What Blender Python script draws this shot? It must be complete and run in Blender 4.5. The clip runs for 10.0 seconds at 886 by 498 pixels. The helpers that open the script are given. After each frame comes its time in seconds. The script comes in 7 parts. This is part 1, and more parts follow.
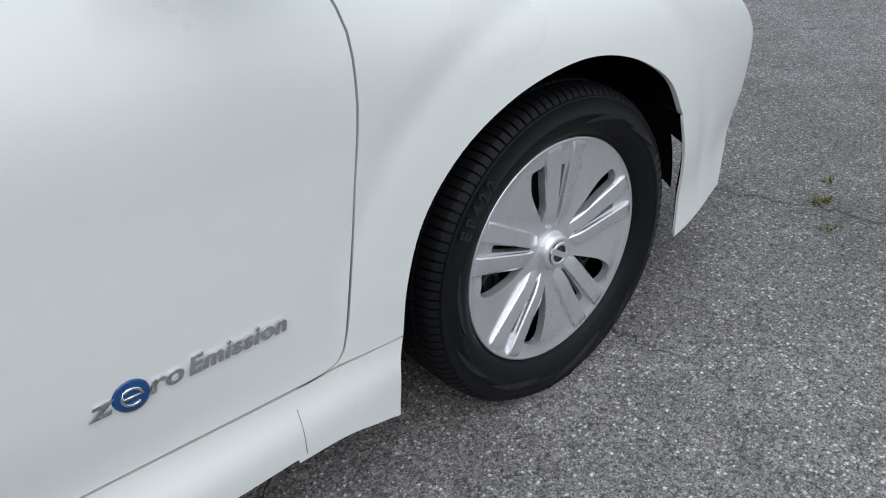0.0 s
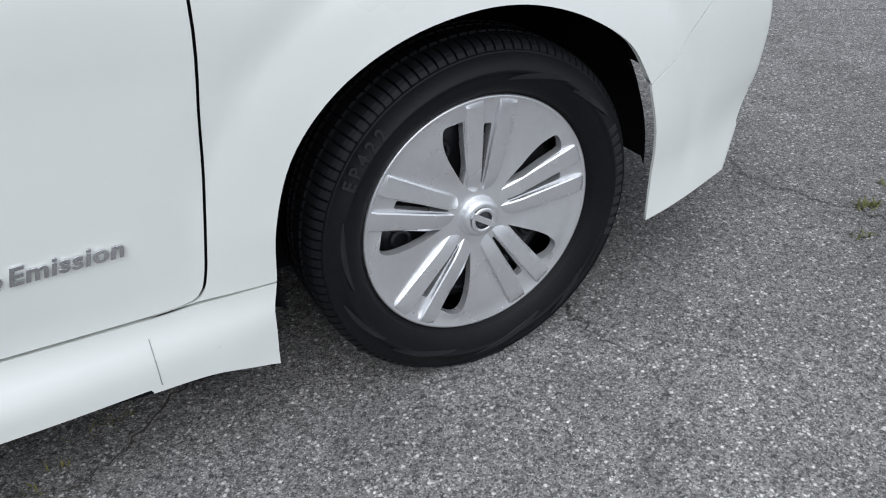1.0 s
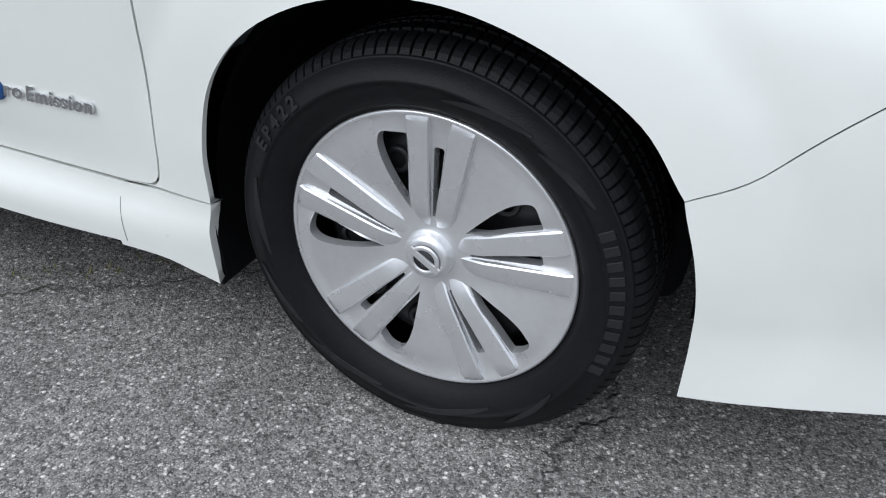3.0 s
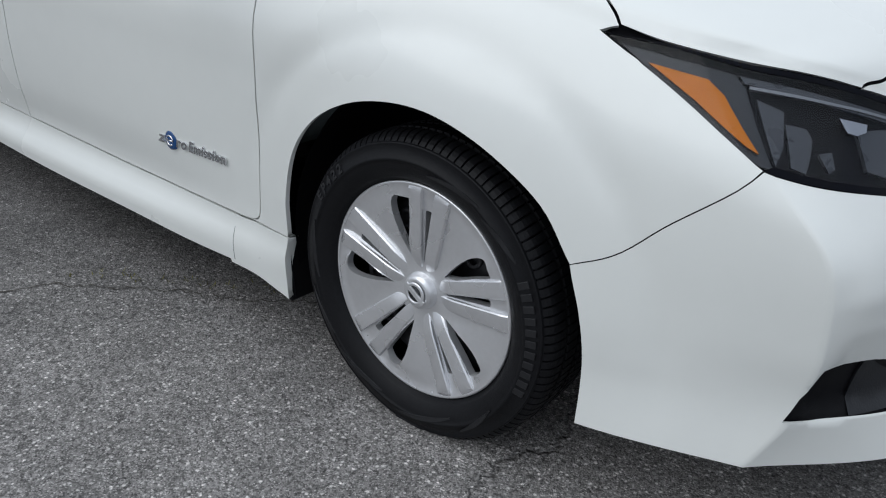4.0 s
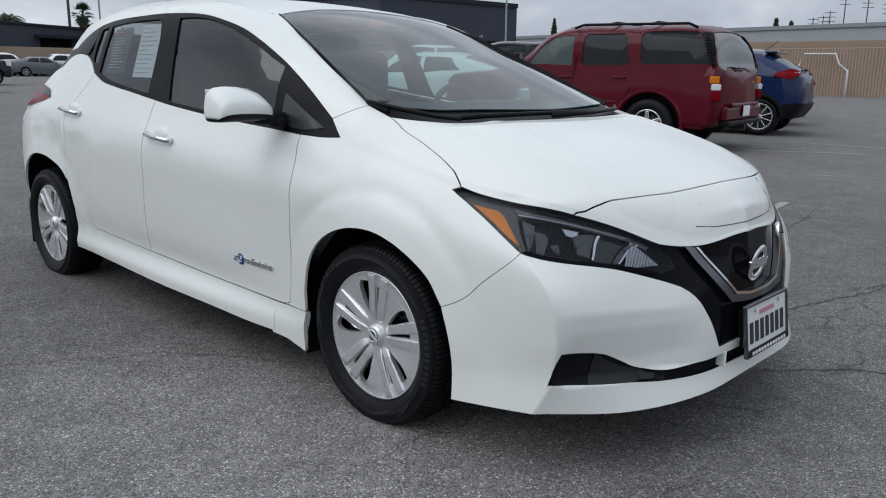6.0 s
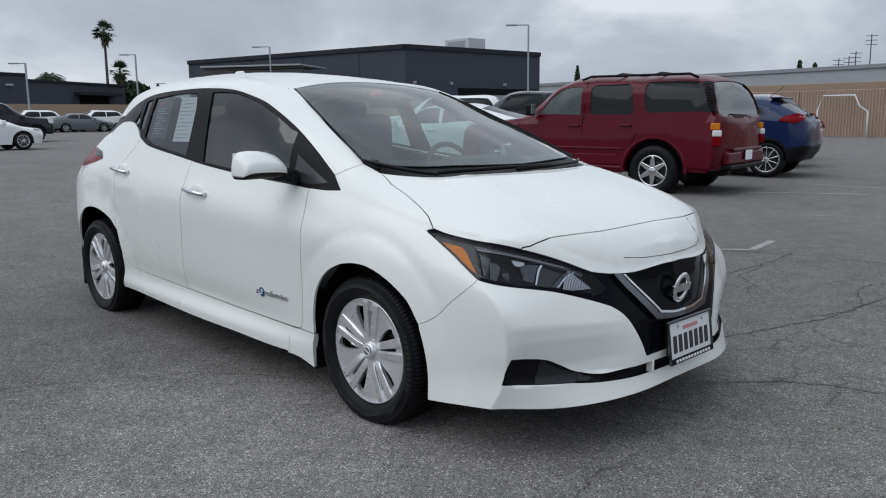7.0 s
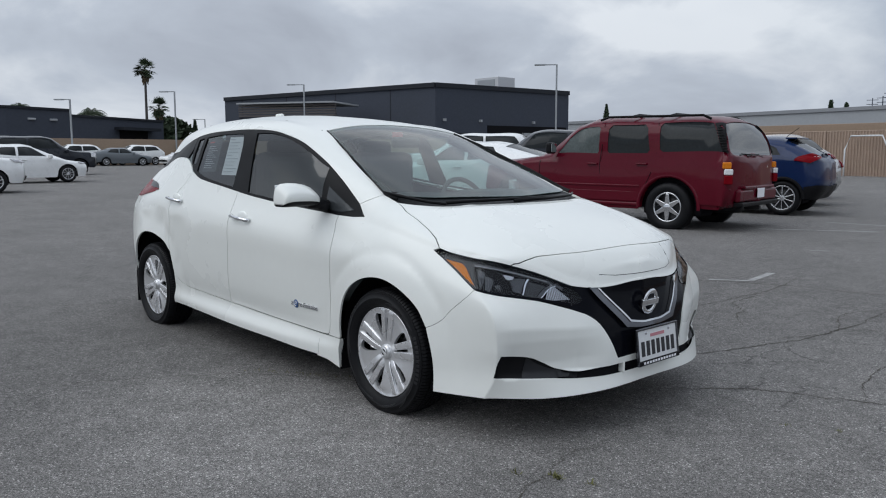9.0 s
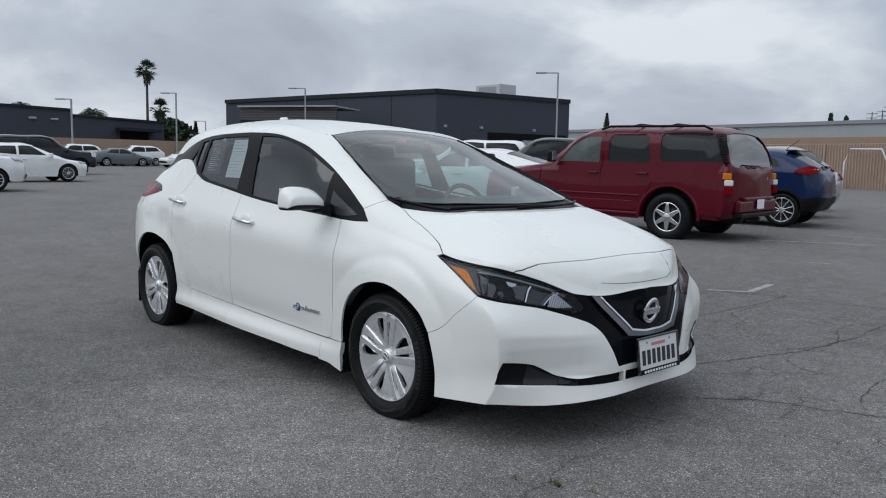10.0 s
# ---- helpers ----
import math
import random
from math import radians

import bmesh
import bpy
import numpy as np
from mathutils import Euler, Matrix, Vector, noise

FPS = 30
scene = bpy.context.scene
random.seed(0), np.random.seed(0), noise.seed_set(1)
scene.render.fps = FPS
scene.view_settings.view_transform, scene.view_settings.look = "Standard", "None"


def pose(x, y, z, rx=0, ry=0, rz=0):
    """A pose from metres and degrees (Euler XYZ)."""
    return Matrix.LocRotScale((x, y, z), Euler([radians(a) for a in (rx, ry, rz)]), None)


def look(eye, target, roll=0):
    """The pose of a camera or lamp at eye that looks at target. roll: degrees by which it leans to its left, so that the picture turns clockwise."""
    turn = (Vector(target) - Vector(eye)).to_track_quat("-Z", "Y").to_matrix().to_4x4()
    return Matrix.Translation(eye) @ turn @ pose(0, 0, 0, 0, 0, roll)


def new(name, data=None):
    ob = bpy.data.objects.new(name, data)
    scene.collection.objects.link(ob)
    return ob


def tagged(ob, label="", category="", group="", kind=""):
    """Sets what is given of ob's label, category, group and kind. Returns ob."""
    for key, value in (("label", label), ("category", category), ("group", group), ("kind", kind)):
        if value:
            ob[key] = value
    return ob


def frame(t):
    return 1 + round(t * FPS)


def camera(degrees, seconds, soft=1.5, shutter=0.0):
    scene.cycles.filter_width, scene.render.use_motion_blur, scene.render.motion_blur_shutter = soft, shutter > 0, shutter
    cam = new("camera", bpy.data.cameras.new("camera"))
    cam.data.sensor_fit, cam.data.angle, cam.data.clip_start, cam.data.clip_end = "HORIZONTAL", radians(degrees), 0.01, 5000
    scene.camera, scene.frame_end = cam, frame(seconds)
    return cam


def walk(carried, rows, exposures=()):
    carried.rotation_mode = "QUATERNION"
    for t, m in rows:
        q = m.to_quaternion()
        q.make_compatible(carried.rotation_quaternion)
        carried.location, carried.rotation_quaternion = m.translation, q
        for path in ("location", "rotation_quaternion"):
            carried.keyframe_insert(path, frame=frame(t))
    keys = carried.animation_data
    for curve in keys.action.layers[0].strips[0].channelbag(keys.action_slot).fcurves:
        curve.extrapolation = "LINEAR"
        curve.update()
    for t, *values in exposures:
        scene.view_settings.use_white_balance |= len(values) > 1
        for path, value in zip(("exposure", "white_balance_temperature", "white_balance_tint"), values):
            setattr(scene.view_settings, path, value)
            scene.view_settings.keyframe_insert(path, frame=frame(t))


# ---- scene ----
cam = camera(58.5, 10.0, soft=1.1)
PATH = [
    (0, (-0.941, -1.66, 1.026), (0.145, -0.317, 0.018), -3.3),
    (0.5, (-0.794, -1.713, 0.975), (0.239, -0.369, -0.087), -2.5),
    (1, (-0.596, -1.825, 0.961), (0.173, -0.321, -0.111), -2.3),
    (1.5, (-0.324, -1.791, 0.912), (0.081, -0.154, -0.164), -1.6),
    (2, (-0.055, -1.79, 0.894), (-0.028, -0.112, -0.193), -0.8),
    (2.5, (0.155, -1.748, 0.883), (-0.197, -0.108, -0.206), -0.4),
    (2.7, (0.238, -1.653, 0.878), (-0.263, -0.061, -0.225), -0.3),
    (3.8, (0.751, -1.722, 0.961), (-0.331, -0.298, 0.067), 1.6),
    (4, (0.835, -1.82, 0.977), (-0.317, -0.409, 0.149), 2.1),
    (4.5, (1.048, -1.968, 1.04), (-0.216, -0.58, 0.349), 2.3),
    (5, (1.338, -2.11, 1.099), (0.031, -0.715, 0.51), 2.2),
    (5.5, (1.558, -2.314, 1.122), (0.227, -0.91, 0.614), 1.2),
    (6, (1.832, -2.456, 1.137), (0.482, -1.047, 0.699), 0.6),
    (6.2, (1.958, -2.493, 1.157), (0.595, -1.089, 0.744), 0.2),
    (7.3, (2.504, -2.785, 1.207), (1.07, -1.422, 0.909), -0.6),
    (7.5, (2.593, -2.787, 1.2), (1.15, -1.432, 0.916), -0.6),
    (8, (2.778, -2.835, 1.217), (1.314, -1.497, 0.957), -0.7),
    (8.5, (2.834, -2.973, 1.214), (1.36, -1.643, 0.97), -0.5),
    (9, (2.871, -3.076, 1.214), (1.395, -1.747, 0.98), -0.1),
    (9.5, (2.868, -3.097, 1.213), (1.394, -1.765, 0.988), 0.4),
    (10, (2.867, -3.103, 1.215), (1.393, -1.77, 0.996), 0.9),
]
walk(cam, [(t, look(eye, target, roll)) for t, eye, target, roll in PATH], [(0.0, 0.03, 6160, 8.5), (1.0, 0.25, 6160, 8.5), (2.7, 0.42, 6160, 8.5), (4.2, -0.16, 6160, 8.5), (10.0, -0.2, 6160, 8.5)])
# ---- overcast daylight ----
world = bpy.data.worlds.new("overcast_sky")
scene.world = world
world.use_nodes = True
wn, wl = world.node_tree.nodes, world.node_tree.links
wn.clear()
SUN_HIGH, SUN_TURN = radians(50), radians(200)


def wnode(kind, **kw):
    n = wn.new(kind)
    for k, v in kw.items():
        if k in n.inputs:
            n.inputs[k].default_value = v
    return n


sky = wn.new("ShaderNodeTexSky")
sky.sky_type, sky.sun_disc, sky.sun_elevation, sky.sun_rotation = "NISHITA", False, SUN_HIGH, SUN_TURN
sky.air_density, sky.dust_density = 1.0, 2.0
way = wn.new("ShaderNodeTexCoord")
sep = wn.new("ShaderNodeSeparateXYZ")
wl.new(way.outputs["Generated"], sep.inputs[0])
lift = wn.new("ShaderNodeMath")
lift.operation = "MAXIMUM"
lift.inputs[1].default_value = 0.0
wl.new(sep.outputs["Z"], lift.inputs[0])
up = wn.new("ShaderNodeMath")
up.operation = "ADD"
up.inputs[1].default_value = 0.42
wl.new(lift.outputs[0], up.inputs[0])
flat_x, flat_y = wn.new("ShaderNodeMath"), wn.new("ShaderNodeMath")
for node, axis in ((flat_x, "X"), (flat_y, "Y")):
    node.operation = "DIVIDE"
    wl.new(sep.outputs[axis], node.inputs[0])
    wl.new(up.outputs[0], node.inputs[1])
deck = wn.new("ShaderNodeCombineXYZ")
wl.new(flat_x.outputs[0], deck.inputs[0])
wl.new(flat_y.outputs[0], deck.inputs[1])
big = wnode("ShaderNodeTexNoise", Scale=1.7, Detail=8.0, Roughness=0.52, Distortion=0.35)
slide = wn.new("ShaderNodeVectorMath")
slide.inputs[1].default_value = (2.3, -1.1, 0.0)
turned = wn.new("ShaderNodeVectorRotate")
turned.rotation_type = "Z_AXIS"
turned.inputs["Angle"].default_value = radians(24)
wl.new(deck.outputs[0], turned.inputs["Vector"])
wl.new(turned.outputs[0], slide.inputs[0])
wl.new(slide.outputs[0], big.inputs["Vector"])
grey = wn.new("ShaderNodeValToRGB")
grey.color_ramp.elements[0].position, grey.color_ramp.elements[0].color = 0.37, (0.51, 0.54, 0.605, 1)
grey.color_ramp.elements[1].position, grey.color_ramp.elements[1].color = 0.63, (0.95, 0.97, 1.0, 1)
mid = grey.color_ramp.elements.new(0.5)
mid.color = (0.64, 0.68, 0.75, 1)
wl.new(big.outputs["Fac"], grey.inputs[0])
gap_noise = wnode("ShaderNodeTexNoise", Scale=0.5, Detail=4.0, Roughness=0.5)
wl.new(deck.outputs[0], gap_noise.inputs["Vector"])
cover = wn.new("ShaderNodeMapRange")
cover.inputs["From Min"].default_value, cover.inputs["From Max"].default_value = 0.33, 0.45
cover.inputs["To Min"].default_value, cover.inputs["To Max"].default_value = 0.5, 1.0
wl.new(gap_noise.outputs["Fac"], cover.inputs["Value"])
sky_dim = wn.new("ShaderNodeVectorMath")
sky_dim.operation = "SCALE"
sky_dim.inputs["Scale"].default_value = 0.11
wl.new(sky.outputs[0], sky_dim.inputs[0])
mix = wn.new("ShaderNodeMix")
mix.data_type = "RGBA"
wl.new(cover.outputs[0], mix.inputs["Factor"])
wl.new(sky_dim.outputs[0], mix.inputs["A"])
wl.new(grey.outputs[0], mix.inputs["B"])
back = wn.new("ShaderNodeBackground")
back.inputs["Strength"].default_value = 0.89
zenith = wn.new("ShaderNodeMapRange")
for key, value in (("From Min", 0.1), ("From Max", 1.0), ("To Min", 1.0), ("To Max", 1.6)):
    zenith.inputs[key].default_value = value
wl.new(lift.outputs[0], zenith.inputs["Value"])
bright = wn.new("ShaderNodeVectorMath")
bright.operation = "SCALE"
wl.new(mix.outputs["Result"], bright.inputs[0])
wl.new(zenith.outputs[0], bright.inputs["Scale"])
wl.new(bright.outputs[0], back.inputs["Color"])
wl.new(back.outputs[0], wn.new("ShaderNodeOutputWorld").inputs["Surface"])

sun = new("sun", bpy.data.lights.new("sun", "SUN"))
sun.data.energy, sun.data.angle, sun.data.color = 1.15, radians(60), (1.0, 0.97, 0.93)
sun.matrix_world = pose(0, 0, 30, 90 - math.degrees(SUN_HIGH), 0, 180 - math.degrees(SUN_TURN))
# ---- materials ----
def nodes_of(name):
    m = bpy.data.materials.new(name)
    m.use_nodes = True
    nt = m.node_tree
    return m, nt.nodes, nt.links, nt.nodes["Principled BSDF"]


def plain(name, color, rough=0.5, metal=0.0, coat=0.0, var=0.06, scale=6.0, grain=0.0, grain_scale=300.0, spec=0.5, coat_rough=0.03, ior=1.45):
    """A surface with broad uneven tone, fine mottling and, where grain is given, a fine bump."""
    m, n, l, b = nodes_of(name)
    b.inputs["Roughness"].default_value, b.inputs["Metallic"].default_value = rough, metal
    b.inputs["Coat Weight"].default_value, b.inputs["Coat Roughness"].default_value = coat, coat_rough
    b.inputs["Specular IOR Level"].default_value, b.inputs["IOR"].default_value = spec, ior
    tc = n.new("ShaderNodeTexCoord")
    n1, n2 = n.new("ShaderNodeTexNoise"), n.new("ShaderNodeTexNoise")
    n1.inputs["Scale"].default_value, n2.inputs["Scale"].default_value = scale, scale * 14
    n1.inputs["Detail"].default_value = 5
    for t in (n1, n2):
        l.new(tc.outputs["Object"], t.inputs["Vector"])
    add = n.new("ShaderNodeMath")
    add.operation = "ADD"
    l.new(n1.outputs["Fac"], add.inputs[0])
    l.new(n2.outputs["Fac"], add.inputs[1])
    r = n.new("ShaderNodeMapRange")
    r.inputs["From Min"].default_value, r.inputs["From Max"].default_value = 0.6, 1.4
    r.inputs["To Min"].default_value, r.inputs["To Max"].default_value = 1 - var, 1 + var
    l.new(add.outputs[0], r.inputs["Value"])
    mul = n.new("ShaderNodeVectorMath")
    mul.operation = "SCALE"
    mul.inputs[0].default_value = color[:3]
    l.new(r.outputs[0], mul.inputs["Scale"])
    l.new(mul.outputs[0], b.inputs["Base Color"])
    r2 = n.new("ShaderNodeMapRange")
    r2.inputs["From Min"].default_value, r2.inputs["From Max"].default_value = 0.35, 0.65
    r2.inputs["To Min"].default_value, r2.inputs["To Max"].default_value = max(rough - 0.05, 0.0), min(rough + 0.05, 1)
    l.new(n1.outputs["Fac"], r2.inputs["Value"])
    l.new(r2.outputs[0], b.inputs["Roughness"])
    if grain:
        g = n.new("ShaderNodeTexNoise")
        g.inputs["Scale"].default_value = grain_scale
        l.new(tc.outputs["Object"], g.inputs["Vector"])
        bp = n.new("ShaderNodeBump")
        bp.inputs["Strength"].default_value, bp.inputs["Distance"].default_value = grain, 0.002
        l.new(g.outputs["Fac"], bp.inputs["Height"])
        l.new(bp.outputs[0], b.inputs["Normal"])
    return m


def glass(name, tint, gloss=1.0, ior=1.52):
    """Car glass: a tinted clear pane whose gloss follows Fresnel."""
    m, n, l, b = nodes_of(name)
    clear, shine, mixer, face = n.new("ShaderNodeBsdfTransparent"), n.new("ShaderNodeBsdfGlossy"), n.new("ShaderNodeMixShader"), n.new("ShaderNodeLayerWeight")
    face.inputs["Blend"].default_value = 0.5
    f0 = ((ior - 1) / (ior + 1)) ** 2
    power, fres = n.new("ShaderNodeMath"), n.new("ShaderNodeMapRange")
    power.operation = "POWER"
    power.inputs[1].default_value = 5.0
    fres.inputs["To Min"].default_value, fres.inputs["To Max"].default_value = f0, 1.0
    l.new(face.outputs["Facing"], power.inputs[0])
    l.new(power.outputs[0], fres.inputs["Value"])
    clear.inputs["Color"].default_value = (*tint, 1)
    shine.inputs["Roughness"].default_value = 0.02
    shine.inputs["Color"].default_value = (gloss, gloss, gloss, 1)
    l.new(fres.outputs[0], mixer.inputs[0])
    l.new(clear.outputs[0], mixer.inputs[1])
    l.new(shine.outputs[0], mixer.inputs[2])
    l.new(mixer.outputs[0], n["Material Output"].inputs["Surface"])
    return m


def asphalt():
    """Worn asphalt: light and dark stone grains in a dark binder, broad stains, thin cracks."""
    m, n, l, b = nodes_of("asphalt")
    tc = n.new("ShaderNodeTexCoord")

    def noise_at(scale, detail=3.0, rough=0.5):
        t = n.new("ShaderNodeTexNoise")
        t.inputs["Scale"].default_value, t.inputs["Detail"].default_value, t.inputs["Roughness"].default_value = scale, detail, rough
        l.new(tc.outputs["Object"], t.inputs["Vector"])
        return t

    def ramp(src, a, b_, lo, hi):
        r = n.new("ShaderNodeMapRange")
        r.inputs["From Min"].default_value, r.inputs["From Max"].default_value = a, b_
        r.inputs["To Min"].default_value, r.inputs["To Max"].default_value = lo, hi
        l.new(src, r.inputs["Value"])
        return r.outputs[0]

    def math2(op, a, b_):
        q = n.new("ShaderNodeMath")
        q.operation = op
        for i, s in enumerate((a, b_)):
            if isinstance(s, (int, float)):
                q.inputs[i].default_value = s
            else:
                l.new(s, q.inputs[i])
        return q.outputs[0]

    def stones(scale, warp):
        v = n.new("ShaderNodeTexVoronoi")
        v.inputs["Scale"].default_value = scale
        v.inputs["Randomness"].default_value = 1.0
        w = n.new("ShaderNodeVectorMath")
        w.operation = "MULTIPLY_ADD"
        w.inputs[1].default_value = (warp, warp, warp)
        nn = noise_at(scale * 0.6, 2)
        l.new(nn.outputs["Color"], w.inputs[0])
        l.new(tc.outputs["Object"], w.inputs[2])
        l.new(w.outputs[0], v.inputs["Vector"])
        return v

    fine, coarse = stones(330.0, 0.002), stones(120.0, 0.006)
    rand_f, rand_c = n.new("ShaderNodeSeparateColor"), n.new("ShaderNodeSeparateColor")
    l.new(fine.outputs["Color"], rand_f.inputs[0])
    l.new(coarse.outputs["Color"], rand_c.inputs[0])
    base = ramp(rand_f.outputs["Red"], 0, 1, 0.064, 0.236)
    light_f = math2("MULTIPLY", ramp(rand_f.outputs["Green"], 0.80, 0.88, 0, 1), ramp(fine.outputs["Distance"], 0.35, 0.6, 1, 0))
    light_c = math2("MULTIPLY", ramp(rand_c.outputs["Green"], 0.80, 0.88, 0, 1), ramp(coarse.outputs["Distance"], 0.26, 0.5, 1, 0))
    tone = math2("ADD", base, math2("MULTIPLY", light_f, 0.22))
    tone = math2("ADD", tone, math2("MULTIPLY", light_c, 0.30))
    pits = ramp(noise_at(90.0, 3).outputs["Fac"], 0.38, 0.48, 0.6, 1.08)
    tone = math2("MULTIPLY", tone, pits)
    stain = ramp(noise_at(0.55, 5, 0.6).outputs["Fac"], 0.35, 0.68, 0.90, 1.10)
    stain2 = ramp(noise_at(4.5, 4, 0.6).outputs["Fac"], 0.3, 0.7, 0.88, 1.12)
    tone = math2("MULTIPLY", math2("MULTIPLY", tone, stain), stain2)
    grit = ramp(noise_at(30.0, 3, 0.6).outputs["Fac"], 0.34, 0.66, 0.84, 1.16)
    tone = math2("MULTIPLY", tone, grit)
    # brightness put into the colour in broad patches: gain lightens above 1, darkens below
    bent = n.new("ShaderNodeVectorMath")
    bent.operation = "MULTIPLY_ADD"
    bent.inputs[1].default_value = (0.9, 0.9, 0)
    l.new(noise_at(1.1, 4, 0.6).outputs["Color"], bent.inputs[0])
    l.new(tc.outputs["Object"], bent.inputs[2])
    for px, py, r0, r1, gain in ((-0.15, -1.42, 0.5, 1.3, 1.5), (1.6, -2.3, 0.6, 1.7, 0.78), (2.4, 0.9, 0.9, 2.8, 1.3), (0.3, -0.5, 3.0, 8.0, 0.84)):
        reach = n.new("ShaderNodeVectorMath")
        reach.operation = "DISTANCE"
        reach.inputs[1].default_value = (px + 0.45, py + 0.45, 0)
        l.new(bent.outputs[0], reach.inputs[0])
        tone = math2("MULTIPLY", tone, ramp(reach.outputs["Value"], r0, r1, gain, 1.0))
    # cracks: edges of large uneven cells, broken up
    v = n.new("ShaderNodeTexVoronoi")
    v.feature = "DISTANCE_TO_EDGE"
    v.inputs["Scale"].default_value = 0.42
    w = n.new("ShaderNodeVectorMath")
    w.operation = "MULTIPLY_ADD"
    w.inputs[1].default_value = (0.55, 0.55, 0)
    l.new(noise_at(1.3, 6, 0.65).outputs["Color"], w.inputs[0])
    l.new(tc.outputs["Object"], w.inputs[2])
    l.new(w.outputs[0], v.inputs["Vector"])
    broken = ramp(noise_at(0.7, 2).outputs["Fac"], 0.55, 0.62, 0, 1)
    crack = math2("MULTIPLY", ramp(v.outputs["Distance"], 0.0, 0.0035, 1, 0), broken)
    tone = math2("MULTIPLY", tone, math2("SUBTRACT", 1.0, math2("MULTIPLY", crack, 0.3)))
    net = n.new("ShaderNodeTexVoronoi")
    net.feature = "DISTANCE_TO_EDGE"
    net.inputs["Scale"].default_value = 2.1
    l.new(w.outputs[0], net.inputs["Vector"])
    spot = n.new("ShaderNodeVectorMath")
    spot.operation = "DISTANCE"
    spot.inputs[1].default_value = (1.35, 1.65, 0)
    l.new(bent.outputs[0], spot.inputs[0])
    worn = math2("MULTIPLY", ramp(spot.outputs["Value"], 0.9, 2.1, 1, 0), ramp(noise_at(1.9, 3).outputs["Fac"], 0.44, 0.56, 0, 1))
    fine_crack = math2("MULTIPLY", ramp(net.outputs["Distance"], 0.0, 0.016, 1, 0), worn)
    tone = math2("MULTIPLY", tone, math2("SUBTRACT", 1.0, math2("MULTIPLY", fine_crack, 0.55)))
    tint = n.new("ShaderNodeCombineColor")
    l.new(math2("MULTIPLY", tone, 1.0), tint.inputs[0])
    l.new(math2("MULTIPLY", tone, 0.96), tint.inputs[1])
    l.new(math2("MULTIPLY", tone, 0.925), tint.inputs[2])
    l.new(tint.outputs[0], b.inputs["Base Color"])
    b.inputs["Roughness"].default_value = 0.85
    b.inputs["Specular IOR Level"].default_value = 0.3
    h = math2("SUBTRACT", math2("ADD", math2("MULTIPLY", fine.outputs["Distance"], -0.4), math2("MULTIPLY", coarse.outputs["Distance"], -0.5)), math2("MULTIPLY", crack, 2.0))
    bp = n.new("ShaderNodeBump")
    bp.inputs["Strength"].default_value, bp.inputs["Distance"].default_value = 0.8, 0.005
    l.new(h, bp.inputs["Height"])
    l.new(bp.outputs[0], b.inputs["Normal"])
    return m


ASPHALT = asphalt()
WHITE_PAINT = plain("white_pearl_paint", (0.805, 0.822, 0.79), 0.3, coat=0.45, var=0.012, scale=1.5, coat_rough=0.12)
GAP_BLACK = plain("black_underlay", (0.010, 0.010, 0.012), 0.9, spec=0.1)
GLOSS_BLACK = plain("gloss_black_panel", (0.004, 0.0045, 0.007), 0.12, var=0.2, ior=1.15)
BLACK_PLASTIC = plain("black_plastic", (0.009, 0.009, 0.0105), 0.45, var=0.15, ior=1.22, grain=0.25, grain_scale=900)
TRIM_BLACK = plain("satin_black_trim", (0.007, 0.007, 0.008), 0.4, var=0.12, ior=1.2)
RUBBER = plain("tyre_rubber", (0.0085, 0.0087, 0.0100), 0.45, ior=1.24, var=0.25, scale=9, grain=0.3, grain_scale=500)
RUBBER_GLOSS = plain("smooth_tyre_rubber", (0.018, 0.0183, 0.020), 0.32, ior=1.36, var=0.2, scale=9)
SILVER = plain("silver_wheel_paint", (0.76, 0.765, 0.78), 0.3, metal=0.72, coat=0.3, var=0.04)
CHROME = plain("chrome", (0.72, 0.73, 0.75), 0.08, metal=1.0, var=0.03)
DARK_CHROME = plain("dark_chrome", (0.15, 0.155, 0.17), 0.22, metal=1.0, var=0.05)
STEEL_BLACK = plain("black_steel", (0.012, 0.012, 0.014), 0.45, var=0.2)
WINDSHIELD = glass("windshield_glass", (0.63, 0.88, 0.82), ior=1.85)
SIDE_GLASS = glass("side_glass", (0.50, 0.56, 0.565), ior=1.75)
DARK_GLASS = glass("privacy_glass", (0.10, 0.115, 0.12), ior=1.7)
LAMP_CLEAR = glass("clear_lamp_lens", (0.80, 0.82, 0.85), gloss=0.75, ior=1.34)
LAMP_GREY = plain("smoked_lamp_reflector", (0.075, 0.078, 0.085), 0.3, metal=0.4, var=0.25, scale=30)
FACET_GREY = plain("slate_plastic", (0.010, 0.011, 0.014), 0.45, var=0.12, grain=0.2)
SMOKED_PANE = plain("smoked_pane", (0.035, 0.039, 0.042), 0.12, var=0.1, ior=1.5)
PALE_PLATE = plain("plate_metal", (0.70, 0.71, 0.72), 0.5, var=0.05)
AMBER = plain("amber_reflector", (0.62, 0.185, 0.006), 0.3, coat=0.0, spec=0.3, var=0.08, scale=40)
LAMP_RED = plain("red_lamp_lens", (0.17, 0.003, 0.008), 0.2, spec=0.3, ior=1.2, var=0.1)
LAMP_RIB = plain("frosted_lamp_rib", (0.26, 0.265, 0.275), 0.35, metal=0.4, var=0.1)
LAMP_DARK = plain("dark_lamp_housing", (0.028, 0.030, 0.034), 0.35, var=0.15)
LAMP_SILVER = plain("lamp_reflector", (0.50, 0.50, 0.51), 0.2, metal=0.9, var=0.06)
SEAT_CLOTH = plain("dark_seat_cloth", (0.11, 0.11, 0.115), 0.9, var=0.15, scale=20, grain=0.4)
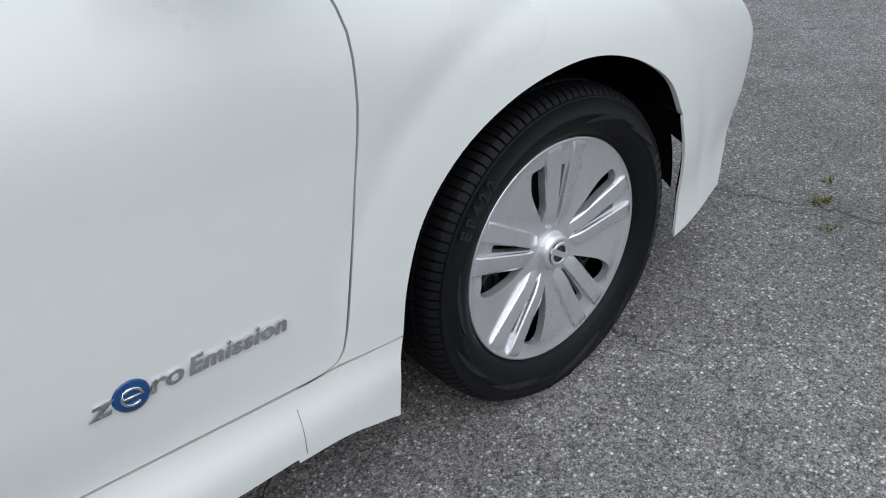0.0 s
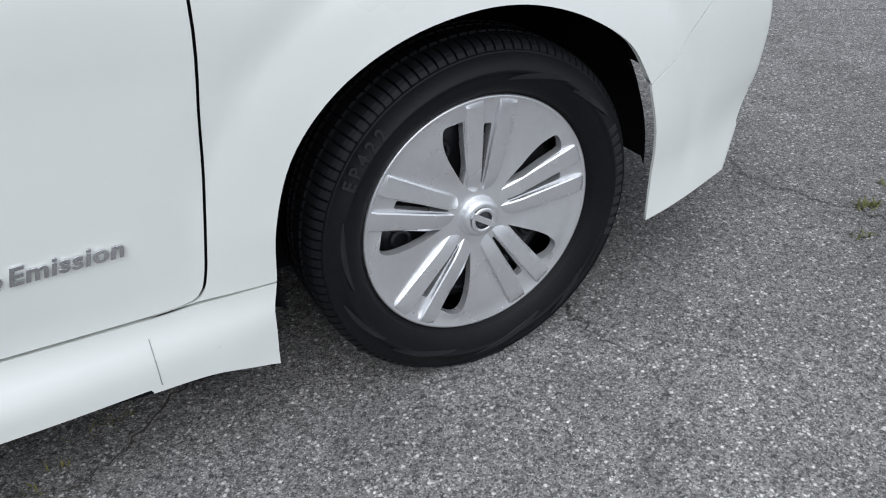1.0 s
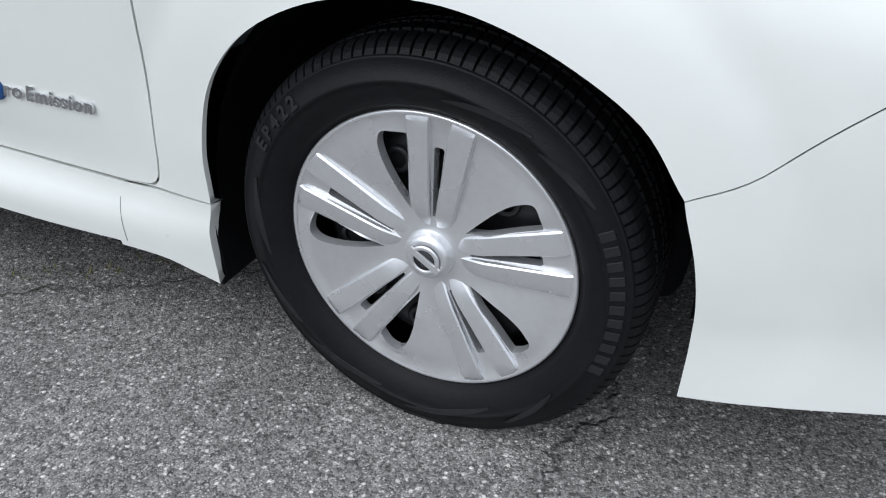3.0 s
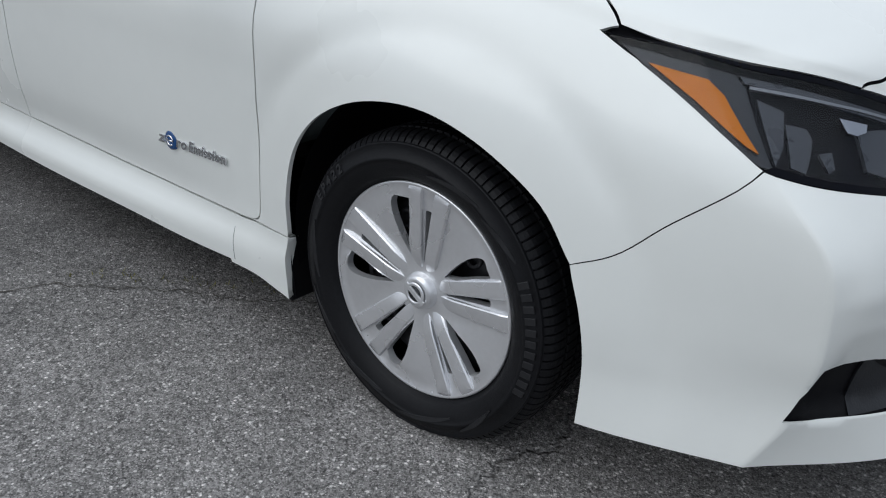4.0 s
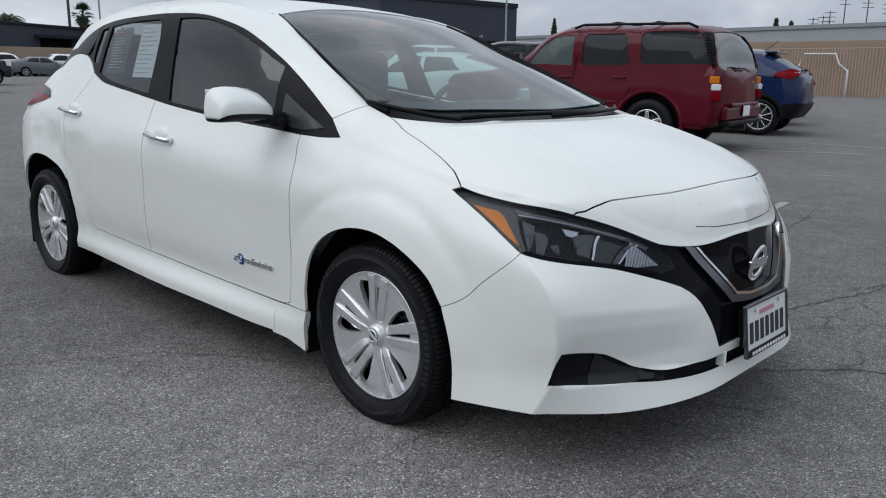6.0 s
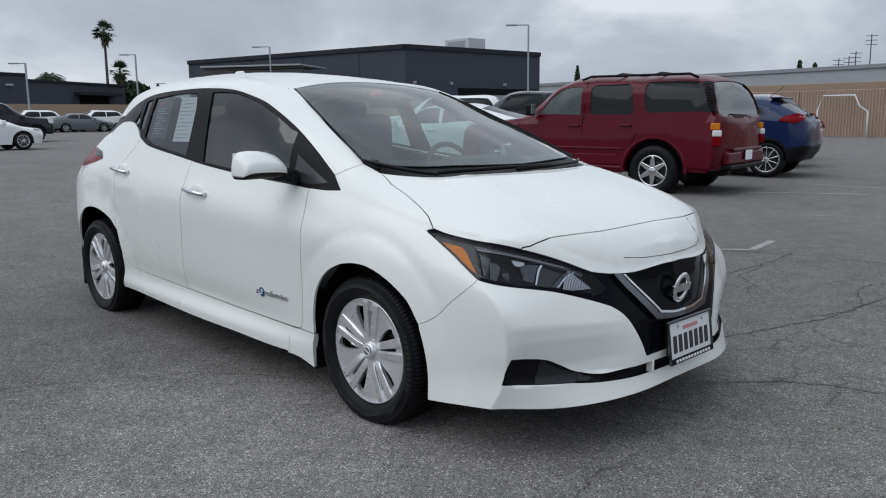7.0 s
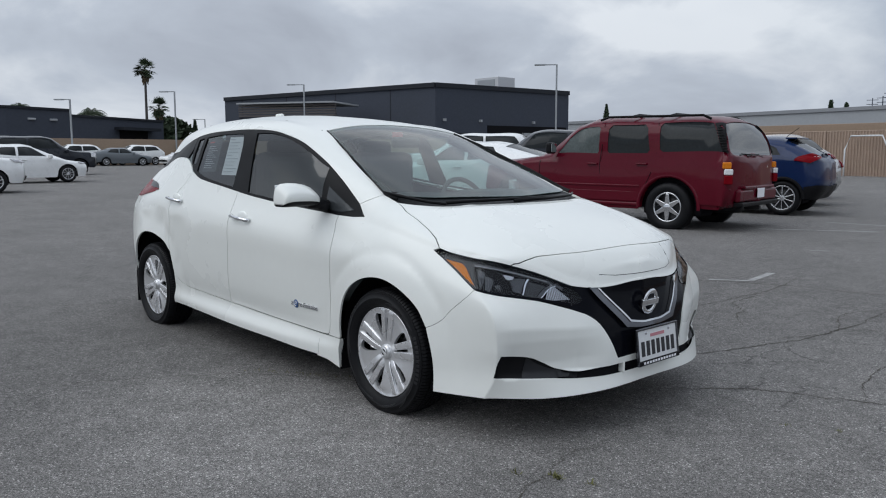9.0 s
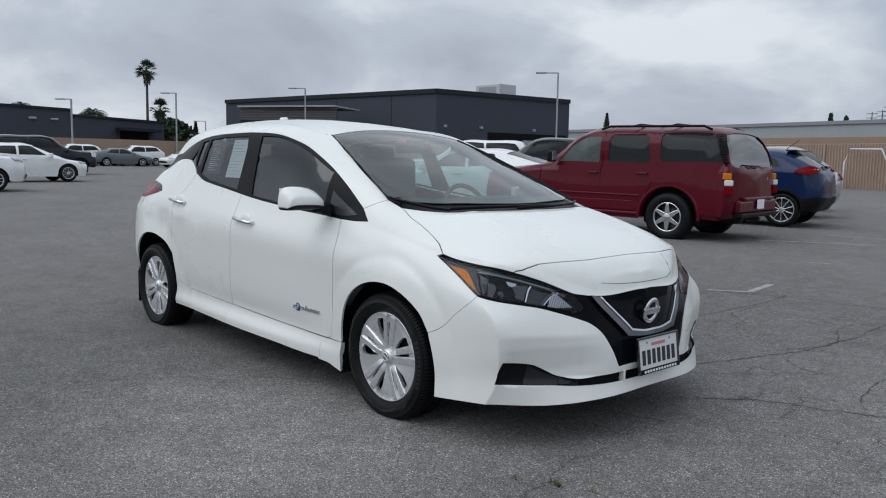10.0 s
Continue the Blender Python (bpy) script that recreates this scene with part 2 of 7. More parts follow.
DASH = plain("dashboard_plastic", (0.03, 0.03, 0.033), 0.7, var=0.1, grain=0.3)
BLUE = plain("blue_enamel", (0.008, 0.06, 0.20), 0.2, coat=0.7, var=0.2, scale=60)
SEAM_GREY = plain("shaded_joint", (0.33, 0.34, 0.335), 0.8)
PAPER = plain("white_paper", (0.82, 0.815, 0.845), 0.8, var=0.03)
INK = plain("dark_ink", (0.03, 0.03, 0.035), 0.7)
# ---- smooth shell of a car from long feature lines ----
def spline(c, t):
    """Catmull-Rom through the control rows c at the float positions t."""
    c = np.asarray(c, float)
    n = len(c)
    t = np.clip(np.asarray(t, float), 0, n - 1)
    i = np.minimum(t.astype(int), n - 2)
    f = (t - i)[..., None]
    lo = np.vstack([2 * c[:1] - c[1:2], c, 2 * c[-1:] - c[-2:-1]])
    p0, p1, p2, p3 = lo[i], lo[i + 1], lo[i + 2], lo[i + 3]
    return 0.5 * (2 * p1 + (p2 - p0) * f + (2 * p0 - 5 * p1 + 4 * p2 - p3) * f * f + (3 * p1 - p0 - 3 * p2 + p3) * f ** 3)


class Shell:
    """Half a car body: lines of (x, half width, z), each with the same stations from nose to tail, stacked from sill to roof."""

    def __init__(self, lines):
        self.c = np.array(lines, float)
        self.nv, self.nu = self.c.shape[:2]
        self.gu, self.gv = np.meshgrid(np.linspace(0, self.nu - 1, 70 * (self.nu - 1) + 1), np.linspace(0, self.nv - 1, 24 * (self.nv - 1) + 1))
        self.gp = self.at(self.gu, self.gv)

    def at(self, u, v):
        u, v = np.asarray(u, float), np.asarray(v, float)
        rows = self.rows(u.ravel())
        tv = np.clip(v.ravel(), 0, self.nv - 1)
        i = np.minimum(tv.astype(int), self.nv - 2)
        f = (tv - i)[:, None]
        k = np.arange(len(i))
        p1, p2 = rows[k, i], rows[k, i + 1]
        p0 = np.where((i > 0)[:, None], rows[k, np.maximum(i - 1, 0)], 2 * p1 - p2)
        p3 = np.where((i < self.nv - 2)[:, None], rows[k, np.minimum(i + 2, self.nv - 1)], rows[k, self.nv - 2] * [1, -1, 1])
        q = 0.5 * (2 * p1 + (p2 - p0) * f + (2 * p0 - 5 * p1 + 4 * p2 - p3) * f * f + (3 * p1 - p0 - 3 * p2 + p3) * f ** 3)
        return self.shaped(u, q.reshape(u.shape + (3,)), v)

    def rows(self, u):
        flat = self.c.transpose(1, 0, 2).reshape(self.nu, -1)
        return spline(flat, u).reshape(-1, self.nv, 3)

    def shaped(self, u, p, v):
        return p

    def normal(self, u, v):
        e = 0.02
        a = self.at(np.minimum(u + e, self.nu - 1), v) - self.at(np.maximum(u - e, 0), v)
        b = self.at(u, np.minimum(v + e, self.nv - 1)) - self.at(u, np.maximum(v - e, 0))
        n = np.cross(a, b)
        n /= np.maximum(np.linalg.norm(n, axis=-1, keepdims=True), 1e-9)
        return n

    def find(self, pts):
        """(u, v) of the shell's places nearest to pts, each (x, half width, z)."""
        pts = np.asarray(pts, float)
        flat = self.gp.reshape(-1, 3)
        ks = [int(((flat - p) ** 2).sum(1).argmin()) for p in pts]
        uv = np.stack([self.gu.ravel()[ks], self.gv.ravel()[ks]], 1)
        e = 0.004
        for _ in range(4):
            u, v = uv[:, 0], uv[:, 1]
            a = (self.at(u + e, v) - self.at(u - e, v)) / (2 * e)
            b = (self.at(u, v + e) - self.at(u, v - e)) / (2 * e)
            r = pts - self.at(u, v)
            aa, bb, ab = (a * a).sum(1), (b * b).sum(1), (a * b).sum(1)
            ra, rb = (r * a).sum(1), (r * b).sum(1)
            det = aa * bb - ab * ab
            det = np.where(det < 1e-8, 1e9, det)
            s = np.stack([(ra * bb - rb * ab) / det, (rb * aa - ra * ab) / det], 1)
            uv = np.clip(uv + np.clip(s, -0.03, 0.03), 0, [self.nu - 1, self.nv - 1])
        return uv


class FlaredShell(Shell):
    """The white car's shell: a bent bumper corner and lips flared out round the wheel arches."""

    BENT = np.array([.9, .95, .95, .95, .9, .45, 0, 0, 0, 0])[None, :, None]

    def rows(self, u):
        soft = Shell.rows(self, u)
        flat = self.c.transpose(1, 0, 2).reshape(self.nu, -1)
        hard = np.where((u < 3)[:, None], spline(flat[:4], u), spline(flat[3:], u - 3)).reshape(soft.shape)
        return soft * (1 - self.BENT) + hard * self.BENT

    def shaped(self, u, p, v):
        x, y, z = p[..., 0], p[..., 1], p[..., 2]
        across = np.clip((u - .9) / .5, 0, 1) * np.clip((3.0 - u) / .3, 0, 1)
        brow = np.clip(1 - np.abs(z - .49) / .1, 0, 1) ** 2 * across
        ledge = np.clip((.44 - z) / .09, 0, 1) * np.clip((z - .285) / .02, 0, 1) * across * (v < 4.6)
        line = .935 - .2 * (x + 2.75)
        haunch = np.exp(-((z - line) / .03) ** 2) * np.clip((x + 3.0) / .2, 0, 1) * np.clip((-1.75 - x) / .6, 0, 1) * (y > .6)
        ridge = np.exp(-((v - 8) / .11) ** 2) * np.clip((u - 2.2) / .8, 0, 1) * np.clip((6.1 - u) / .6, 0, 1)
        return p + np.stack([.008 * brow - .018 * ledge, .004 * brow - .010 * ledge + .006 * haunch + self.flare(p), .004 * ridge], -1)

    def flare(self, p):
        out = np.zeros(p.shape[:-1])
        for cx, cz, r0, r1 in ((-.02, .30, .345, .462), (-2.70, .31, .37, .485)):
            r = np.hypot(p[..., 0] - cx, p[..., 2] - cz)
            f = np.clip((r1 - r) / (r1 - r0), 0, 1)
            dip = np.exp(-((r - r1 - .012) / .03) ** 2)
            out = out + (.010 * f - .0035 * dip) * (p[..., 1] > .6) * np.clip((p[..., 2] - .18) / .2, 0, 1)
        return out


# the white hatchback: stations run nose centre, grille corner, headlight, bumper corner, arch, axle, door front, door, pillar, rear door, rear axle, haunch, rear corner, tail centre
LIP = [(0.885, 0, 0.214), (0.868, 0.33, 0.208), (0.768, 0.585, 0.2), (0.59, 0.79, 0.201), (0.335, 0.852, 0.188), (-0.02, 0.845, 0.15), (-0.39, 0.846, 0.145), (-0.9, 0.862, 0.187), (-1.5, 0.862, 0.194), (-2.3, 0.845, 0.214), (-2.7, 0.83, 0.2), (-3.05, 0.79, 0.22), (-3.4, 0.6, 0.25), (-3.52, 0, 0.26)]
SKIRT = [(0.878, 0, 0.272), (0.853, 0.33, 0.268), (0.746, 0.6, 0.272), (0.63, 0.772, 0.285), (0.335, 0.848, 0.28), (-0.02, 0.855, 0.27), (-0.39, 0.852, 0.235), (-0.9, 0.862, 0.235), (-1.5, 0.862, 0.24), (-2.3, 0.852, 0.255), (-2.7, 0.85, 0.28), (-3.05, 0.81, 0.3), (-3.45, 0.6, 0.32), (-3.57, 0, 0.33)]
SILL = [(0.886, 0, 0.32), (0.855, 0.33, 0.32), (0.74, 0.6, 0.33), (0.643, 0.77, 0.34), (0.335, 0.85, 0.34), (-0.02, 0.86, 0.35), (-0.4, 0.846, 0.298), (-0.9, 0.838, 0.306), (-1.5, 0.838, 0.316), (-2.3, 0.842, 0.332), (-2.7, 0.855, 0.36), (-3.05, 0.82, 0.36), (-3.46, 0.61, 0.38), (-3.58, 0, 0.39)]
BUMPER = [(0.88, 0, 0.42), (0.848, 0.33, 0.42), (0.738, 0.6, 0.42), (0.655, 0.781, 0.42), (0.325, 0.853, 0.44), (-0.02, 0.868, 0.46), (-0.42, 0.853, 0.42), (-0.9, 0.858, 0.43), (-1.5, 0.86, 0.44), (-2.3, 0.862, 0.46), (-2.7, 0.868, 0.5), (-3.08, 0.83, 0.48), (-3.47, 0.62, 0.5), (-3.6, 0, 0.5)]
WAIST = [(0.852, 0, 0.52), (0.826, 0.33, 0.52), (0.722, 0.6, 0.54), (0.64, 0.793, 0.55), (0.31, 0.852, 0.58), (-0.02, 0.873, 0.645), (-0.45, 0.866, 0.6), (-0.9, 0.872, 0.61), (-1.5, 0.875, 0.62), (-2.3, 0.875, 0.64), (-2.7, 0.872, 0.68), (-3.1, 0.825, 0.66), (-3.45, 0.63, 0.65), (-3.58, 0, 0.65)]
SHOULDER = [(0.834, 0, 0.6), (0.79, 0.345, 0.6), (0.672, 0.62, 0.63), (0.548, 0.79, 0.652), (0.27, 0.838, 0.7), (-0.02, 0.855, 0.745), (-0.46, 0.866, 0.765), (-0.95, 0.876, 0.79), (-1.5, 0.878, 0.82), (-2.3, 0.868, 0.86), (-2.75, 0.838, 0.9), (-3.1, 0.79, 0.88), (-3.38, 0.64, 0.85), (-3.48, 0, 0.85)]
BELT = [(0.828, 0, 0.655), (0.776, 0.335, 0.645), (0.58, 0.646, 0.747), (0.45, 0.735, 0.778), (0.265, 0.785, 0.803), (-0.02, 0.797, 0.855), (-0.42, 0.785, 0.908), (-0.95, 0.812, 0.945), (-1.45, 0.812, 0.985), (-2.05, 0.79, 1.06), (-2.5, 0.745, 1.12), (-2.95, 0.69, 1.06), (-3.24, 0.58, 1.03), (-3.35, 0, 1.03)]
RAIL = [(0.823, 0, 0.665), (0.772, 0.315, 0.665), (0.605, 0.585, 0.768), (0.48, 0.68, 0.806), (0.29, 0.722, 0.852), (0.02, 0.715, 0.925), (-0.18, 0.69, 0.99), (-0.72, 0.705, 1.17), (-1.3, 0.655, 1.365), (-1.95, 0.64, 1.39), (-2.45, 0.615, 1.345), (-2.85, 0.57, 1.24), (-3.1, 0.54, 1.12), (-3.3, 0, 1.12)]
CROWN = [(0.812, 0, 0.7), (0.77, 0.25, 0.715), (0.682, 0.36, 0.79), (0.53, 0.42, 0.86), (0.36, 0.44, 0.915), (0.18, 0.42, 0.965), (0, 0.42, 1), (-0.58, 0.52, 1.2), (-1.1, 0.47, 1.39), (-1.85, 0.46, 1.46), (-2.5, 0.45, 1.435), (-2.95, 0.43, 1.37), (-3.15, 0.4, 1.2), (-3.28, 0, 1.2)]
SPINE = [(0.805, 0, 0.722), (0.784, 0, 0.745), (0.72, 0, 0.8), (0.57, 0, 0.87), (0.42, 0, 0.925), (0.25, 0, 0.968), (0.085, 0, 0.995), (-0.48, 0, 1.215), (-1.05, 0, 1.405), (-1.8, 0, 1.49), (-2.5, 0, 1.475), (-3, 0, 1.42), (-3.2, 0, 1.25), (-3.26, 0, 1.22)]
# ---- building tools ----
from mathutils.geometry import delaunay_2d_cdt


def part(name, mesh, material, parent=None, label=""):
    """Links a bmesh or mesh as one object under its thing."""
    if isinstance(mesh, bmesh.types.BMesh):
        me = bpy.data.meshes.new(name)
        mesh.to_mesh(me)
        mesh.free()
    else:
        me = mesh
    if material and not me.materials:
        me.materials.append(material)
    ob = new(name, me)
    if parent:
        ob.parent = parent
    if label:
        ob["label"] = label
    return ob


def thing(name, label, category, m=None, group="", kind=""):
    ob = new(name)
    if m is not None:
        ob.matrix_world = m
    return tagged(ob, label, category, group, kind)


def smooth(me, on=True):
    for p in me.polygons:
        p.use_smooth = on
    return me


def mesh_of(name, verts, faces, normals=None, shade=True):
    me = bpy.data.meshes.new(name)
    me.from_pydata([tuple(map(float, v)) for v in verts], [], [tuple(map(int, f)) for f in faces])
    smooth(me, shade)
    if normals is not None:
        me.normals_split_custom_set_from_vertices([tuple(map(float, n)) for n in normals])
    return me


def inside(poly, pts):
    """Which of pts lie in the closed polygon."""
    x, y = pts[:, 0], pts[:, 1]
    hit = np.zeros(len(pts), bool)
    a, b = poly, np.roll(poly, -1, 0)
    for (x0, y0), (x1, y1) in zip(a, b):
        if y0 == y1:
            continue
        c = (y0 > y) != (y1 > y)
        hit ^= c & (x < (x1 - x0) * (y - y0) / (y1 - y0) + x0)
    return hit


def fill(loops, step_x, step_y, more=None):
    """Triangles over the region inside loops[0] and outside the others, with inner points on a grid."""
    verts, edges = [], []
    for lp in loops:
        k = len(verts)
        verts += [tuple(p) for p in lp]
        edges += [(k + i, k + (i + 1) % len(lp)) for i in range(len(lp))]
    nb = len(verts)
    lo, hi = loops[0].min(0), loops[0].max(0)
    gx, gy = np.meshgrid(np.arange(lo[0] + step_x / 2, hi[0], step_x), np.arange(lo[1] + step_y / 2, hi[1], step_y))
    g = np.stack([gx.ravel(), gy.ravel()], 1)
    if more is not None and len(more):
        far = np.array([np.abs((more - p) / (step_x, step_y)).max(1).min() for p in g]) > 0.45
        g = np.vstack([g[far], more])
    ok = inside(loops[0], g)
    for lp in loops[1:]:
        ok &= ~inside(lp, g)
    g = g[ok]
    if len(g):
        bd = np.array(verts)
        scale = np.array([step_x, step_y])
        near = np.array([(((bd - p) / scale) ** 2).sum(1).min() for p in g])
        g = g[near > 0.2]
    verts += [tuple(p) for p in g]
    v2, _, f2, _, _, _ = delaunay_2d_cdt([Vector(v) for v in verts], edges, [], 0, 1e-7)
    v2 = np.array([tuple(v) for v in v2])
    f2 = np.array([f for f in f2 if len(f) == 3])
    mid = v2[f2].mean(1)
    ok = inside(loops[0], mid)
    for lp in loops[1:]:
        ok &= ~inside(lp, mid)
    return v2, f2[ok]


SU, SV = 0.36, 0.11


def trace(shell, segs, pitch=0.018):
    """A closed outline in (u, v) through 3D points; each segment runs smooth, segments meet at corners."""
    out = []
    for seg in segs:
        uv = shell.find(seg)
        uv[:, 1] = np.clip(uv[:, 1], 0, shell.nv - 1)
        p = shell.at(uv[:, 0], uv[:, 1])
        length = np.linalg.norm(np.diff(p, axis=0), axis=1).sum()
        k = max(int(length / pitch), 2 * (len(seg) - 1), 2)
        t = np.linspace(0, len(seg) - 1, k + 1)
        s = spline(uv, t) if len(seg) > 2 else uv[0] + (uv[1] - uv[0]) * t[:, None]
        out.append(s[:-1])
    lp = np.vstack(out)
    keep = np.linalg.norm((lp - np.roll(lp, 1, 0)) * [SU, SV], axis=1) > 1e-3
    lp = lp[keep]
    return np.clip(lp, 0, [shell.nu - 1, shell.nv - 1])


def panel(name, shell, segs, side=-1, both=False, gap=0.002, off=0.0, drop=0.012, step=0.035, holes=(), shape=None, loops=None, crease=None):
    """One sheet of the shell inside an outline, with a turned-in edge. side: -1 right, 1 left; both: across the middle."""
    loops = loops or [trace(shell, segs)] + [trace(shell, h) for h in holes]
    scaled = [lp * [SU, SV] for lp in loops]
    rows = None
    if crease is not None:
        rows = np.array([(crease + d, w) for d in (-.16, -.08, -.03, 0, .03, .08, .16) for w in np.arange(.05, shell.nv - 1, .12)]) * [SU, SV]
    v2, tri = fill(scaled, step, step, rows)
    uv = v2 / [SU, SV]
    p, nrm = shell.at(uv[:, 0], uv[:, 1]), shell.normal(np.clip(uv[:, 0], 0.02, shell.nu - 1.02), uv[:, 1])
    mid = p[:, 1] < 2e-3
    if both:
        p[mid, 1] = 0
        nrm[mid, 1] = 0
        nrm[mid] /= np.maximum(np.linalg.norm(nrm[mid], axis=1, keepdims=True), 1e-9)
    p = p + nrm * off
    if shape:
        p = shape(p, nrm)
    # face direction
    fn = np.cross(p[tri[:, 1]] - p[tri[:, 0]], p[tri[:, 2]] - p[tri[:, 0]])
    flip = (fn * nrm[tri].mean(1)).sum(1) < 0
    tri[flip] = tri[flip][:, ::-1]
    # border edges: used once
    cnt = {}
    for f in tri:
        for a, b in ((f[0], f[1]), (f[1], f[2]), (f[2], f[0])):
            cnt[(a, b)] = cnt.get((a, b), 0) + 1
    border = [(a, b) for (a, b) in cnt if (b, a) not in cnt and not (both and mid[a] and mid[b])]
    inward = np.zeros_like(p)
    for a, b in border:
        t = p[b] - p[a]
        w = np.cross(nrm[a], t)
        w /= max(np.linalg.norm(w), 1e-9)
        inward[a] += w
        inward[b] += w
    ln = np.linalg.norm(inward, axis=1)
    on = ln > 1e-6
    inward[on] /= ln[on][:, None]
    if both:
        inward[mid, 1] = 0
    p = p + inward * gap
    verts, norms, faces = [p], [nrm], [tri]
    if drop:
        idx = sorted({i for e in border for i in e})
        top = {i: len(p) + 2 * k for k, i in enumerate(idx)}
        ring, rn = [], []
        for i in idx:
            ring += [p[i], p[i] - nrm[i] * drop + inward[i] * drop * 0.25]
            rn += [-inward[i], -inward[i]]
        verts.append(np.array(ring))
        norms.append(np.array(rn))
        quads = []
        for a, b in border:
            quads += [(top[b], top[a], top[a] + 1), (top[b], top[a] + 1, top[b] + 1)]
        faces.append(np.array(quads))
    p, nrm, tri = np.vstack(verts), np.vstack(norms), np.vstack(faces)
    right = p * [1, -1, 1], nrm * [1, -1, 1], tri[:, ::-1]
    left = p, nrm, tri
    if both:
        k = len(p)
        p, nrm, tri = np.vstack([left[0], right[0]]), np.vstack([left[1], right[1]]), np.vstack([left[2], right[2] + k])
    else:
        p, nrm, tri = left if side > 0 else right
    return mesh_of(name, p, tri, nrm)


def box_bm(sx, sy, sz, at=(0, 0, 0), bevel=0.0, segs=2):
    bm = bmesh.new()
    bmesh.ops.create_cube(bm, size=1)
    bmesh.ops.scale(bm, vec=(sx, sy, sz), verts=bm.verts)
    if bevel:
        bmesh.ops.bevel(bm, geom=bm.edges[:], offset=bevel, segments=segs, profile=0.5, affect="EDGES")
    bmesh.ops.translate(bm, vec=at, verts=bm.verts)
    return bm


def join_bm(*bms):
    me = bpy.data.meshes.new("joined")
    out = bmesh.new()
    for b in bms:
        b.to_mesh(me)
        out.from_mesh(me)
        b.free()
    bpy.data.meshes.remove(me)
    return out


def lathe(profile, n=64, axis="y"):
    """Turns a closed or open profile of (radius, along) round an axis."""
    verts, faces = [], []
    m = len(profile)
    for i in range(n):
        a = 2 * math.pi * i / n
        for r, y in profile:
            verts.append((r * math.sin(a), y, r * math.cos(a)))
    for i in range(n):
        for j in range(m - 1):
            a, b = i * m + j, ((i + 1) % n) * m + j
            faces.append((a, b, b + 1, a + 1))
    return verts, faces


def tube(points, radius, n=8, taper=1.0):
    """A round bar along points."""
    bm = bmesh.new()
    pts = [Vector(p) for p in points]
    rings = []
    for i, p in enumerate(pts):
        d = (pts[min(i + 1, len(pts) - 1)] - pts[max(i - 1, 0)]).normalized()
        a = d.orthogonal().normalized() if abs(d.z) > 0.9 else d.cross(Vector((0, 0, 1))).normalized()
        b = d.cross(a)
        r = radius * (1 + (taper - 1) * i / max(len(pts) - 1, 1))
        rings.append([bm.verts.new(p + a * r * math.cos(t) + b * r * math.sin(t)) for t in (2 * math.pi * k / n for k in range(n))])
    for r0, r1 in zip(rings, rings[1:]):
        for k in range(n):
            bm.faces.new((r0[k], r0[(k + 1) % n], r1[(k + 1) % n], r1[k]))
    bm.faces.new(rings[0][::-1])
    bm.faces.new(rings[-1])
    for f in bm.faces:
        f.smooth = True
    return bm


def letters(name, text, size, depth, m, shear=0.0, spacing=1.0):
    """Raised letters in the built-in font as a mesh."""
    c = bpy.data.curves.new(name, "FONT")
    c.body, c.size, c.extrude, c.shear, c.space_character = text, size, depth, shear, spacing
    c.resolution_u = 3
    c.offset = size * 0.022
    c.bevel_depth = depth * 0.25
    ob = bpy.data.objects.new(name, c)
    me = bpy.data.meshes.new_from_object(ob)
    bpy.data.objects.remove(ob)
    me.transform(m)
    return me
# ---- the lot ----
def rise(x, y):
    """The lot climbs gently beyond the rear of the white car."""
    return float(np.interp(-x, [0, 2, 4, 6, 8, 150], [0, 0.006, 0.017, 0.037, 0.066, 1.108]))


GROUND = 0.012


def ground_sheet():
    xs = [-2500, -1200, -600, -300, -150, -100, -50, -20, -8, -6, -4, -2, 0, 5, 20, 60, 120, 300, 800, 2500]
    ys = [-2500, -900, -300, -120, -60, -30, -15, -8, -4, -2, 0, 2, 4, 8, 12, 16, 24, 40, 60, 100, 200, 500, 1200, 2500]
    verts = [(x, y, rise(max(x, -150), y) + GROUND) for x in xs for y in ys]
    m = len(ys)
    faces = [(i * m + j, (i + 1) * m + j, (i + 1) * m + j + 1, i * m + j + 1) for i in range(len(xs) - 1) for j in range(m - 1)]
    return mesh_of("ground", verts, faces)


def floor_z(x, y=0.0):
    return rise(max(x, -150), y) + GROUND


tagged(part("ground", ground_sheet(), ASPHALT), "worn grey asphalt parking lot with fine cracks", "asphalt", kind="structure")
# ---- the white hatchback ----
HATCH = FlaredShell([LIP, SKIRT, SILL, BUMPER, WAIST, SHOULDER, BELT, RAIL, CROWN, SPINE])
hatch = thing("hatchback_car", "white pearl electric hatchback parked on the asphalt", "car")

ARCH_F = [(.335, .852, .188), (.336, .85, .28), (.325, .85, .38), (.30, .856, .468)]
ARCH_TOP = [(.30, .856, .468), (.245, .86, .545), (.16, .866, .602), (.05, .87, .643), (-.06, .872, .65), (-.17, .87, .626), (-.268, .865, .57), (-.335, .86, .485), (-.365, .855, .39), (-.375, .85, .302)]
ARCH_SILL = [(-.375, .85, .302), (-.385, .85, .25), (-.39, .846, .146)]
B_SEAM = [(.30, .856, .468), (.37, .846, .503), (0.446, 0.827, 0.574), (0.532, 0.794, 0.657)]
HL_LOW = [(0.532, 0.794, 0.657), (0.593, 0.751, 0.64), (0.669, 0.64, 0.619), (0.727, 0.534, 0.6), (0.769, 0.453, 0.575)]
HL_OUT = [(0.532, 0.794, 0.657), (0.478, 0.796, 0.69), (.395, .793, .738), (.266, .786, .802)]
HL_TOP = [(.266, .786, .802), (.36, .764, .793), (0.461, 0.73, 0.777), (0.589, 0.63, 0.748)]
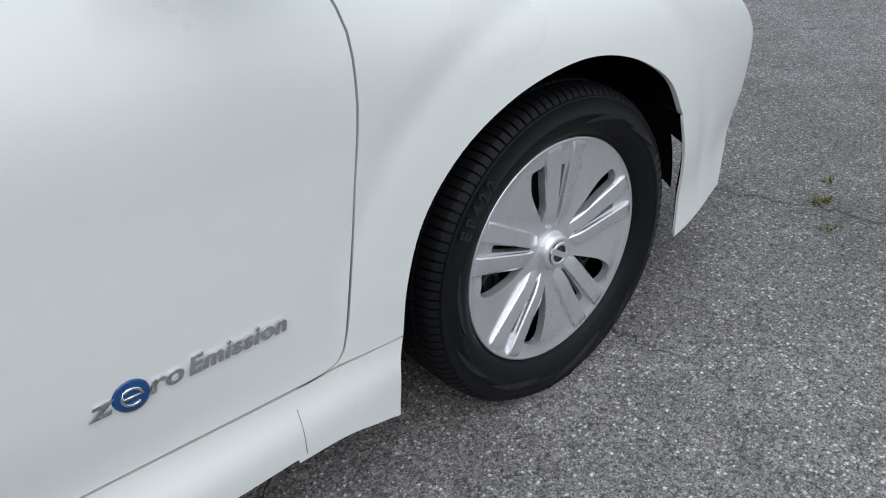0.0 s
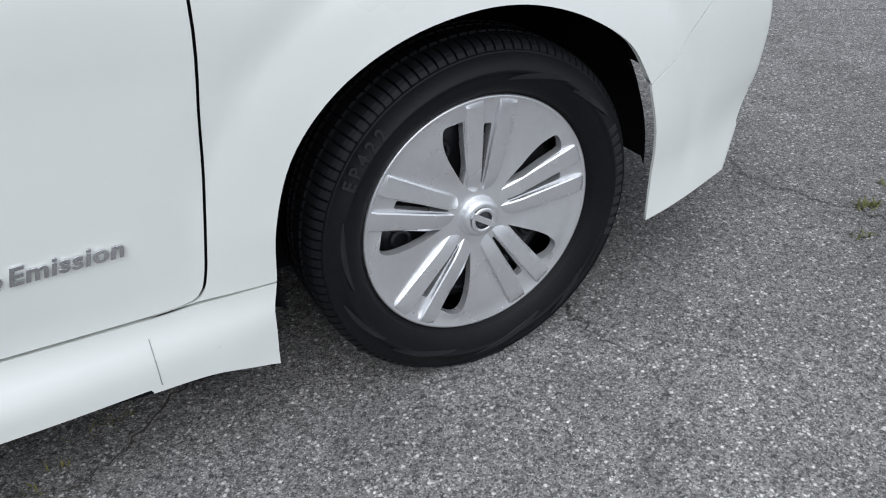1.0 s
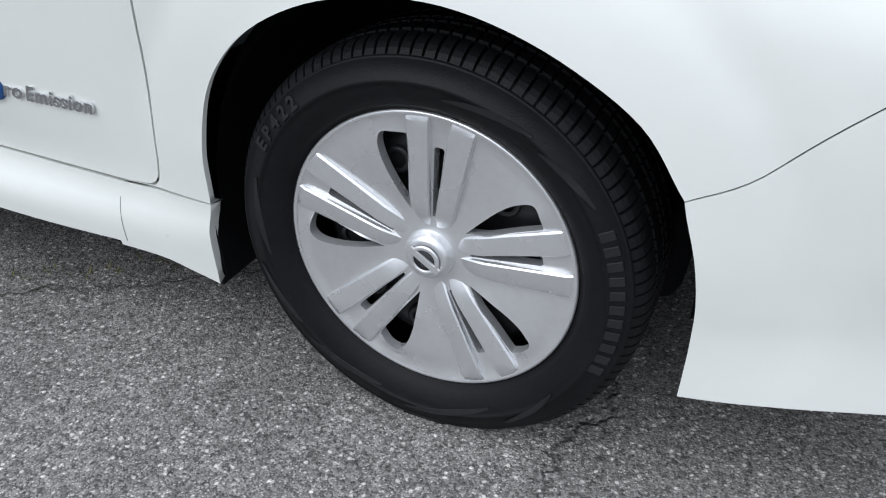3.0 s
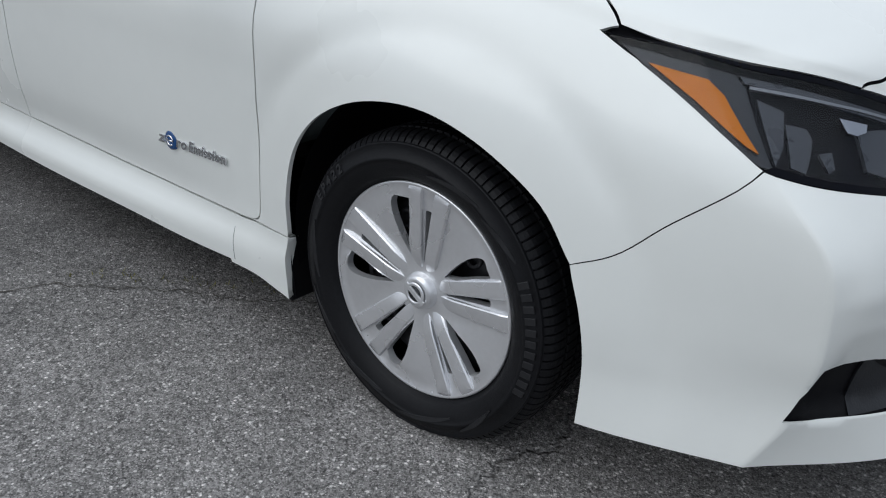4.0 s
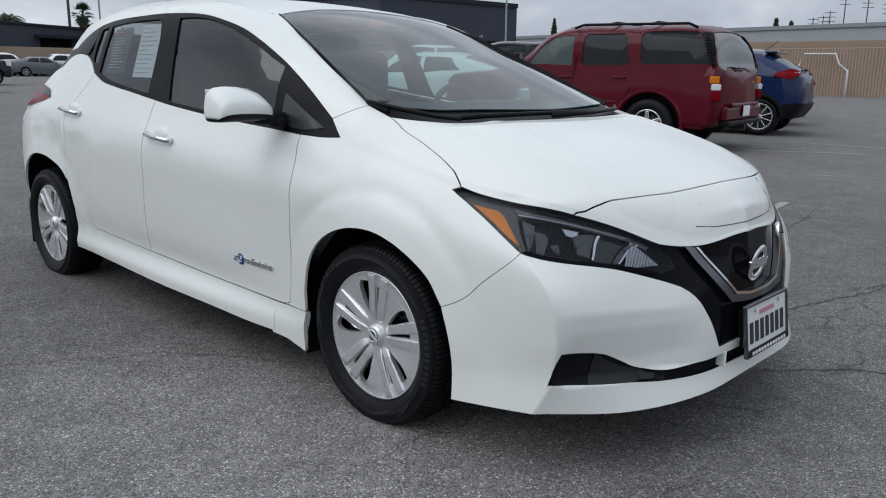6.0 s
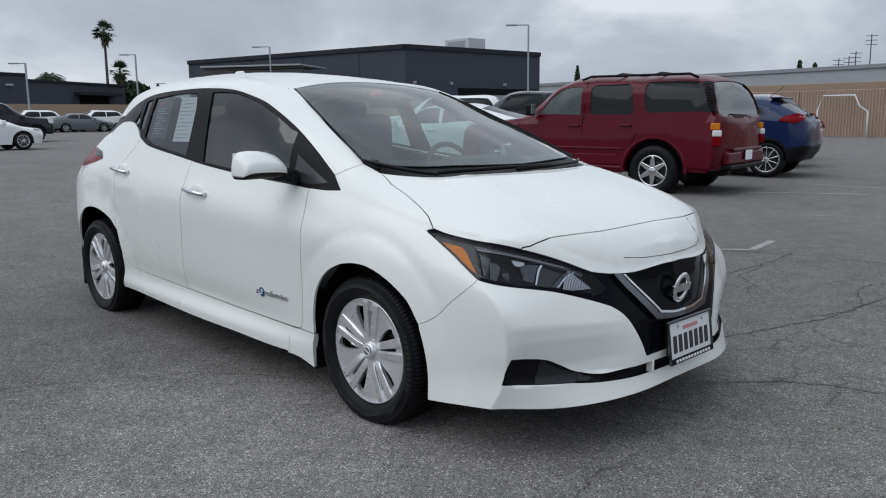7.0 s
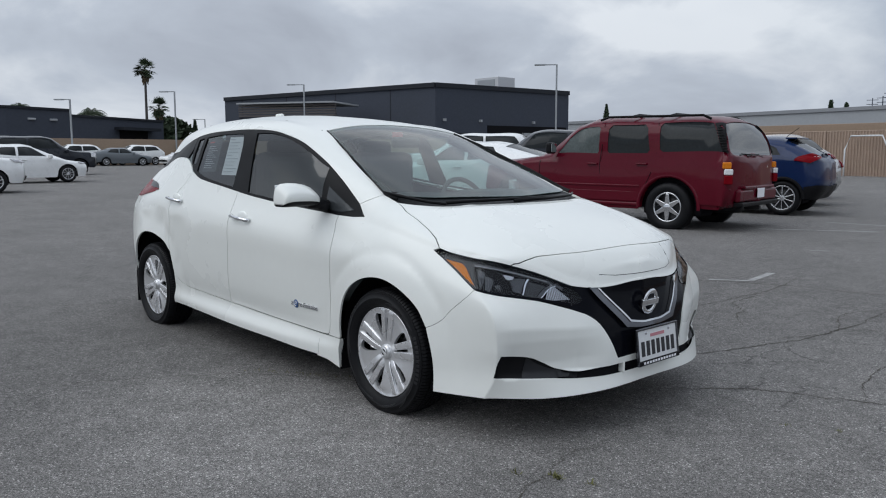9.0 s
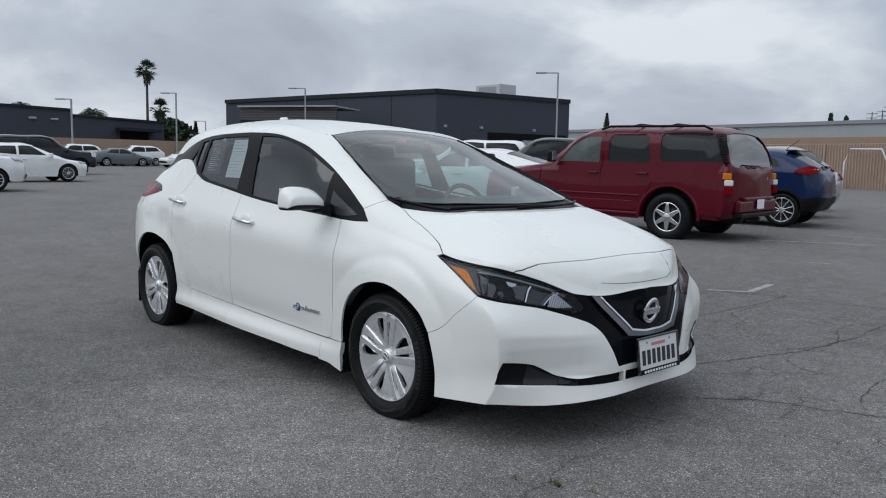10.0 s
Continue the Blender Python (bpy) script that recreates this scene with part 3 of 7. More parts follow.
HL_IN = [(0.589, 0.63, 0.748), (0.667, 0.523, 0.707), (0.742, 0.415, 0.656)]
HL_TIP = [(0.742, 0.415, 0.656), (0.781, 0.385, 0.596), (0.769, 0.453, 0.575)]
NOSE_EDGE = [(0.742, 0.415, 0.656), (0.786, 0.307, 0.641)]
GRILLE_TOP = [(0.786, 0.307, 0.641), (0.815, 0.129, 0.646), (0.829, 0, 0.651)]
WHITE_UP = [(.806, .39, .538), (.827, .35, .51), (.844, .313, .468), (.861, .274, .4), (.869, .243, .334)]
BRIDGE = [[(.869, .243, .334), (0.876, 0.15, 0.337), (0.883, 0, 0.336)], [(0.883, 0, 0.336), (0.886, 0, 0.311)], [(0.886, 0, 0.311), (0.879, 0.13, 0.309), (0.87, 0.245, 0.308)]]
WHITE_LOW = [(.533, .795, .656), (.594, .751, .638), (.67, .641, .617), (.715, .562, .599), (.773, .457, .564), (.806, .39, .538)]
HOOD_LINE = [(-.135, .665, .988), (-.051, .686, .954), (.034, .702, .927), (.105, .716, .903), (.168, .731, .879), (.215, .745, .86), (.25, .757, .844), (.275, .768, .826), (.29, .776, .81)]
HOOD_NOSE = [(0.589, 0.63, 0.748), (0.6, 0.604, 0.756), (0.611, 0.578, 0.765), (0.621, 0.546, 0.774), (0.631, 0.512, 0.782), (0.653, 0.455, 0.785), (0.676, 0.385, 0.788), (0.702, 0.27, 0.79), (0.722, 0, 0.8)]
COWL = [(.145, 0, .983), (.125, .3, .978), (.067, .495, .973), (-.03, .6, .977), (-.135, .665, .988)]
A_EDGE = [(-.236, .669, 1.023), (-.417, .636, 1.112), (-.636, .585, 1.209), (-.796, .548, 1.281), (-.985, .5, 1.358)]
WS_TOP = [(-.985, .5, 1.358), (-1.03, .25, 1.392), (-1.045, 0, 1.404)]
A_WIN = [(-.266, .769, .917), (-.338, .75, .978), (-.527, .72, 1.093), (-.724, .694, 1.195), (-.934, .672, 1.279), (-1.141, .662, 1.333), (-1.334, .658, 1.364), (-1.5, .658, 1.373)]
REAR_WIN_TOP = [(-1.5, .658, 1.373), (-1.92, .653, 1.374), (-2.36, .632, 1.346)]
DOOR_FRONT = [(-.466, .782, .915), (-.43, .84, .825), (-.425, .869, .70), (-.44, .865, .56), (-.456, .855, .44), (-.464, .853, .39), (-.472, .85, .345), (-.482, .848, .316), (-.502, .847, .303), (-.56, .844, .3)]
DOOR_SPLIT = [(-1.486, .806, 1.004), (-1.488, .86, .885), (-1.5, .88, .73), (-1.53, .87, .54), (-1.556, .843, .35), (-1.556, .84, .324)]
BELT_F = [(-1.486, .806, 1.004), (-1.2, .81, .974), (-.973, .81, .955), (-.659, .794, .932), (-.466, .782, .915)]
BELT_R = [(-2.19, .763, 1.115), (-2.05, .787, 1.075), (-1.9, .794, 1.053), (-1.7, .80, 1.03), (-1.486, .806, 1.004)]
SILL_F = [(-1.556, .84, .324), (-.95, .838, .305), (-.56, .844, .3)]
SILL_R = [(-2.325, .86, .43), (-2.265, .85, .378), (-2.17, .842, .352), (-1.95, .841, .34), (-1.556, .84, .324)]
REAR_CUT = [(-2.19, .763, 1.115), (-2.29, .82, .98), (-2.345, .862, .8), (-2.37, .875, .67), (-2.355, .873, .57)]
ARCH_R1 = [(-2.355, .873, .57), (-2.338, .867, .5), (-2.325, .86, .43)]
ARCH_R = [(-2.355, .873, .57), (-2.44, .872, .632), (-2.56, .87, .668), (-2.7, .868, .68), (-2.84, .86, .662), (-2.95, .845, .6), (-3.02, .835, .5), (-3.05, .825, .36), (-3.05, .79, .225)]


def back(seg):
    return seg[::-1]


def side_pair(name, segs, material, label="", parent=None, **kw):
    obs = []
    for side in (-1, 1):
        obs.append(part(name, panel(name, HATCH, segs, side, **kw), material, parent or hatch, label))
    return obs


part("hood", panel("hood", HATCH, [COWL, HOOD_LINE, [(.29, .776, .81), (.36, .764, .793), (0.461, 0.73, 0.777), (0.589, 0.63, 0.748)], HOOD_NOSE, [(0.722, 0, 0.8), (0.57, 0, 0.87), (.25, 0, .968), (.145, 0, .983)]], both=True, gap=0.003), WHITE_PAINT, hatch)
LID_GROOVE = [(0.776, -0.267, 0.695), (0.795, -0.175, 0.685), (0.808, -0.07, 0.682), (0.816, 0, 0.682), (0.8, 0.146, 0.68), (0.784, 0.247, 0.682), (0.766, 0.302, 0.695), (0.745, 0.302, 0.737), (0.704, 0.308, 0.783)]
part("nose_panel", panel("nose_panel", HATCH, [back(HOOD_NOSE), HL_IN, NOSE_EDGE, GRILLE_TOP, [(0.829, 0, 0.651), (0.812, 0, 0.7), (0.805, 0, 0.722)], [(0.805, 0, 0.722), (0.785, 0, 0.745), (0.72, 0, 0.8)]], both=True, gap=0.002), WHITE_PAINT, hatch)
side_pair("fender", [back(B_SEAM), ARCH_TOP, [(-.375, .85, .302), (-.47, .845, .301), (-.56, .844, .3)], back(DOOR_FRONT), [(-.466, .782, .915), (-.36, .775, .912), (-.266, .769, .917)], [(-.266, .769, .917), (-.338, .75, .978)], [(-.338, .75, .978), (-.236, .669, 1.023)], [(-.236, .669, 1.023), (-.135, .665, .988)], HOOD_LINE, [(.29, .776, .81), (.266, .786, .802)], back(HL_OUT)], WHITE_PAINT, step=.016, gap=.0014)
front_doors = side_pair("front_door", [DOOR_FRONT, back(SILL_F), back(DOOR_SPLIT), BELT_F], WHITE_PAINT, gap=0.0027)
rear_doors = side_pair("rear_door", [DOOR_SPLIT, back(SILL_R), back(ARCH_R1), back(REAR_CUT), BELT_R], WHITE_PAINT)
SKIRT_TOP = [(-.375, .85, .302), (-.49, .844, .299), (-.95, .838, .305), (-1.556, .84, .324), (-1.95, .841, .34), (-2.17, .842, .352), (-2.265, .85, .378), (-2.325, .86, .43)]
side_pair("side_skirt", [SKIRT_TOP, [(-2.325, .86, .43), (-2.345, .85, .32), (-2.38, .845, .215)], [(-2.38, .845, .215), (-1.5, .862, .196), (-.9, .862, .188), (-.585, .855, .184)], [(-.585, .855, .184), (-.583, .855, .176)], [(-.583, .855, .176), (-.5, .85, .172), (-.44, .848, .158), (-.39, .846, .146)], back(ARCH_SILL)], WHITE_PAINT, drop=0.03)
side_pair("quarter_panel", [REAR_CUT, ARCH_R, [(-3.05, .79, .225), (-3.4, .6, .25)], [(-3.4, .6, .25), (-3.47, .62, .5), (-3.45, .63, .65), (-3.38, .64, .85), (-3.24, .58, 1.03)], [(-3.24, .58, 1.03), (-3.02, .60, 1.09)], [(-3.02, .60, 1.09), (-2.74, .655, 1.185), (-2.45, .70, 1.205), (-2.36, .70, 1.19)], [(-2.36, .70, 1.19), (-2.275, .735, 1.165), (-2.19, .763, 1.115)]], WHITE_PAINT)
part("roof", panel("roof", HATCH, [A_WIN[1:], REAR_WIN_TOP, [(-2.36, .632, 1.346), (-2.6, .622, 1.292), (-2.8, .59, 1.25), (-2.99, .53, 1.22)], [(-2.99, .53, 1.22), (-2.9, .44, 1.38)], [(-2.9, .44, 1.38), (-2.97, .2, 1.415), (-2.98, 0, 1.425)], [(-2.98, 0, 1.425), (-2.5, 0, 1.475), (-1.8, 0, 1.49), (-1.045, 0, 1.404)], back(WS_TOP), back(A_EDGE), [(-.236, .669, 1.023), (-.338, .75, .978)]], both=True), WHITE_PAINT, hatch)
TAIL_GLASS_LOW = [(-3.06, .50, 1.14), (-3.2, .3, 1.145), (-3.27, 0, 1.15)]
part("tailgate", panel("tailgate", HATCH, [TAIL_GLASS_LOW[::-1], [(-3.06, .50, 1.14), (-2.99, .49, 1.22), (-2.9, .44, 1.38)], [(-2.9, .44, 1.38), (-2.98, .52, 1.22), (-3.02, .60, 1.09), (-3.24, .58, 1.03)], [(-3.24, .58, 1.03), (-3.38, .6, .85), (-3.45, .5, .65)], [(-3.45, .5, .65), (-3.58, 0, .65)], [(-3.58, 0, .65), (-3.35, 0, 1.03), (-3.27, 0, 1.15)]], both=True), GLOSS_BLACK, hatch, "gloss black tailgate")
part("rear_glass", panel("rear_glass", HATCH, [TAIL_GLASS_LOW, [(-3.27, 0, 1.15), (-3.26, 0, 1.22)], [(-3.26, 0, 1.22), (-3.2, 0, 1.25), (-2.98, 0, 1.425)], [(-2.98, 0, 1.425), (-2.97, .2, 1.415), (-2.9, .44, 1.38)], [(-2.9, .44, 1.38), (-2.99, .49, 1.22), (-3.06, .50, 1.14)]], both=True, off=-.004, drop=0.0), SIDE_GLASS, hatch).visible_shadow = False
part("rear_bumper", panel("rear_bumper", HATCH, [[(-3.4, .6, .25), (-3.47, .62, .5), (-3.45, .62, .65)], [(-3.45, .6, .65), (-3.58, 0, .65)], [(-3.58, 0, .65), (-3.6, 0, .5), (-3.52, 0, .26)], [(-3.52, 0, .26), (-3.4, .6, .25)]], both=True), WHITE_PAINT, hatch)
FOG_TOP = [(0.87, 0.245, 0.308), (0.845, 0.344, 0.304), (0.805, 0.438, 0.298), (0.756, 0.524, 0.315), (0.726, 0.58, 0.345), (0.701, 0.645, 0.374), (0.653, 0.759, 0.389)]
FOG_OUT = [(0.653, 0.759, 0.389), (0.644, 0.77, 0.351), (0.624, 0.773, 0.292)]
LIP_TOP = [(0.624, 0.773, 0.292), (0.702, 0.669, 0.288), (0.76, 0.569, 0.283), (0.81, 0.463, 0.273), (0.863, 0.269, 0.267), (0.879, 0, 0.267)]
bumper = part("front_bumper", panel("front_bumper", HATCH, [ARCH_F, B_SEAM, WHITE_LOW, WHITE_UP, *BRIDGE, FOG_TOP, FOG_OUT, LIP_TOP, [(0.879, 0, 0.267), (.885, 0, .214)], [(.885, 0, .214), (.868, .33, .208), (.768, .585, .2), (.64, .757, .2), (.59, .79, .201)], [(.59, .79, .201), (.467, .825, .195), (.335, .852, .188)]], both=True, drop=0.006, gap=0.0006, crease=3.0, step=.022), WHITE_PAINT, hatch)
side_pair("fog_recess", [FOG_TOP[2:], FOG_OUT, LIP_TOP[:4], [(0.81, 0.463, 0.273), (0.805, 0.438, 0.298)]], BLACK_PLASTIC, "black plastic fog lamp recess", off=-0.018, gap=-0.008, drop=0.0)
side_pair("recess_facet", [[(.7, .646, .367), (.744, .547, .316), (.787, .468, .298)], [(.787, .468, .298), (.79, .49, .28)], [(.79, .49, .28), (.745, .59, .289), (.70, .675, .293)], [(.70, .675, .293), (.7, .646, .367)]], FACET_GREY, "slate grey facet in the fog lamp recess", off=-0.013, gap=0.0, drop=.004)
part("lower_intake", panel("lower_intake", HATCH, [FOG_TOP[:3], [(0.805, 0.438, 0.298), (0.81, 0.463, 0.273)], LIP_TOP[3:], [(0.879, 0, 0.267), (0.886, 0, 0.309)], [(0.886, 0, 0.309), (0.87, 0.245, 0.308)]], both=True, off=-0.03, gap=-0.012, drop=0.0), GAP_BLACK, hatch, "dark lower air intake")
grille = part("grille_panel", panel("grille_panel", HATCH, [HL_TIP[:1] + NOSE_EDGE[1:], GRILLE_TOP, [(0.829, 0, 0.651), (0.852, 0, 0.52), (0.88, 0, 0.42), (0.883, 0, 0.336)], [(0.883, 0, 0.336), (0.876, 0.15, 0.337), (.869, .243, .334)], back(WHITE_UP), [(.806, .39, .538), (.773, .457, .566), (.769, .453, .575)], [(0.769, 0.453, 0.575), (0.781, 0.385, 0.596), (0.742, 0.415, 0.656)]], both=True, off=-0.006, gap=-0.002, drop=0.0), GLOSS_BLACK, hatch, "gloss black front grille panel")
V_OUT = [[(.773, .345, .645), (.824, .27, .55), (.8585, .182, .46)], [(.8585, .182, .46), (.868, .08, .449), (.869, 0, .448)]]
V_IN = [[(.866, 0, .466), (.865, .07, .467), (.857, .155, .48)], [(.857, .155, .48), (.828, .232, .557), (.79, .306, .638)]]
V_IN2 = [[(.864, 0, .474), (.863, .068, .475), (.855, .15, .488)], [(.855, .15, .488), (.827, .225, .561), (.794, .297, .638)]]
part("grille_trim", panel("grille_trim", HATCH, V_OUT + [[V_OUT[1][-1], V_IN[0][0]]] + V_IN + [[V_IN[1][-1], V_OUT[0][0]]], both=True, off=0.012, gap=0.0, drop=0.02, step=0.02), DARK_CHROME, grille, "satin chrome V-shaped trim")
part("grille_edge", panel("grille_edge", HATCH, [back(V_IN[1]), back(V_IN[0]), [V_IN[0][0], V_IN2[0][0]]] + V_IN2 + [[V_IN2[1][-1], V_IN[1][-1]]], both=True, off=0.016, gap=0.0, drop=0.02, step=0.02), CHROME, grille, "bright chrome inner edge")

# dark underlay behind every gap
def underlay():
    u, v = np.meshgrid(np.linspace(0, 13, 131), np.linspace(0, 9, 73))
    p = HATCH.at(u, v) - HATCH.normal(np.clip(u, .02, 12.98), v) * 0.02
    keep = np.ones(u.shape, bool)
    for cx, cz, r in ((-.02, .3, .37), (-2.7, .306, .40)):
        keep &= ~(((p[..., 0] - cx) ** 2 + (p[..., 2] - cz) ** 2 < r * r) & (p[..., 1] > .5) & (v < 5.5))
    glassy = ((u > 6.2) & (v > 6.0) & (u < 11.6))
    keep &= ~glassy
    keep &= ~((u < 1.6) & (v > 6.6))
    keep &= ~((u > 10.8) & (v > 7.0))
    verts, faces = [], []
    h, w = u.shape
    for s in (1, -1):
        k = len(verts)
        verts += [tuple(q) for q in (p * [1, s, 1]).reshape(-1, 3)]
        for i in range(h - 1):
            for j in range(w - 1):
                if keep[i, j] and keep[i + 1, j] and keep[i, j + 1] and keep[i + 1, j + 1]:
                    faces.append((k + i * w + j, k + i * w + j + 1, k + (i + 1) * w + j + 1, k + (i + 1) * w + j))
    return mesh_of("inner_body", verts, faces)


part("inner_body", underlay(), GAP_BLACK, hatch, "black inner body behind the panels")
part("underbody", box_bm(3.6, 1.34, .16, (-1.5, 0, .27), .03), GAP_BLACK, hatch, "dark flat underbody")
# boxes added to block light and deepen the shade under the car
part("floor_light_block", box_bm(1.84, 1.56, .10, (-1.36, 0, .225), .02), GAP_BLACK, hatch, "dark box added between the wheels to block light under the car")
part("front_light_block", box_bm(.8, 1.06, .06, (.18, 0, .235), .02), GAP_BLACK, hatch, "dark box added behind the front bumper to block light under it")
# ---- wheels ----
def tyre_mesh(pitches=112, per=4, centre=0.297 - GROUND):
    rows = [(.209, -.066), (.216, -.078), (.221, -.083), (.2225, -.0865), (.225, -.0885), (.236, -.096), (.252, -.1015), (.258, -.1025), (.2585, -.1035), (.264, -.1035), (.2645, -.1025), (.276, -.1005), (.288, -.0945), (.2895, -.0955), (.2925, -.094), (.293, -.091), (.300, -.0855), (.3055, -.079), (.3085, -.072), (.3105, -.062), (.3112, -.050), (.306, -.0488), (.306, -.0422), (.3118, -.041), (.3122, -.014), (.3065, -.013), (.3065, -.006), (.3123, -.005)]
    rows = [(.209 + (r - .209) * .918, y if r < .293 else y * .985) for r, y in rows]
    rows = rows + [(r, -y) for r, y in rows[::-1]]
    n, m = pitches * per, len(rows)
    turns = (0.0, 0.04, 0.20, 0.24)
    verts, faces = [], []
    for i in range(n):
        for r, y in rows:
            a = 2 * math.pi * (i // per + turns[i % per]) / pitches + 0.22 * (abs(y) - .05)
            rr = r
            if r > .2875 and i % per in (1, 2):
                rr -= 0.0075 if abs(y) > .0485 else 0.004
            z, x = rr * math.cos(a), rr * math.sin(a)
            if z < -centre + .0015:
                z = -centre + .0015
                y = y * 1.035
            verts.append((x, y, z))
    tread = []
    for i in range(n):
        for j in range(m - 1):
            a, b = i * m + j, ((i + 1) % n) * m + j
            faces.append((a, a + 1, b + 1, b))
            tread.append(min(rows[j][0], rows[j + 1][0]) > .284)
    me = mesh_of("tyre", verts, faces)
    for p, flat in zip(me.polygons, tread):
        p.use_smooth = not flat
    return me


def polar(r, side, phi):
    """A place on the wheel's face: r along a spoke, side across it, spoke turned phi clockwise from the top."""
    s, c = math.sin(phi), math.cos(phi)
    return (r * s + side * c, r * c - side * s)


COVER_R = .2135


def cover_mesh():
    """A five-fold wheel cover of paired bars, thin slots, broad blades and open wedges."""
    rim = np.array([polar(COVER_R, 0, 2 * math.pi * k / 180) for k in range(180)])
    holes = []
    for k in range(5):
        phi = 2 * math.pi * k / 5
        slot = [(.062, -.0022), (.1, -.0046), (.165, -.0072), (.1685, -.005), (.1685, .005), (.165, .0072), (.1, .0046), (.062, .0022)]
        wedge = [(.062, -.034), (.1, -.037), (.135, -.0418), (.172, -.0468), (.1765, -.054), (.173, -.078), (.163, -.0855), (.143, -.083), (.12, -.073), (.096, -.058), (.076, -.044)]
        for h in (slot, wedge):
            ring = np.array(h + h[:1])
            fine = spline(ring, np.linspace(0, len(h), 4 * len(h) + 1))[:-1] if h is wedge else h
            holes.append(np.array([polar(r, s, phi) for r, s in fine]))

    def depth(p):
        r = np.hypot(p[:, 0], p[:, 1])
        y = -.0755 + .0105 * (1 - (r / COVER_R) ** 2) - .004 * np.clip((r - .2) / .0135, 0, 1)
        turn = np.mod(np.arctan2(p[:, 0], p[:, 1]), 2 * math.pi / 5)
        start = np.arcsin(np.clip(.0455 / np.maximum(r, .05), 0, .9))
        f = np.clip((turn - start) / (radians(50) - start), 0, 1)
        end = np.clip((radians(57) - turn) / radians(6), 0, 1)
        blade = -.009 * f * end * np.clip((r - .06) / .05, 0, 1) * np.clip((.207 - r) / .03, 0, 1)
        return y + blade

    v2, tri = fill([rim] + holes, .011, .011)
    y = depth(v2)
    p = np.stack([v2[:, 0], y, v2[:, 1]], 1)
    fn = np.cross(p[tri[:, 1]] - p[tri[:, 0]], p[tri[:, 2]] - p[tri[:, 0]])
    tri[fn[:, 1] > 0] = tri[fn[:, 1] > 0][:, ::-1]
    edges = set()
    for f in tri:
        for a, b in ((f[0], f[1]), (f[1], f[2]), (f[2], f[0])):
            edges.add((a, b))
    verts, faces = [tuple(q) for q in p], [tuple(f) for f in tri]
    down = {}
    for a, b in [e for e in edges if (e[1], e[0]) not in edges]:
        for i in (a, b):
            if i not in down:
                down[i] = (len(verts), len(verts) + 1)
                verts.append(tuple(p[i]))
                verts.append((p[i][0] * 1.0, p[i][1] + .016, p[i][2] * 1.0))
        faces.append((down[b][0], down[a][0], down[a][1], down[b][1]))
    bm = bmesh.new()
    me = mesh_of("tmp", verts, faces, shade=False)
    bm.from_mesh(me)
    bpy.data.meshes.remove(me)
    bmesh.ops.remove_doubles(bm, verts=bm.verts, dist=1e-5)
    bmesh.ops.recalc_face_normals(bm, faces=bm.faces)
    for f in bm.faces:
        f.smooth = True
    for e in bm.edges:
        e.smooth = len(e.link_faces) == 2 and e.calc_face_angle(0) < radians(22)
    return bm


def bar_mesh(sgn):
    """One bar of a pair on the wheel cover, with bevelled edges and a crowned top."""
    rs = [.044, .052, .066, .085, .105, .125, .145, .165, .185, .2, .2115]
    verts, faces = [], []
    for r in rs:
        wide = .031 + .0205 * (r - .066) / .1475 - .12 * max(.066 - r, 0)
        inner = .0036 + .0110 * max(r - .066, 0) / .1475
        base = -.0735 + .0105 * (1 - (r / COVER_R) ** 2)
        top = -.0822 + .0075 * max(0, (.2 - r) / .15) + (.003 if r > .205 else 0)
        top = base - .001 + (top - base + .001) * min(max((r - .043) / .03, 0), 1)
        row = [(inner, base + .004), (inner + .0002, top + .0022), (inner + .0022, top), ((inner + wide) / 2, top + .0003), (wide - .003, top + .0024), (wide - .0003, top + .005), (wide, base + .004)]
        for s, y in row:
            rr = r
            if r > .205:
                rr = math.sqrt(.2118 ** 2 - s * s)
            verts.append((s * sgn, y, rr))
    m = len(row)
    for i in range(len(rs) - 1):
        for j in range(m - 1):
            a, b = i * m + j, (i + 1) * m + j
            faces.append((a, a + 1, b + 1, b))
    faces.append(tuple(range(m)))
    faces.append(tuple((len(rs) - 1) * m + j for j in range(m)))
    bm = bmesh.new()
    me = mesh_of("tmp", verts, faces, shade=False)
    bm.from_mesh(me)
    bpy.data.meshes.remove(me)
    bmesh.ops.recalc_face_normals(bm, faces=bm.faces)
    for f in bm.faces:
        f.smooth = True
    for e in bm.edges:
        e.smooth = len(e.link_faces) == 2 and e.calc_face_angle(0) < radians(20)
    return bm


def ring_bar_badge(r, tube_r, bar_w, bar_h, thick, lean=0.0):
    """A plain ring with a bar across it, facing -y."""
    v, f = lathe([(r + tube_r * math.cos(t), -thick + tube_r * 0.6 * math.sin(t)) for t in (2 * math.pi * k / 8 for k in range(9))], 40)
    me = mesh_of("tmp", v, f)
    ring = bmesh.new()
    ring.from_mesh(me)
    bpy.data.meshes.remove(me)
    bmesh.ops.recalc_face_normals(ring, faces=ring.faces)
    bar = box_bm(bar_w, thick, bar_h, (0, -thick, 0), min(bar_h, thick) * 0.25)
    bmesh.ops.rotate(bar, verts=bar.verts, cent=(0, 0, 0), matrix=Matrix.Rotation(lean, 3, "Y"))
    return join_bm(ring, bar)


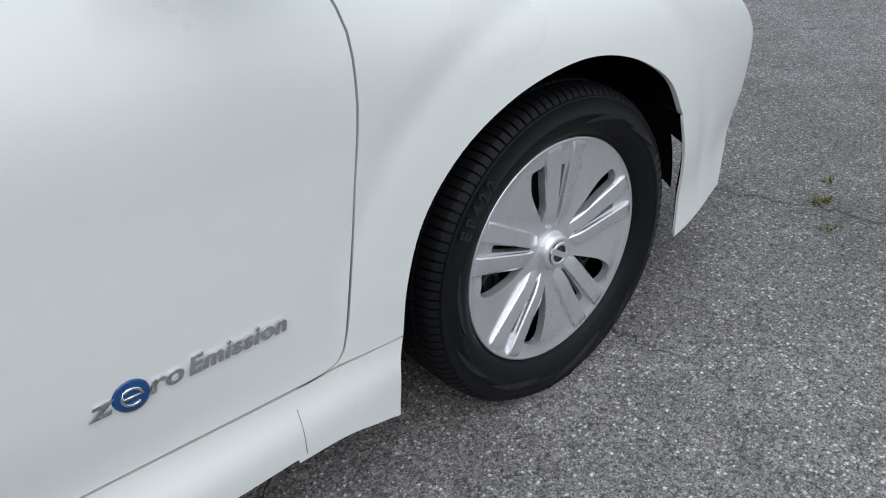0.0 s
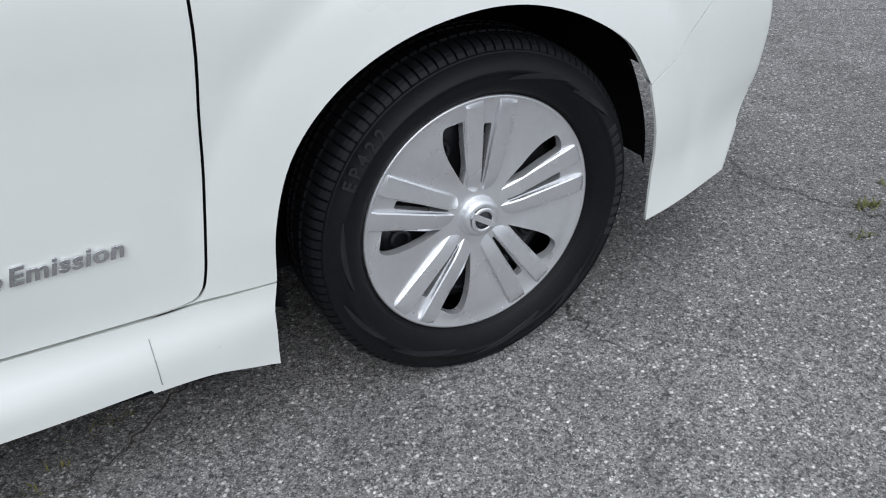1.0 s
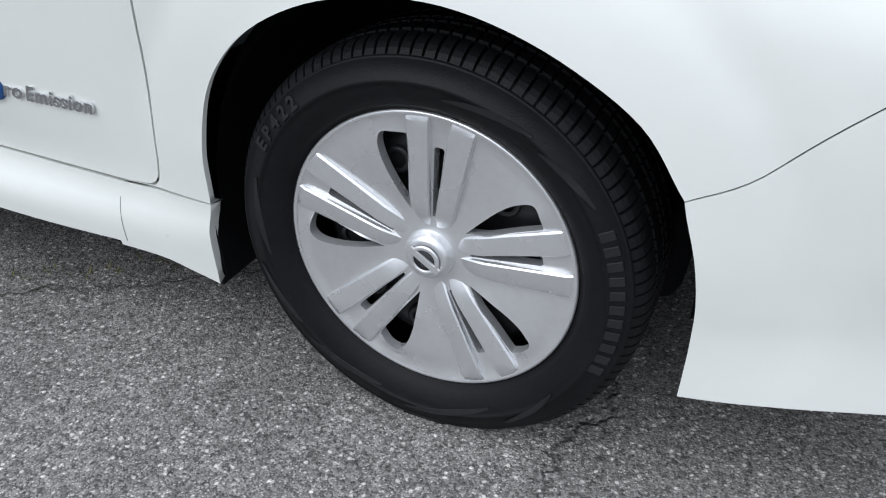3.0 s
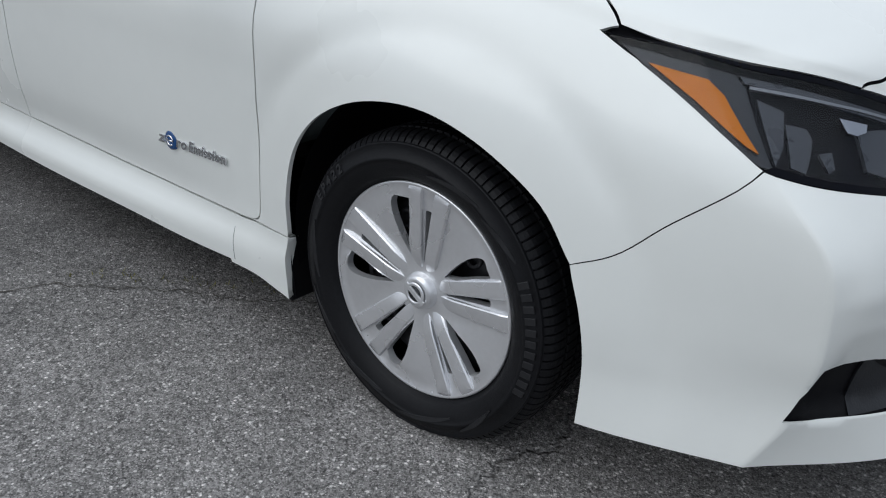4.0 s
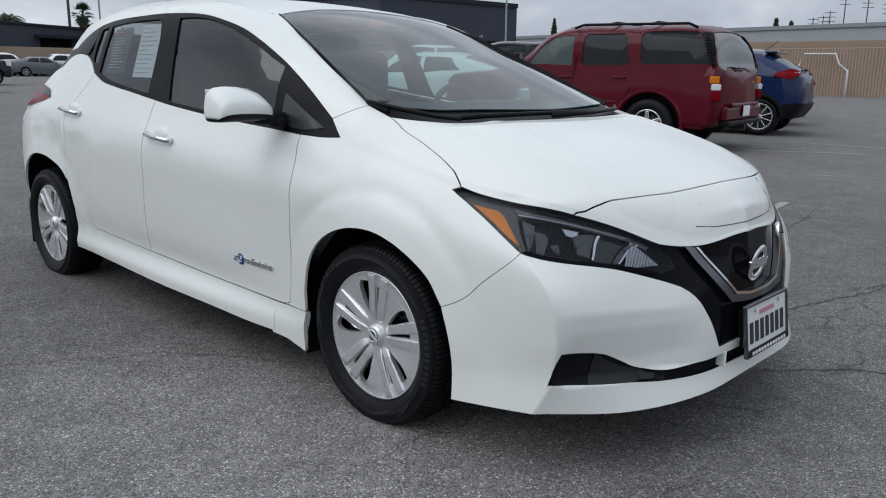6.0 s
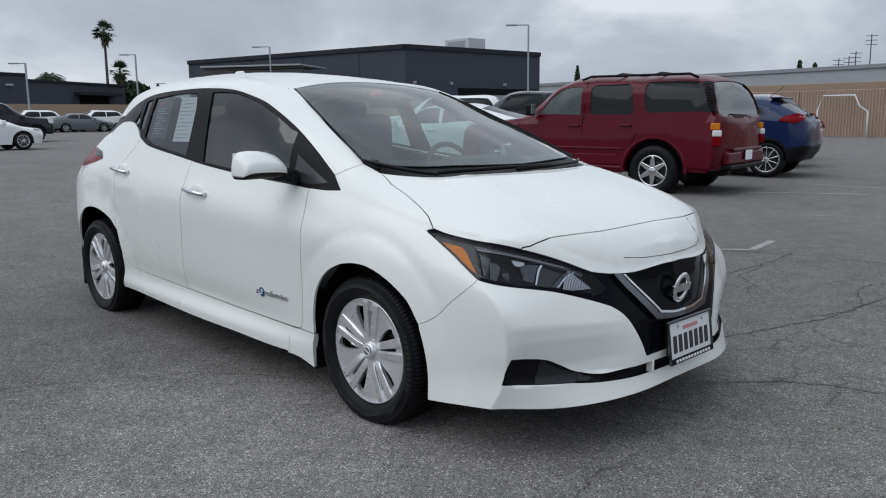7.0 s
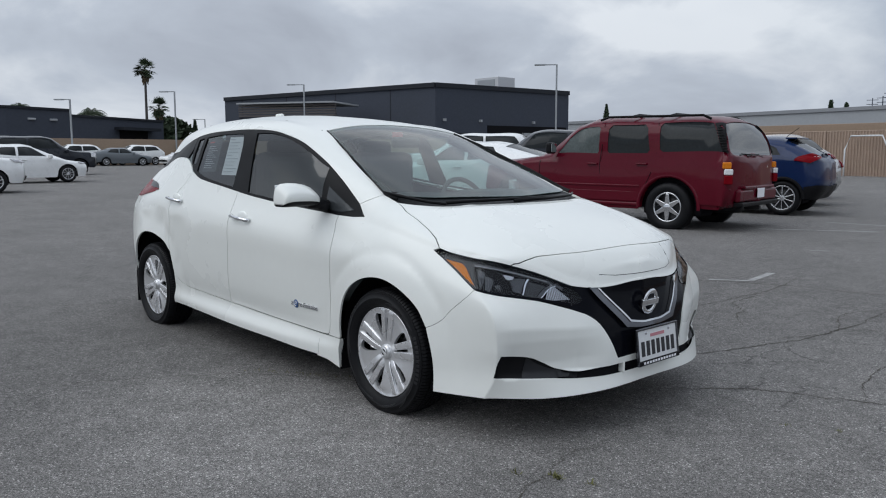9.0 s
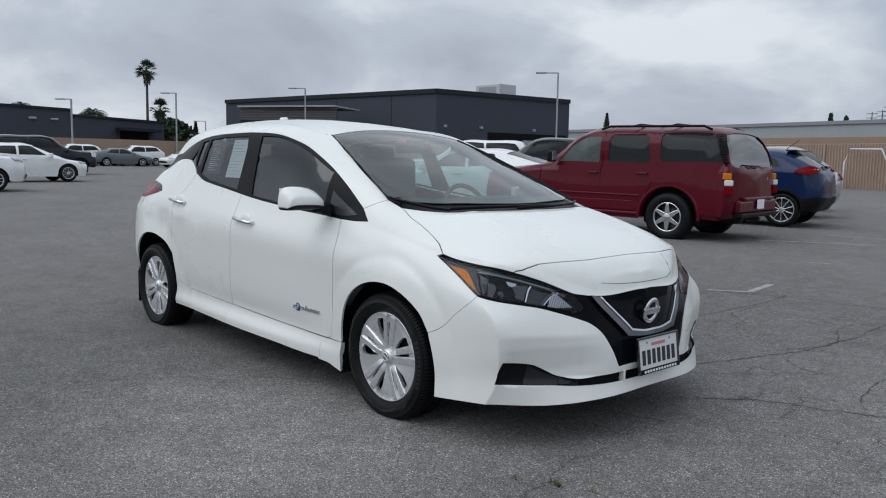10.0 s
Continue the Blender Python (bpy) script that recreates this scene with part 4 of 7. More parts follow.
def steel_rim():
    v, f = lathe([(.0, -.03), (.05, -.034), (.07, -.028), (.1, -.03), (.14, -.042), (.165, -.04), (.185, -.02), (.195, .02), (.198, .06), (.212, .075), (.205, .078)], 60)
    bm = bmesh.new()
    me = mesh_of("tmp", v, f)
    bm.from_mesh(me)
    bpy.data.meshes.remove(me)
    rings = []
    for k in range(10):
        a = 2 * math.pi * k / 10 + .2
        v2, f2 = lathe([(.012, -.047), (.016, -.049), (.020, -.047), (.021, -.036)], 16)
        me = mesh_of("tmp", [(x + .135 * math.sin(a), y, z + .135 * math.cos(a)) for x, y, z in v2], f2)
        bm.from_mesh(me)
        bpy.data.meshes.remove(me)
    for k in range(5):
        a = 2 * math.pi * k / 5
        b = box_bm(.022, .02, .022, (.057 * math.sin(a), -.042, .057 * math.cos(a)), .006)
        b.to_mesh(me := bpy.data.meshes.new("tmp"))
        b.free()
        bm.from_mesh(me)
        bpy.data.meshes.remove(me)
    return bm


def to_mesh(name, bm, material):
    me = bpy.data.meshes.new(name)
    bm.to_mesh(me)
    bm.free()
    me.materials.append(material)
    return me


TYRE = tyre_mesh()
TYRE.materials.append(RUBBER)
COVER = to_mesh("wheel_cover", cover_mesh(), SILVER)
HUB = mesh_of("hub_cap", *lathe([(.0, -.0815), (.0225, -.0815), (.0250, -.0828), (.0290, -.0820), (.0335, -.078), (.0365, -.0705), (.0385, -.062)], 40))
LIP_RING = mesh_of("cover_rim", *lathe([(.2105, -.0792), (.2135, -.0806), (.2165, -.0795), (.2172, -.077), (.216, -.07)], 120))
for me in (HUB, LIP_RING):
    me.materials.append(SILVER)
BARS = [to_mesh("spoke_bar", bar_mesh(g), SILVER) for g in (-1, 1)]
CAP_BADGE = to_mesh("cap_badge", ring_bar_badge(.0192, .0036, .052, .0105, .004), SILVER)
CAP_BADGE.transform(pose(0, -.0815, 0))
CAP_FACE = mesh_of("cap_face", *lathe([(.0, -.0826), (.019, -.0826), (.0205, -.0805)], 32))
CAP_FACE.materials.append(LAMP_GREY)
RIM = to_mesh("wheel_rim", steel_rim(), STEEL_BLACK)
for wx, wy, wz, turn, flip in ((-.02, -.765, .297, 6, 0), (-2.70, -.768, .297, 33, 0), (-.02, .765, .297, 50, 180), (-2.70, .768, .297, 20, 180)):
    rim = part("wheel", RIM, None, hatch, "black steel wheel with silver cover")
    rim.matrix_local = pose(wx, wy, wz, 0, 0, flip)
    part("tyre", TYRE, None, rim)
    cov = part("wheel_cover", COVER, None, rim, "silver five-spoke plastic wheel cover")
    cov.matrix_local = pose(0, 0, 0, 0, turn, 0) @ Matrix.Diagonal((.982, 1, .982, 1))
    for nm, me in (("hub_cap", HUB), ("cover_rim", LIP_RING)):
        part(nm, me, None, rim).matrix_local = Matrix.Diagonal((.982, 1, .982, 1))
    for k in range(5):
        for me in BARS:
            part("spoke_bar", me, None, rim).matrix_local = pose(0, 0, 0, 0, turn + 72 * k, 0) @ Matrix.Diagonal((.982, 1, .982, 1))
    bad = part("cap_badge", CAP_BADGE, None, rim, "chrome ring badge")
    bad.matrix_local = pose(0, 0, 0, 0, turn + 28, 0)
    part("cap_face", CAP_FACE, None, rim, "dark grey emblem ground")
    if flip == 0 and wx > -1:
        for k, ch in enumerate("EP422"):
            a = radians(-60 + 4.7 * k)
            me = letters("sidewall_letter", ch, .027, .0014, pose(0, 0, 0) @ Matrix.Translation((.2675 * math.sin(a), -.1018, .2675 * math.cos(a))) @ pose(0, 0, 0, 0, math.degrees(a), 0) @ pose(0, 0, 0, 90 - 14, 0, 0) @ Matrix.Translation((-.007, -.0075, 0)))
            part("sidewall_letter", me, RUBBER_GLOSS, rim)
        for k in range(11):
            a = radians(66 + 4.4 * k)
            b = box_bm(.013, .004, .019, (0, 0, 0), .001)
            bmesh.ops.transform(b, matrix=Matrix.Translation((.2675 * math.sin(a), -.1000, .2675 * math.cos(a))) @ pose(0, 0, 0, 0, math.degrees(a), 0) @ pose(0, 0, 0, -14, 0, 0), verts=b.verts)
            part("sidewall_mark", b, RUBBER_GLOSS, rim)
        for a0, a1, r0, r1 in ((8, 34, .243, .262), (38, 58, .252, .268), (-100, -72, .247, .262), (-128, -104, .254, .270), (128, 150, .250, .268), (154, 186, .243, .262), (196, 226, .246, .262)):
            verts, faces = [], []
            for i in range(13):
                f = i / 12
                a = radians(a0 + (a1 - a0) * f)
                mid_r, half = r0 + (r1 - r0) * f, .0055 * math.sin(math.pi * min(max(f, .04), .96)) ** .6
                for d, y in ((-half, .003), (-half * .8, -.0016), (half * .8, -.0016), (half, .003)):
                    r = mid_r + d
                    yy = np.interp(r, [.2338, .2485, .254, .2595, .2705], [-.096, -.1015, -.1025, -.1035, -.1005])
                    verts.append((r * math.sin(a), yy + y, r * math.cos(a)))
            for i in range(12):
                for j in range(3):
                    faces.append((i * 4 + j, i * 4 + 4 + j, i * 4 + 5 + j, i * 4 + 1 + j))
            part("sidewall_swoosh", mesh_of("sidewall_swoosh", verts, faces, shade=False), RUBBER_GLOSS, rim)

# wheel housings and mud guards
def liner(cx, r, back_turn, front_turn):
    prof = [(r + .006, .835), (r + .03, .80), (r + .03, .45)]
    verts, faces = [], []
    n = 40
    for i in range(n + 1):
        a = radians(back_turn + (front_turn - back_turn) * i / n)
        for rr, y in prof:
            verts.append((cx + rr * math.sin(a), -y, .31 + rr * math.cos(a)))
    m = len(prof)
    for i in range(n):
        for j in range(m - 1):
            a, b = i * m + j, (i + 1) * m + j
            faces.append((a, b, b + 1, a + 1))
        faces.append((i * m + m - 1, (i + 1) * m + m - 1, len(verts)))
    verts.append((cx, -.45, .31))
    return mesh_of("wheel_housing", verts, faces)


for cx, r, back_turn, front_turn in ((-.02, .345, -102, 92), (-2.70, .365, -110, 102)):
    for s in (1, -1):
        me = liner(cx, r, back_turn, front_turn)
        if s < 0:
            me.transform(Matrix.Diagonal((1, -1, 1, 1)))
            me.flip_normals()
        part("wheel_housing", me, GAP_BLACK, hatch, "black wheel arch liner")
for cx, z0, z1 in ((-.400, .135, .285), (-3.075, .13, .36)):
    for s in (-1, 1):
        part("mud_guard", box_bm(.012, .20, z1 - z0, (cx, s * .735, (z0 + z1) / 2), .004), BLACK_PLASTIC, hatch, "black rubber mud guard")

# ---- windows ----
FP_FRONT = [(-.665, .69, 1.142), (-.655, .735, 1.07), (-.637, .777, .962), (-.63, .786, .942)]
FP_LOW = [(-.63, .786, .942), (-.973, .805, .969), (-1.372, .803, 1.004)]
FP_BACK = [(-1.372, .803, 1.004), (-1.40, .774, 1.09), (-1.444, .716, 1.255), (-1.478, .672, 1.352)]
FP_TOP = [(-1.478, .672, 1.352), (-1.25, .668, 1.342), (-1.06, .676, 1.30), (-.86, .688, 1.228), (-.74, .694, 1.173), (-.665, .69, 1.142)]
RP_FRONT = [(-1.645, .67, 1.352), (-1.592, .716, 1.255), (-1.575, .771, 1.1), (-1.57, .797, 1.03)]
RP_LOW = [(-1.57, .797, 1.03), (-1.86, .789, 1.065), (-2.0, .782, 1.085), (-2.13, .765, 1.118)]
RP_BACK = [(-2.13, .765, 1.118), (-2.14, .735, 1.19), (-2.16, .675, 1.31), (-2.17, .66, 1.336)]
RP_TOP = [(-2.17, .66, 1.336), (-1.92, .668, 1.352), (-1.645, .67, 1.352)]
QG = [[(-2.215, .655, 1.333), (-2.195, .70, 1.25), (-2.185, .735, 1.175), (-2.19, .742, 1.16)], [(-2.19, .742, 1.16), (-2.25, .733, 1.172), (-2.275, .70, 1.24)], [(-2.275, .70, 1.24), (-2.30, .66, 1.325)], [(-2.30, .66, 1.325), (-2.215, .655, 1.333)]]
FP, RP = [FP_FRONT, FP_LOW, FP_BACK, FP_TOP], [RP_FRONT, RP_LOW, RP_BACK, RP_TOP]
DLO = [A_WIN, REAR_WIN_TOP, [(-2.36, .632, 1.346), (-2.33, .67, 1.27), (-2.285, .72, 1.19), (-2.19, .763, 1.115)], BELT_R, BELT_F, [(-.466, .782, .915), (-.36, .775, .912), (-.266, .769, .917)]]
side_pair("window_frame", DLO, TRIM_BLACK, "satin black window frame and pillars", off=-0.001, holes=[FP, RP, QG], gap=0.001, drop=0.01)
for nm, segs, mt in (("front_window", FP, SIDE_GLASS), ("rear_window", RP, SIDE_GLASS), ("quarter_window", QG, DARK_GLASS)):
    for ob in side_pair(nm, segs, mt, off=-0.007, gap=-0.004, drop=0.0):
        ob.visible_shadow = False
side_pair("rear_pillar", [[(-2.36, .632, 1.346), (-2.6, .622, 1.292), (-2.8, .59, 1.25), (-2.99, .53, 1.22)], [(-2.99, .53, 1.22), (-3.02, .60, 1.09)], [(-3.02, .60, 1.09), (-2.74, .655, 1.185), (-2.45, .70, 1.205), (-2.36, .70, 1.19)], [(-2.36, .70, 1.19), (-2.33, .67, 1.27), (-2.36, .632, 1.346)]], TRIM_BLACK, "black rear pillar")
side_pair("sail_glass", [[(-.60, .757, 1.062), (-.50, .766, 1.012), (-.36, .77, .948)], [(-.36, .77, .948), (-.46, .781, .935), (-.585, .787, .945)], [(-.585, .787, .945), (-.60, .757, 1.062)]], SMOKED_PANE, "small smoked fixed pane", off=.0015, gap=0.0, drop=.003)
WS_LOW = [(.05, 0, 1.005), (-.01, .33, 1.005), (-.09, .52, 1.003), (-.236, .669, 1.023)]
ws = part("windshield", panel("windshield", HATCH, [WS_LOW, A_EDGE, WS_TOP, [(-1.045, 0, 1.404), (-.48, 0, 1.215), (.05, 0, 1.005)]], both=True, off=-0.003, gap=0.001, drop=0.0), WINDSHIELD, hatch)
ws.visible_shadow = False
A_IN = [(-.23, .62, 1.035), (-.417, .608, 1.118), (-.636, .557, 1.216), (-.796, .52, 1.288), (-.965, .475, 1.357)]
WS_IN_TOP = [(-.965, .475, 1.357), (-.99, .24, 1.382), (-1.0, 0, 1.39)]
WS_IN_LOW = [(-.02, 0, 1.032), (-.07, .3, 1.03), (-.14, .48, 1.026), (-.23, .62, 1.035)]
part("windshield_border", panel("windshield_border", HATCH, [WS_LOW, A_EDGE, WS_TOP, [(-1.045, 0, 1.404), (-1.0, 0, 1.39)], back(WS_IN_TOP), back(A_IN), back(WS_IN_LOW), [(-.02, 0, 1.032), (.05, 0, 1.005)]], both=True, off=-0.006, gap=0.0, drop=0.0, step=.03), TRIM_BLACK, ws, "black printed glass border")
part("cowl", panel("cowl", HATCH, [WS_LOW, [(-.236, .669, 1.023), (-.135, .665, .988)], back(COWL), [(.145, 0, .983), (.05, 0, 1.005)]], both=True, off=-0.012, gap=-0.004, drop=0.0), BLACK_PLASTIC, hatch, "black plastic cowl")


def on_shell(x, w, z, off=0.0, side=-1):
    uv = HATCH.find([(x, w, z)])
    p = HATCH.at(uv[:, 0], uv[:, 1])[0] + HATCH.normal(uv[:, 0], uv[:, 1])[0] * off
    return Vector((p[0], side * p[1], p[2]))


def moulding(side):
    """The raised rubber edge between the windshield and its pillar, tallest at the foot."""
    bm, rows = bmesh.new(), []
    line = [(-.15, .658, .998), (-.19, .664, 1.01)] + A_EDGE
    for k, (x, w, z) in enumerate(line):
        high = .004 + .013 * (1 - k / (len(line) - 1)) ** .6
        rows.append([bm.verts.new(on_shell(x, w - d, z, o, side)) for d, o in ((.0, -.004), (.0, high * .8), (.003, high), (.006, high * .8), (.008, -.004))])
    for r0, r1 in zip(rows, rows[1:]):
        for k in range(4):
            bm.faces.new((r0[k], r0[k + 1], r1[k + 1], r1[k]))
    bmesh.ops.recalc_face_normals(bm, faces=bm.faces)
    return bm


for pts in ([(-.242, .664, 1.027), (-.113, .61, 1.002), (-.02, .56, .985), (.045, .51, .975)], [(.03, .5, .978), (.06, .42, .98), (.09, .25, .985), (.105, 0, .985), (.085, -.25, .99), (.03, -.45, .99)], [(.13, .12, .98), (.115, -.15, .98), (.05, -.42, .985), (-.04, -.55, .99)]):
    path = [on_shell(x, abs(w), z, .008, -1 if w >= 0 else 1) for x, w, z in pts]
    part("wiper", tube(path, .009, 8, .7), TRIM_BLACK, hatch, "black windshield wiper")
for side in (-1, 1):
    part("windshield_moulding", moulding(side), TRIM_BLACK, ws, "black rubber windshield moulding")
    part("roof_ditch", tube([on_shell(x, w, z, -.001, side) for x, w, z in ((-1.0, .519, 1.355), (-1.4, .512, 1.423), (-1.9, .502, 1.45), (-2.5, .478, 1.426))], .003, 6), TRIM_BLACK, hatch, "thin black roof joint strip")
part("charge_lid_groove", tube([on_shell(x, abs(y), z, .0002, 1 if y > 0 else -1) for x, y, z in LID_GROOVE], .0013, 6), GAP_BLACK, hatch, "thin groove of the charge port lid")
for side in (-1, 1):
    part("skirt_seam", tube([on_shell(-.568, .85, z, .0004, side) for z in (.27, .25, .23, .21, .19)], .0007, 5), SEAM_GREY, hatch, "thin joint in the side skirt")
part("antenna_fin", box_bm(.09, .03, .05, (-2.35, 0, 1.50), .012), WHITE_PAINT, hatch)

# ---- lamps ----
for side in (-1, 1):
    hl = part("headlight", panel("headlight", HATCH, [HL_OUT, HL_TOP, HL_IN, HL_TIP, back(HL_LOW)], side, off=-0.03, gap=-0.006, drop=0.0), LAMP_DARK, hatch, "dark headlight with clear lens")
    lens = part("lens", panel("lens", HATCH, [HL_OUT, HL_TOP, HL_IN, HL_TIP, back(HL_LOW)], side, off=-0.002, gap=0.002, drop=0.004), LAMP_CLEAR, hl, "clear plastic lens")
    lens.visible_shadow = False

    def inset(name, segs, material, off, label="", drop=.008):
        part(name, panel(name, HATCH, segs, side, off=off, gap=0.0, drop=drop, step=.02), material, hl, label)

    def poly(*pts):
        return [[a, b] for a, b in zip(pts, pts[1:] + pts[:1])]

    H_TOP2 = [(.27, .783, .799), (.36, .7605, .7875), (.466, .732, .771), (.5925, .631, .741), (.67, .526, .70), (.744, .42, .649)]
    inset("headlight_bezel", [[(.266, .786, .802), (.36, .764, .793), (0.461, 0.73, 0.777), (0.589, 0.63, 0.748), (0.667, 0.523, 0.707), (0.742, 0.415, 0.656)], [(0.742, 0.415, 0.656), (.744, .42, .649)], back(H_TOP2), [H_TOP2[0], (.266, .786, .802)]], GLOSS_BLACK, -0.001, "black upper bezel")
    inset("headlight_bezel", [[(0.541, 0.786, 0.663), (0.589, 0.747, 0.649), (0.666, 0.637, 0.626), (0.724, 0.531, 0.607), (0.764, 0.453, 0.588)], [(0.764, 0.453, 0.588), (0.769, 0.453, 0.575)], back(HL_LOW), [(0.532, 0.794, 0.657), (0.541, 0.786, 0.663)]], GLOSS_BLACK, -0.001, "black lower bezel")
    inset("side_reflector", poly((.346, .786, .770), (0.427, 0.766, 0.757), (0.454, 0.768, 0.74), (0.52, 0.787, 0.677), (0.503, 0.79, 0.684), (0.422, 0.788, 0.731)), AMBER, -0.005, "amber side reflector")
    inset("amber_bezel", poly((.30, .784, .792), (0.455, 0.742, 0.768), (0.475, 0.745, 0.752), (0.544, 0.783, 0.663), (0.527, 0.793, 0.664)), LAMP_DARK, -0.012, "grey bezel round the reflector")
    inset("reflector_bowl", poly((0.475, 0.741, 0.757), (0.604, 0.635, 0.716), (0.635, 0.598, 0.702), (0.657, 0.640, 0.637), (0.598, 0.728, 0.648), (0.545, 0.782, 0.663)), LAMP_DARK, -0.022, "dark reflector bowl")
    inset("reflector_facet", poly((0.493, 0.743, 0.742), (0.528, 0.728, 0.728), (0.545, 0.753, 0.688), (0.546, 0.775, 0.668)), LAMP_GREY, -0.016, "smoked reflector facet")
    inset("reflector_facet", poly((0.535, 0.736, 0.714), (0.558, 0.716, 0.707), (0.569, 0.716, 0.694), (0.578, 0.747, 0.656), (0.561, 0.760, 0.664)), LAMP_GREY, -0.014, "smoked reflector facet")
    inset("reflector_facet", poly((0.581, 0.718, 0.677), (0.593, 0.700, 0.679), (0.604, 0.707, 0.658), (0.600, 0.718, 0.654)), LAMP_GREY, -0.014, "smoked reflector facet")
    inset("reflector_facet", poly((0.607, 0.655, 0.698), (0.640, 0.593, 0.697), (0.656, 0.637, 0.641), (0.634, 0.666, 0.652)), LAMP_GREY, -0.010, "smoked reflector facet")
    inset("light_guide", poly((0.461, 0.74, 0.766), (0.606, 0.621, 0.726), (0.691, 0.501, 0.685), (0.732, 0.447, 0.655), (0.731, 0.459, 0.648), (0.692, 0.511, 0.677), (0.611, 0.625, 0.715), (0.47, 0.743, 0.758)), LAMP_GREY, -0.010, "grey light guide")
    inset("light_guide", poly((0.477, 0.741, 0.754), (0.576, 0.664, 0.733), (0.689, 0.508, 0.684), (0.689, 0.510, 0.681), (0.576, 0.667, 0.730), (0.478, 0.744, 0.751)), LAMP_RIB, -0.008, "thin silver light guide")
    inset("bulb_shield", poly((0.582, 0.673, 0.716), (0.611, 0.636, 0.706), (0.614, 0.643, 0.697), (0.607, 0.659, 0.694), (0.596, 0.671, 0.698)), LAMP_SILVER, -0.007, "bright bulb shield")
    inset("chrome_strip", poly((0.643, 0.588, 0.695), (0.649, 0.580, 0.693), (0.664, 0.631, 0.634), (0.661, 0.637, 0.634)), CHROME, -0.006, "upright chrome strip")
    inset("inner_bowl", poly((0.651, 0.582, 0.689), (0.694, 0.521, 0.666), (0.694, 0.580, 0.625), (0.668, 0.626, 0.632)), LAMP_DARK, -0.016, "dark inner bowl")
    inset("chrome_strip", poly((0.704, 0.495, 0.668), (0.714, 0.481, 0.662), (0.704, 0.564, 0.619), (0.694, 0.582, 0.623)), LAMP_GREY, -0.006, "slanted smoked strip")
    inset("chrome_strip", poly((0.711, 0.484, 0.664), (0.714, 0.479, 0.662), (0.706, 0.562, 0.618), (0.703, 0.566, 0.619)), CHROME, -0.005, "slanted chrome edge")
    inset("turn_lens", poly((.7, .5, .672), (.76, .441, .604), (.717, .552, .606)), LAMP_SILVER, -0.007, "ribbed clear indicator lens")
    for q in range(10):
        f0 = .05 + .09 * q
        a, b, c = Vector((.717, .552, .606)), Vector((.76, .441, .604)), Vector((.7, .5, .672))
        p, r, r2, p2 = a.lerp(b, f0), c.lerp(b, f0), c.lerp(b, f0 + .028), a.lerp(b, f0 + .028)
        inset("lens_rib", poly(tuple(p), tuple(r), tuple(r2), tuple(p2)), LAMP_RIB, -0.0045, drop=.003)
tail_lamps = side_pair("tail_lamp", [[(-2.65, .82, 0.985), (-2.74, .81, 1.040), (-2.87, .79, 1.068), (-3.05, .73, 1.070)], [(-3.05, .73, 1.070), (-3.2, .62, 1.050)], [(-3.2, .62, 1.050), (-3.3, .63, 0.920)], [(-3.3, .63, 0.920), (-3.1, .77, 0.920), (-2.8, .815, 0.950), (-2.65, .82, 0.985)]], LAMP_RED, "red boomerang tail lamp", off=.004, drop=.012)
for side, lamp in zip((-1, 1), tail_lamps):
    part("lamp_cover", panel("lamp_cover", HATCH, [[(-2.66, .82, 0.995), (-2.74, .81, 1.042), (-2.87, .79, 1.070), (-3.05, .73, 1.072)], [(-3.05, .73, 1.072), (-2.95, .765, 1.030), (-2.82, .80, 1.005), (-2.66, .82, 0.995)]], side, off=.0065, gap=0.0, drop=.004, step=.02), LAMP_DARK, lamp, "smoked dark upper edge")

# ---- mirrors, handles, badges, plate ----
def mirror_cap(side, low, high, grow=1.0):
    """A door mirror housing lofted from its outer end to its inner end, between two shares of its height."""
    rows = [(.0, .55, .30, .0), (.02, .80, .62, .0), (.06, .93, .85, .0), (.14, 1.0, .97, .0), (.3, 1.0, 1.0, .0), (.5, .97, .98, .003), (.7, .90, .9, .008), (.86, .78, .78, .014), (.96, .6, .62, .018), (1.0, .35, .4, .02)]
    n = 32
    verts, faces = [], []
    for t, wide, tall, ahead in rows:
        h = .118 * tall
        for i in range(n):
            a = 2 * math.pi * i / n
            c, s = math.cos(a), math.sin(a)
            x = (abs(c) ** .52) * (1 if c > 0 else -1)
            z = (abs(s) ** .52) * (1 if s > 0 else -1)
            share = min(max((z + 1) / 2, low), high)
            drop = .34 * max(x, 0) * share
            xx = x * (.072 if x > 0 else .05) * wide * (1 - .15 * max(share - .5, 0)) + ahead
            verts.append((xx * grow, side * (.114 - .228 * t) * grow, -.056 + h * share * (1 - drop) + .005 * (1 - tall)))
    for j in range(len(rows) - 1):
        for i in range(n):
            a, b = j * n + i, j * n + (i + 1) % n
            faces.append((a, b, b + n, a + n))
    faces.append(tuple(range(n))[::-1])
    faces.append(tuple((len(rows) - 1) * n + i for i in range(n)))
    bm = bmesh.new()
    me = mesh_of("tmp", verts, faces)
    bm.from_mesh(me)
    bpy.data.meshes.remove(me)
    bmesh.ops.recalc_face_normals(bm, faces=bm.faces)
    return bm


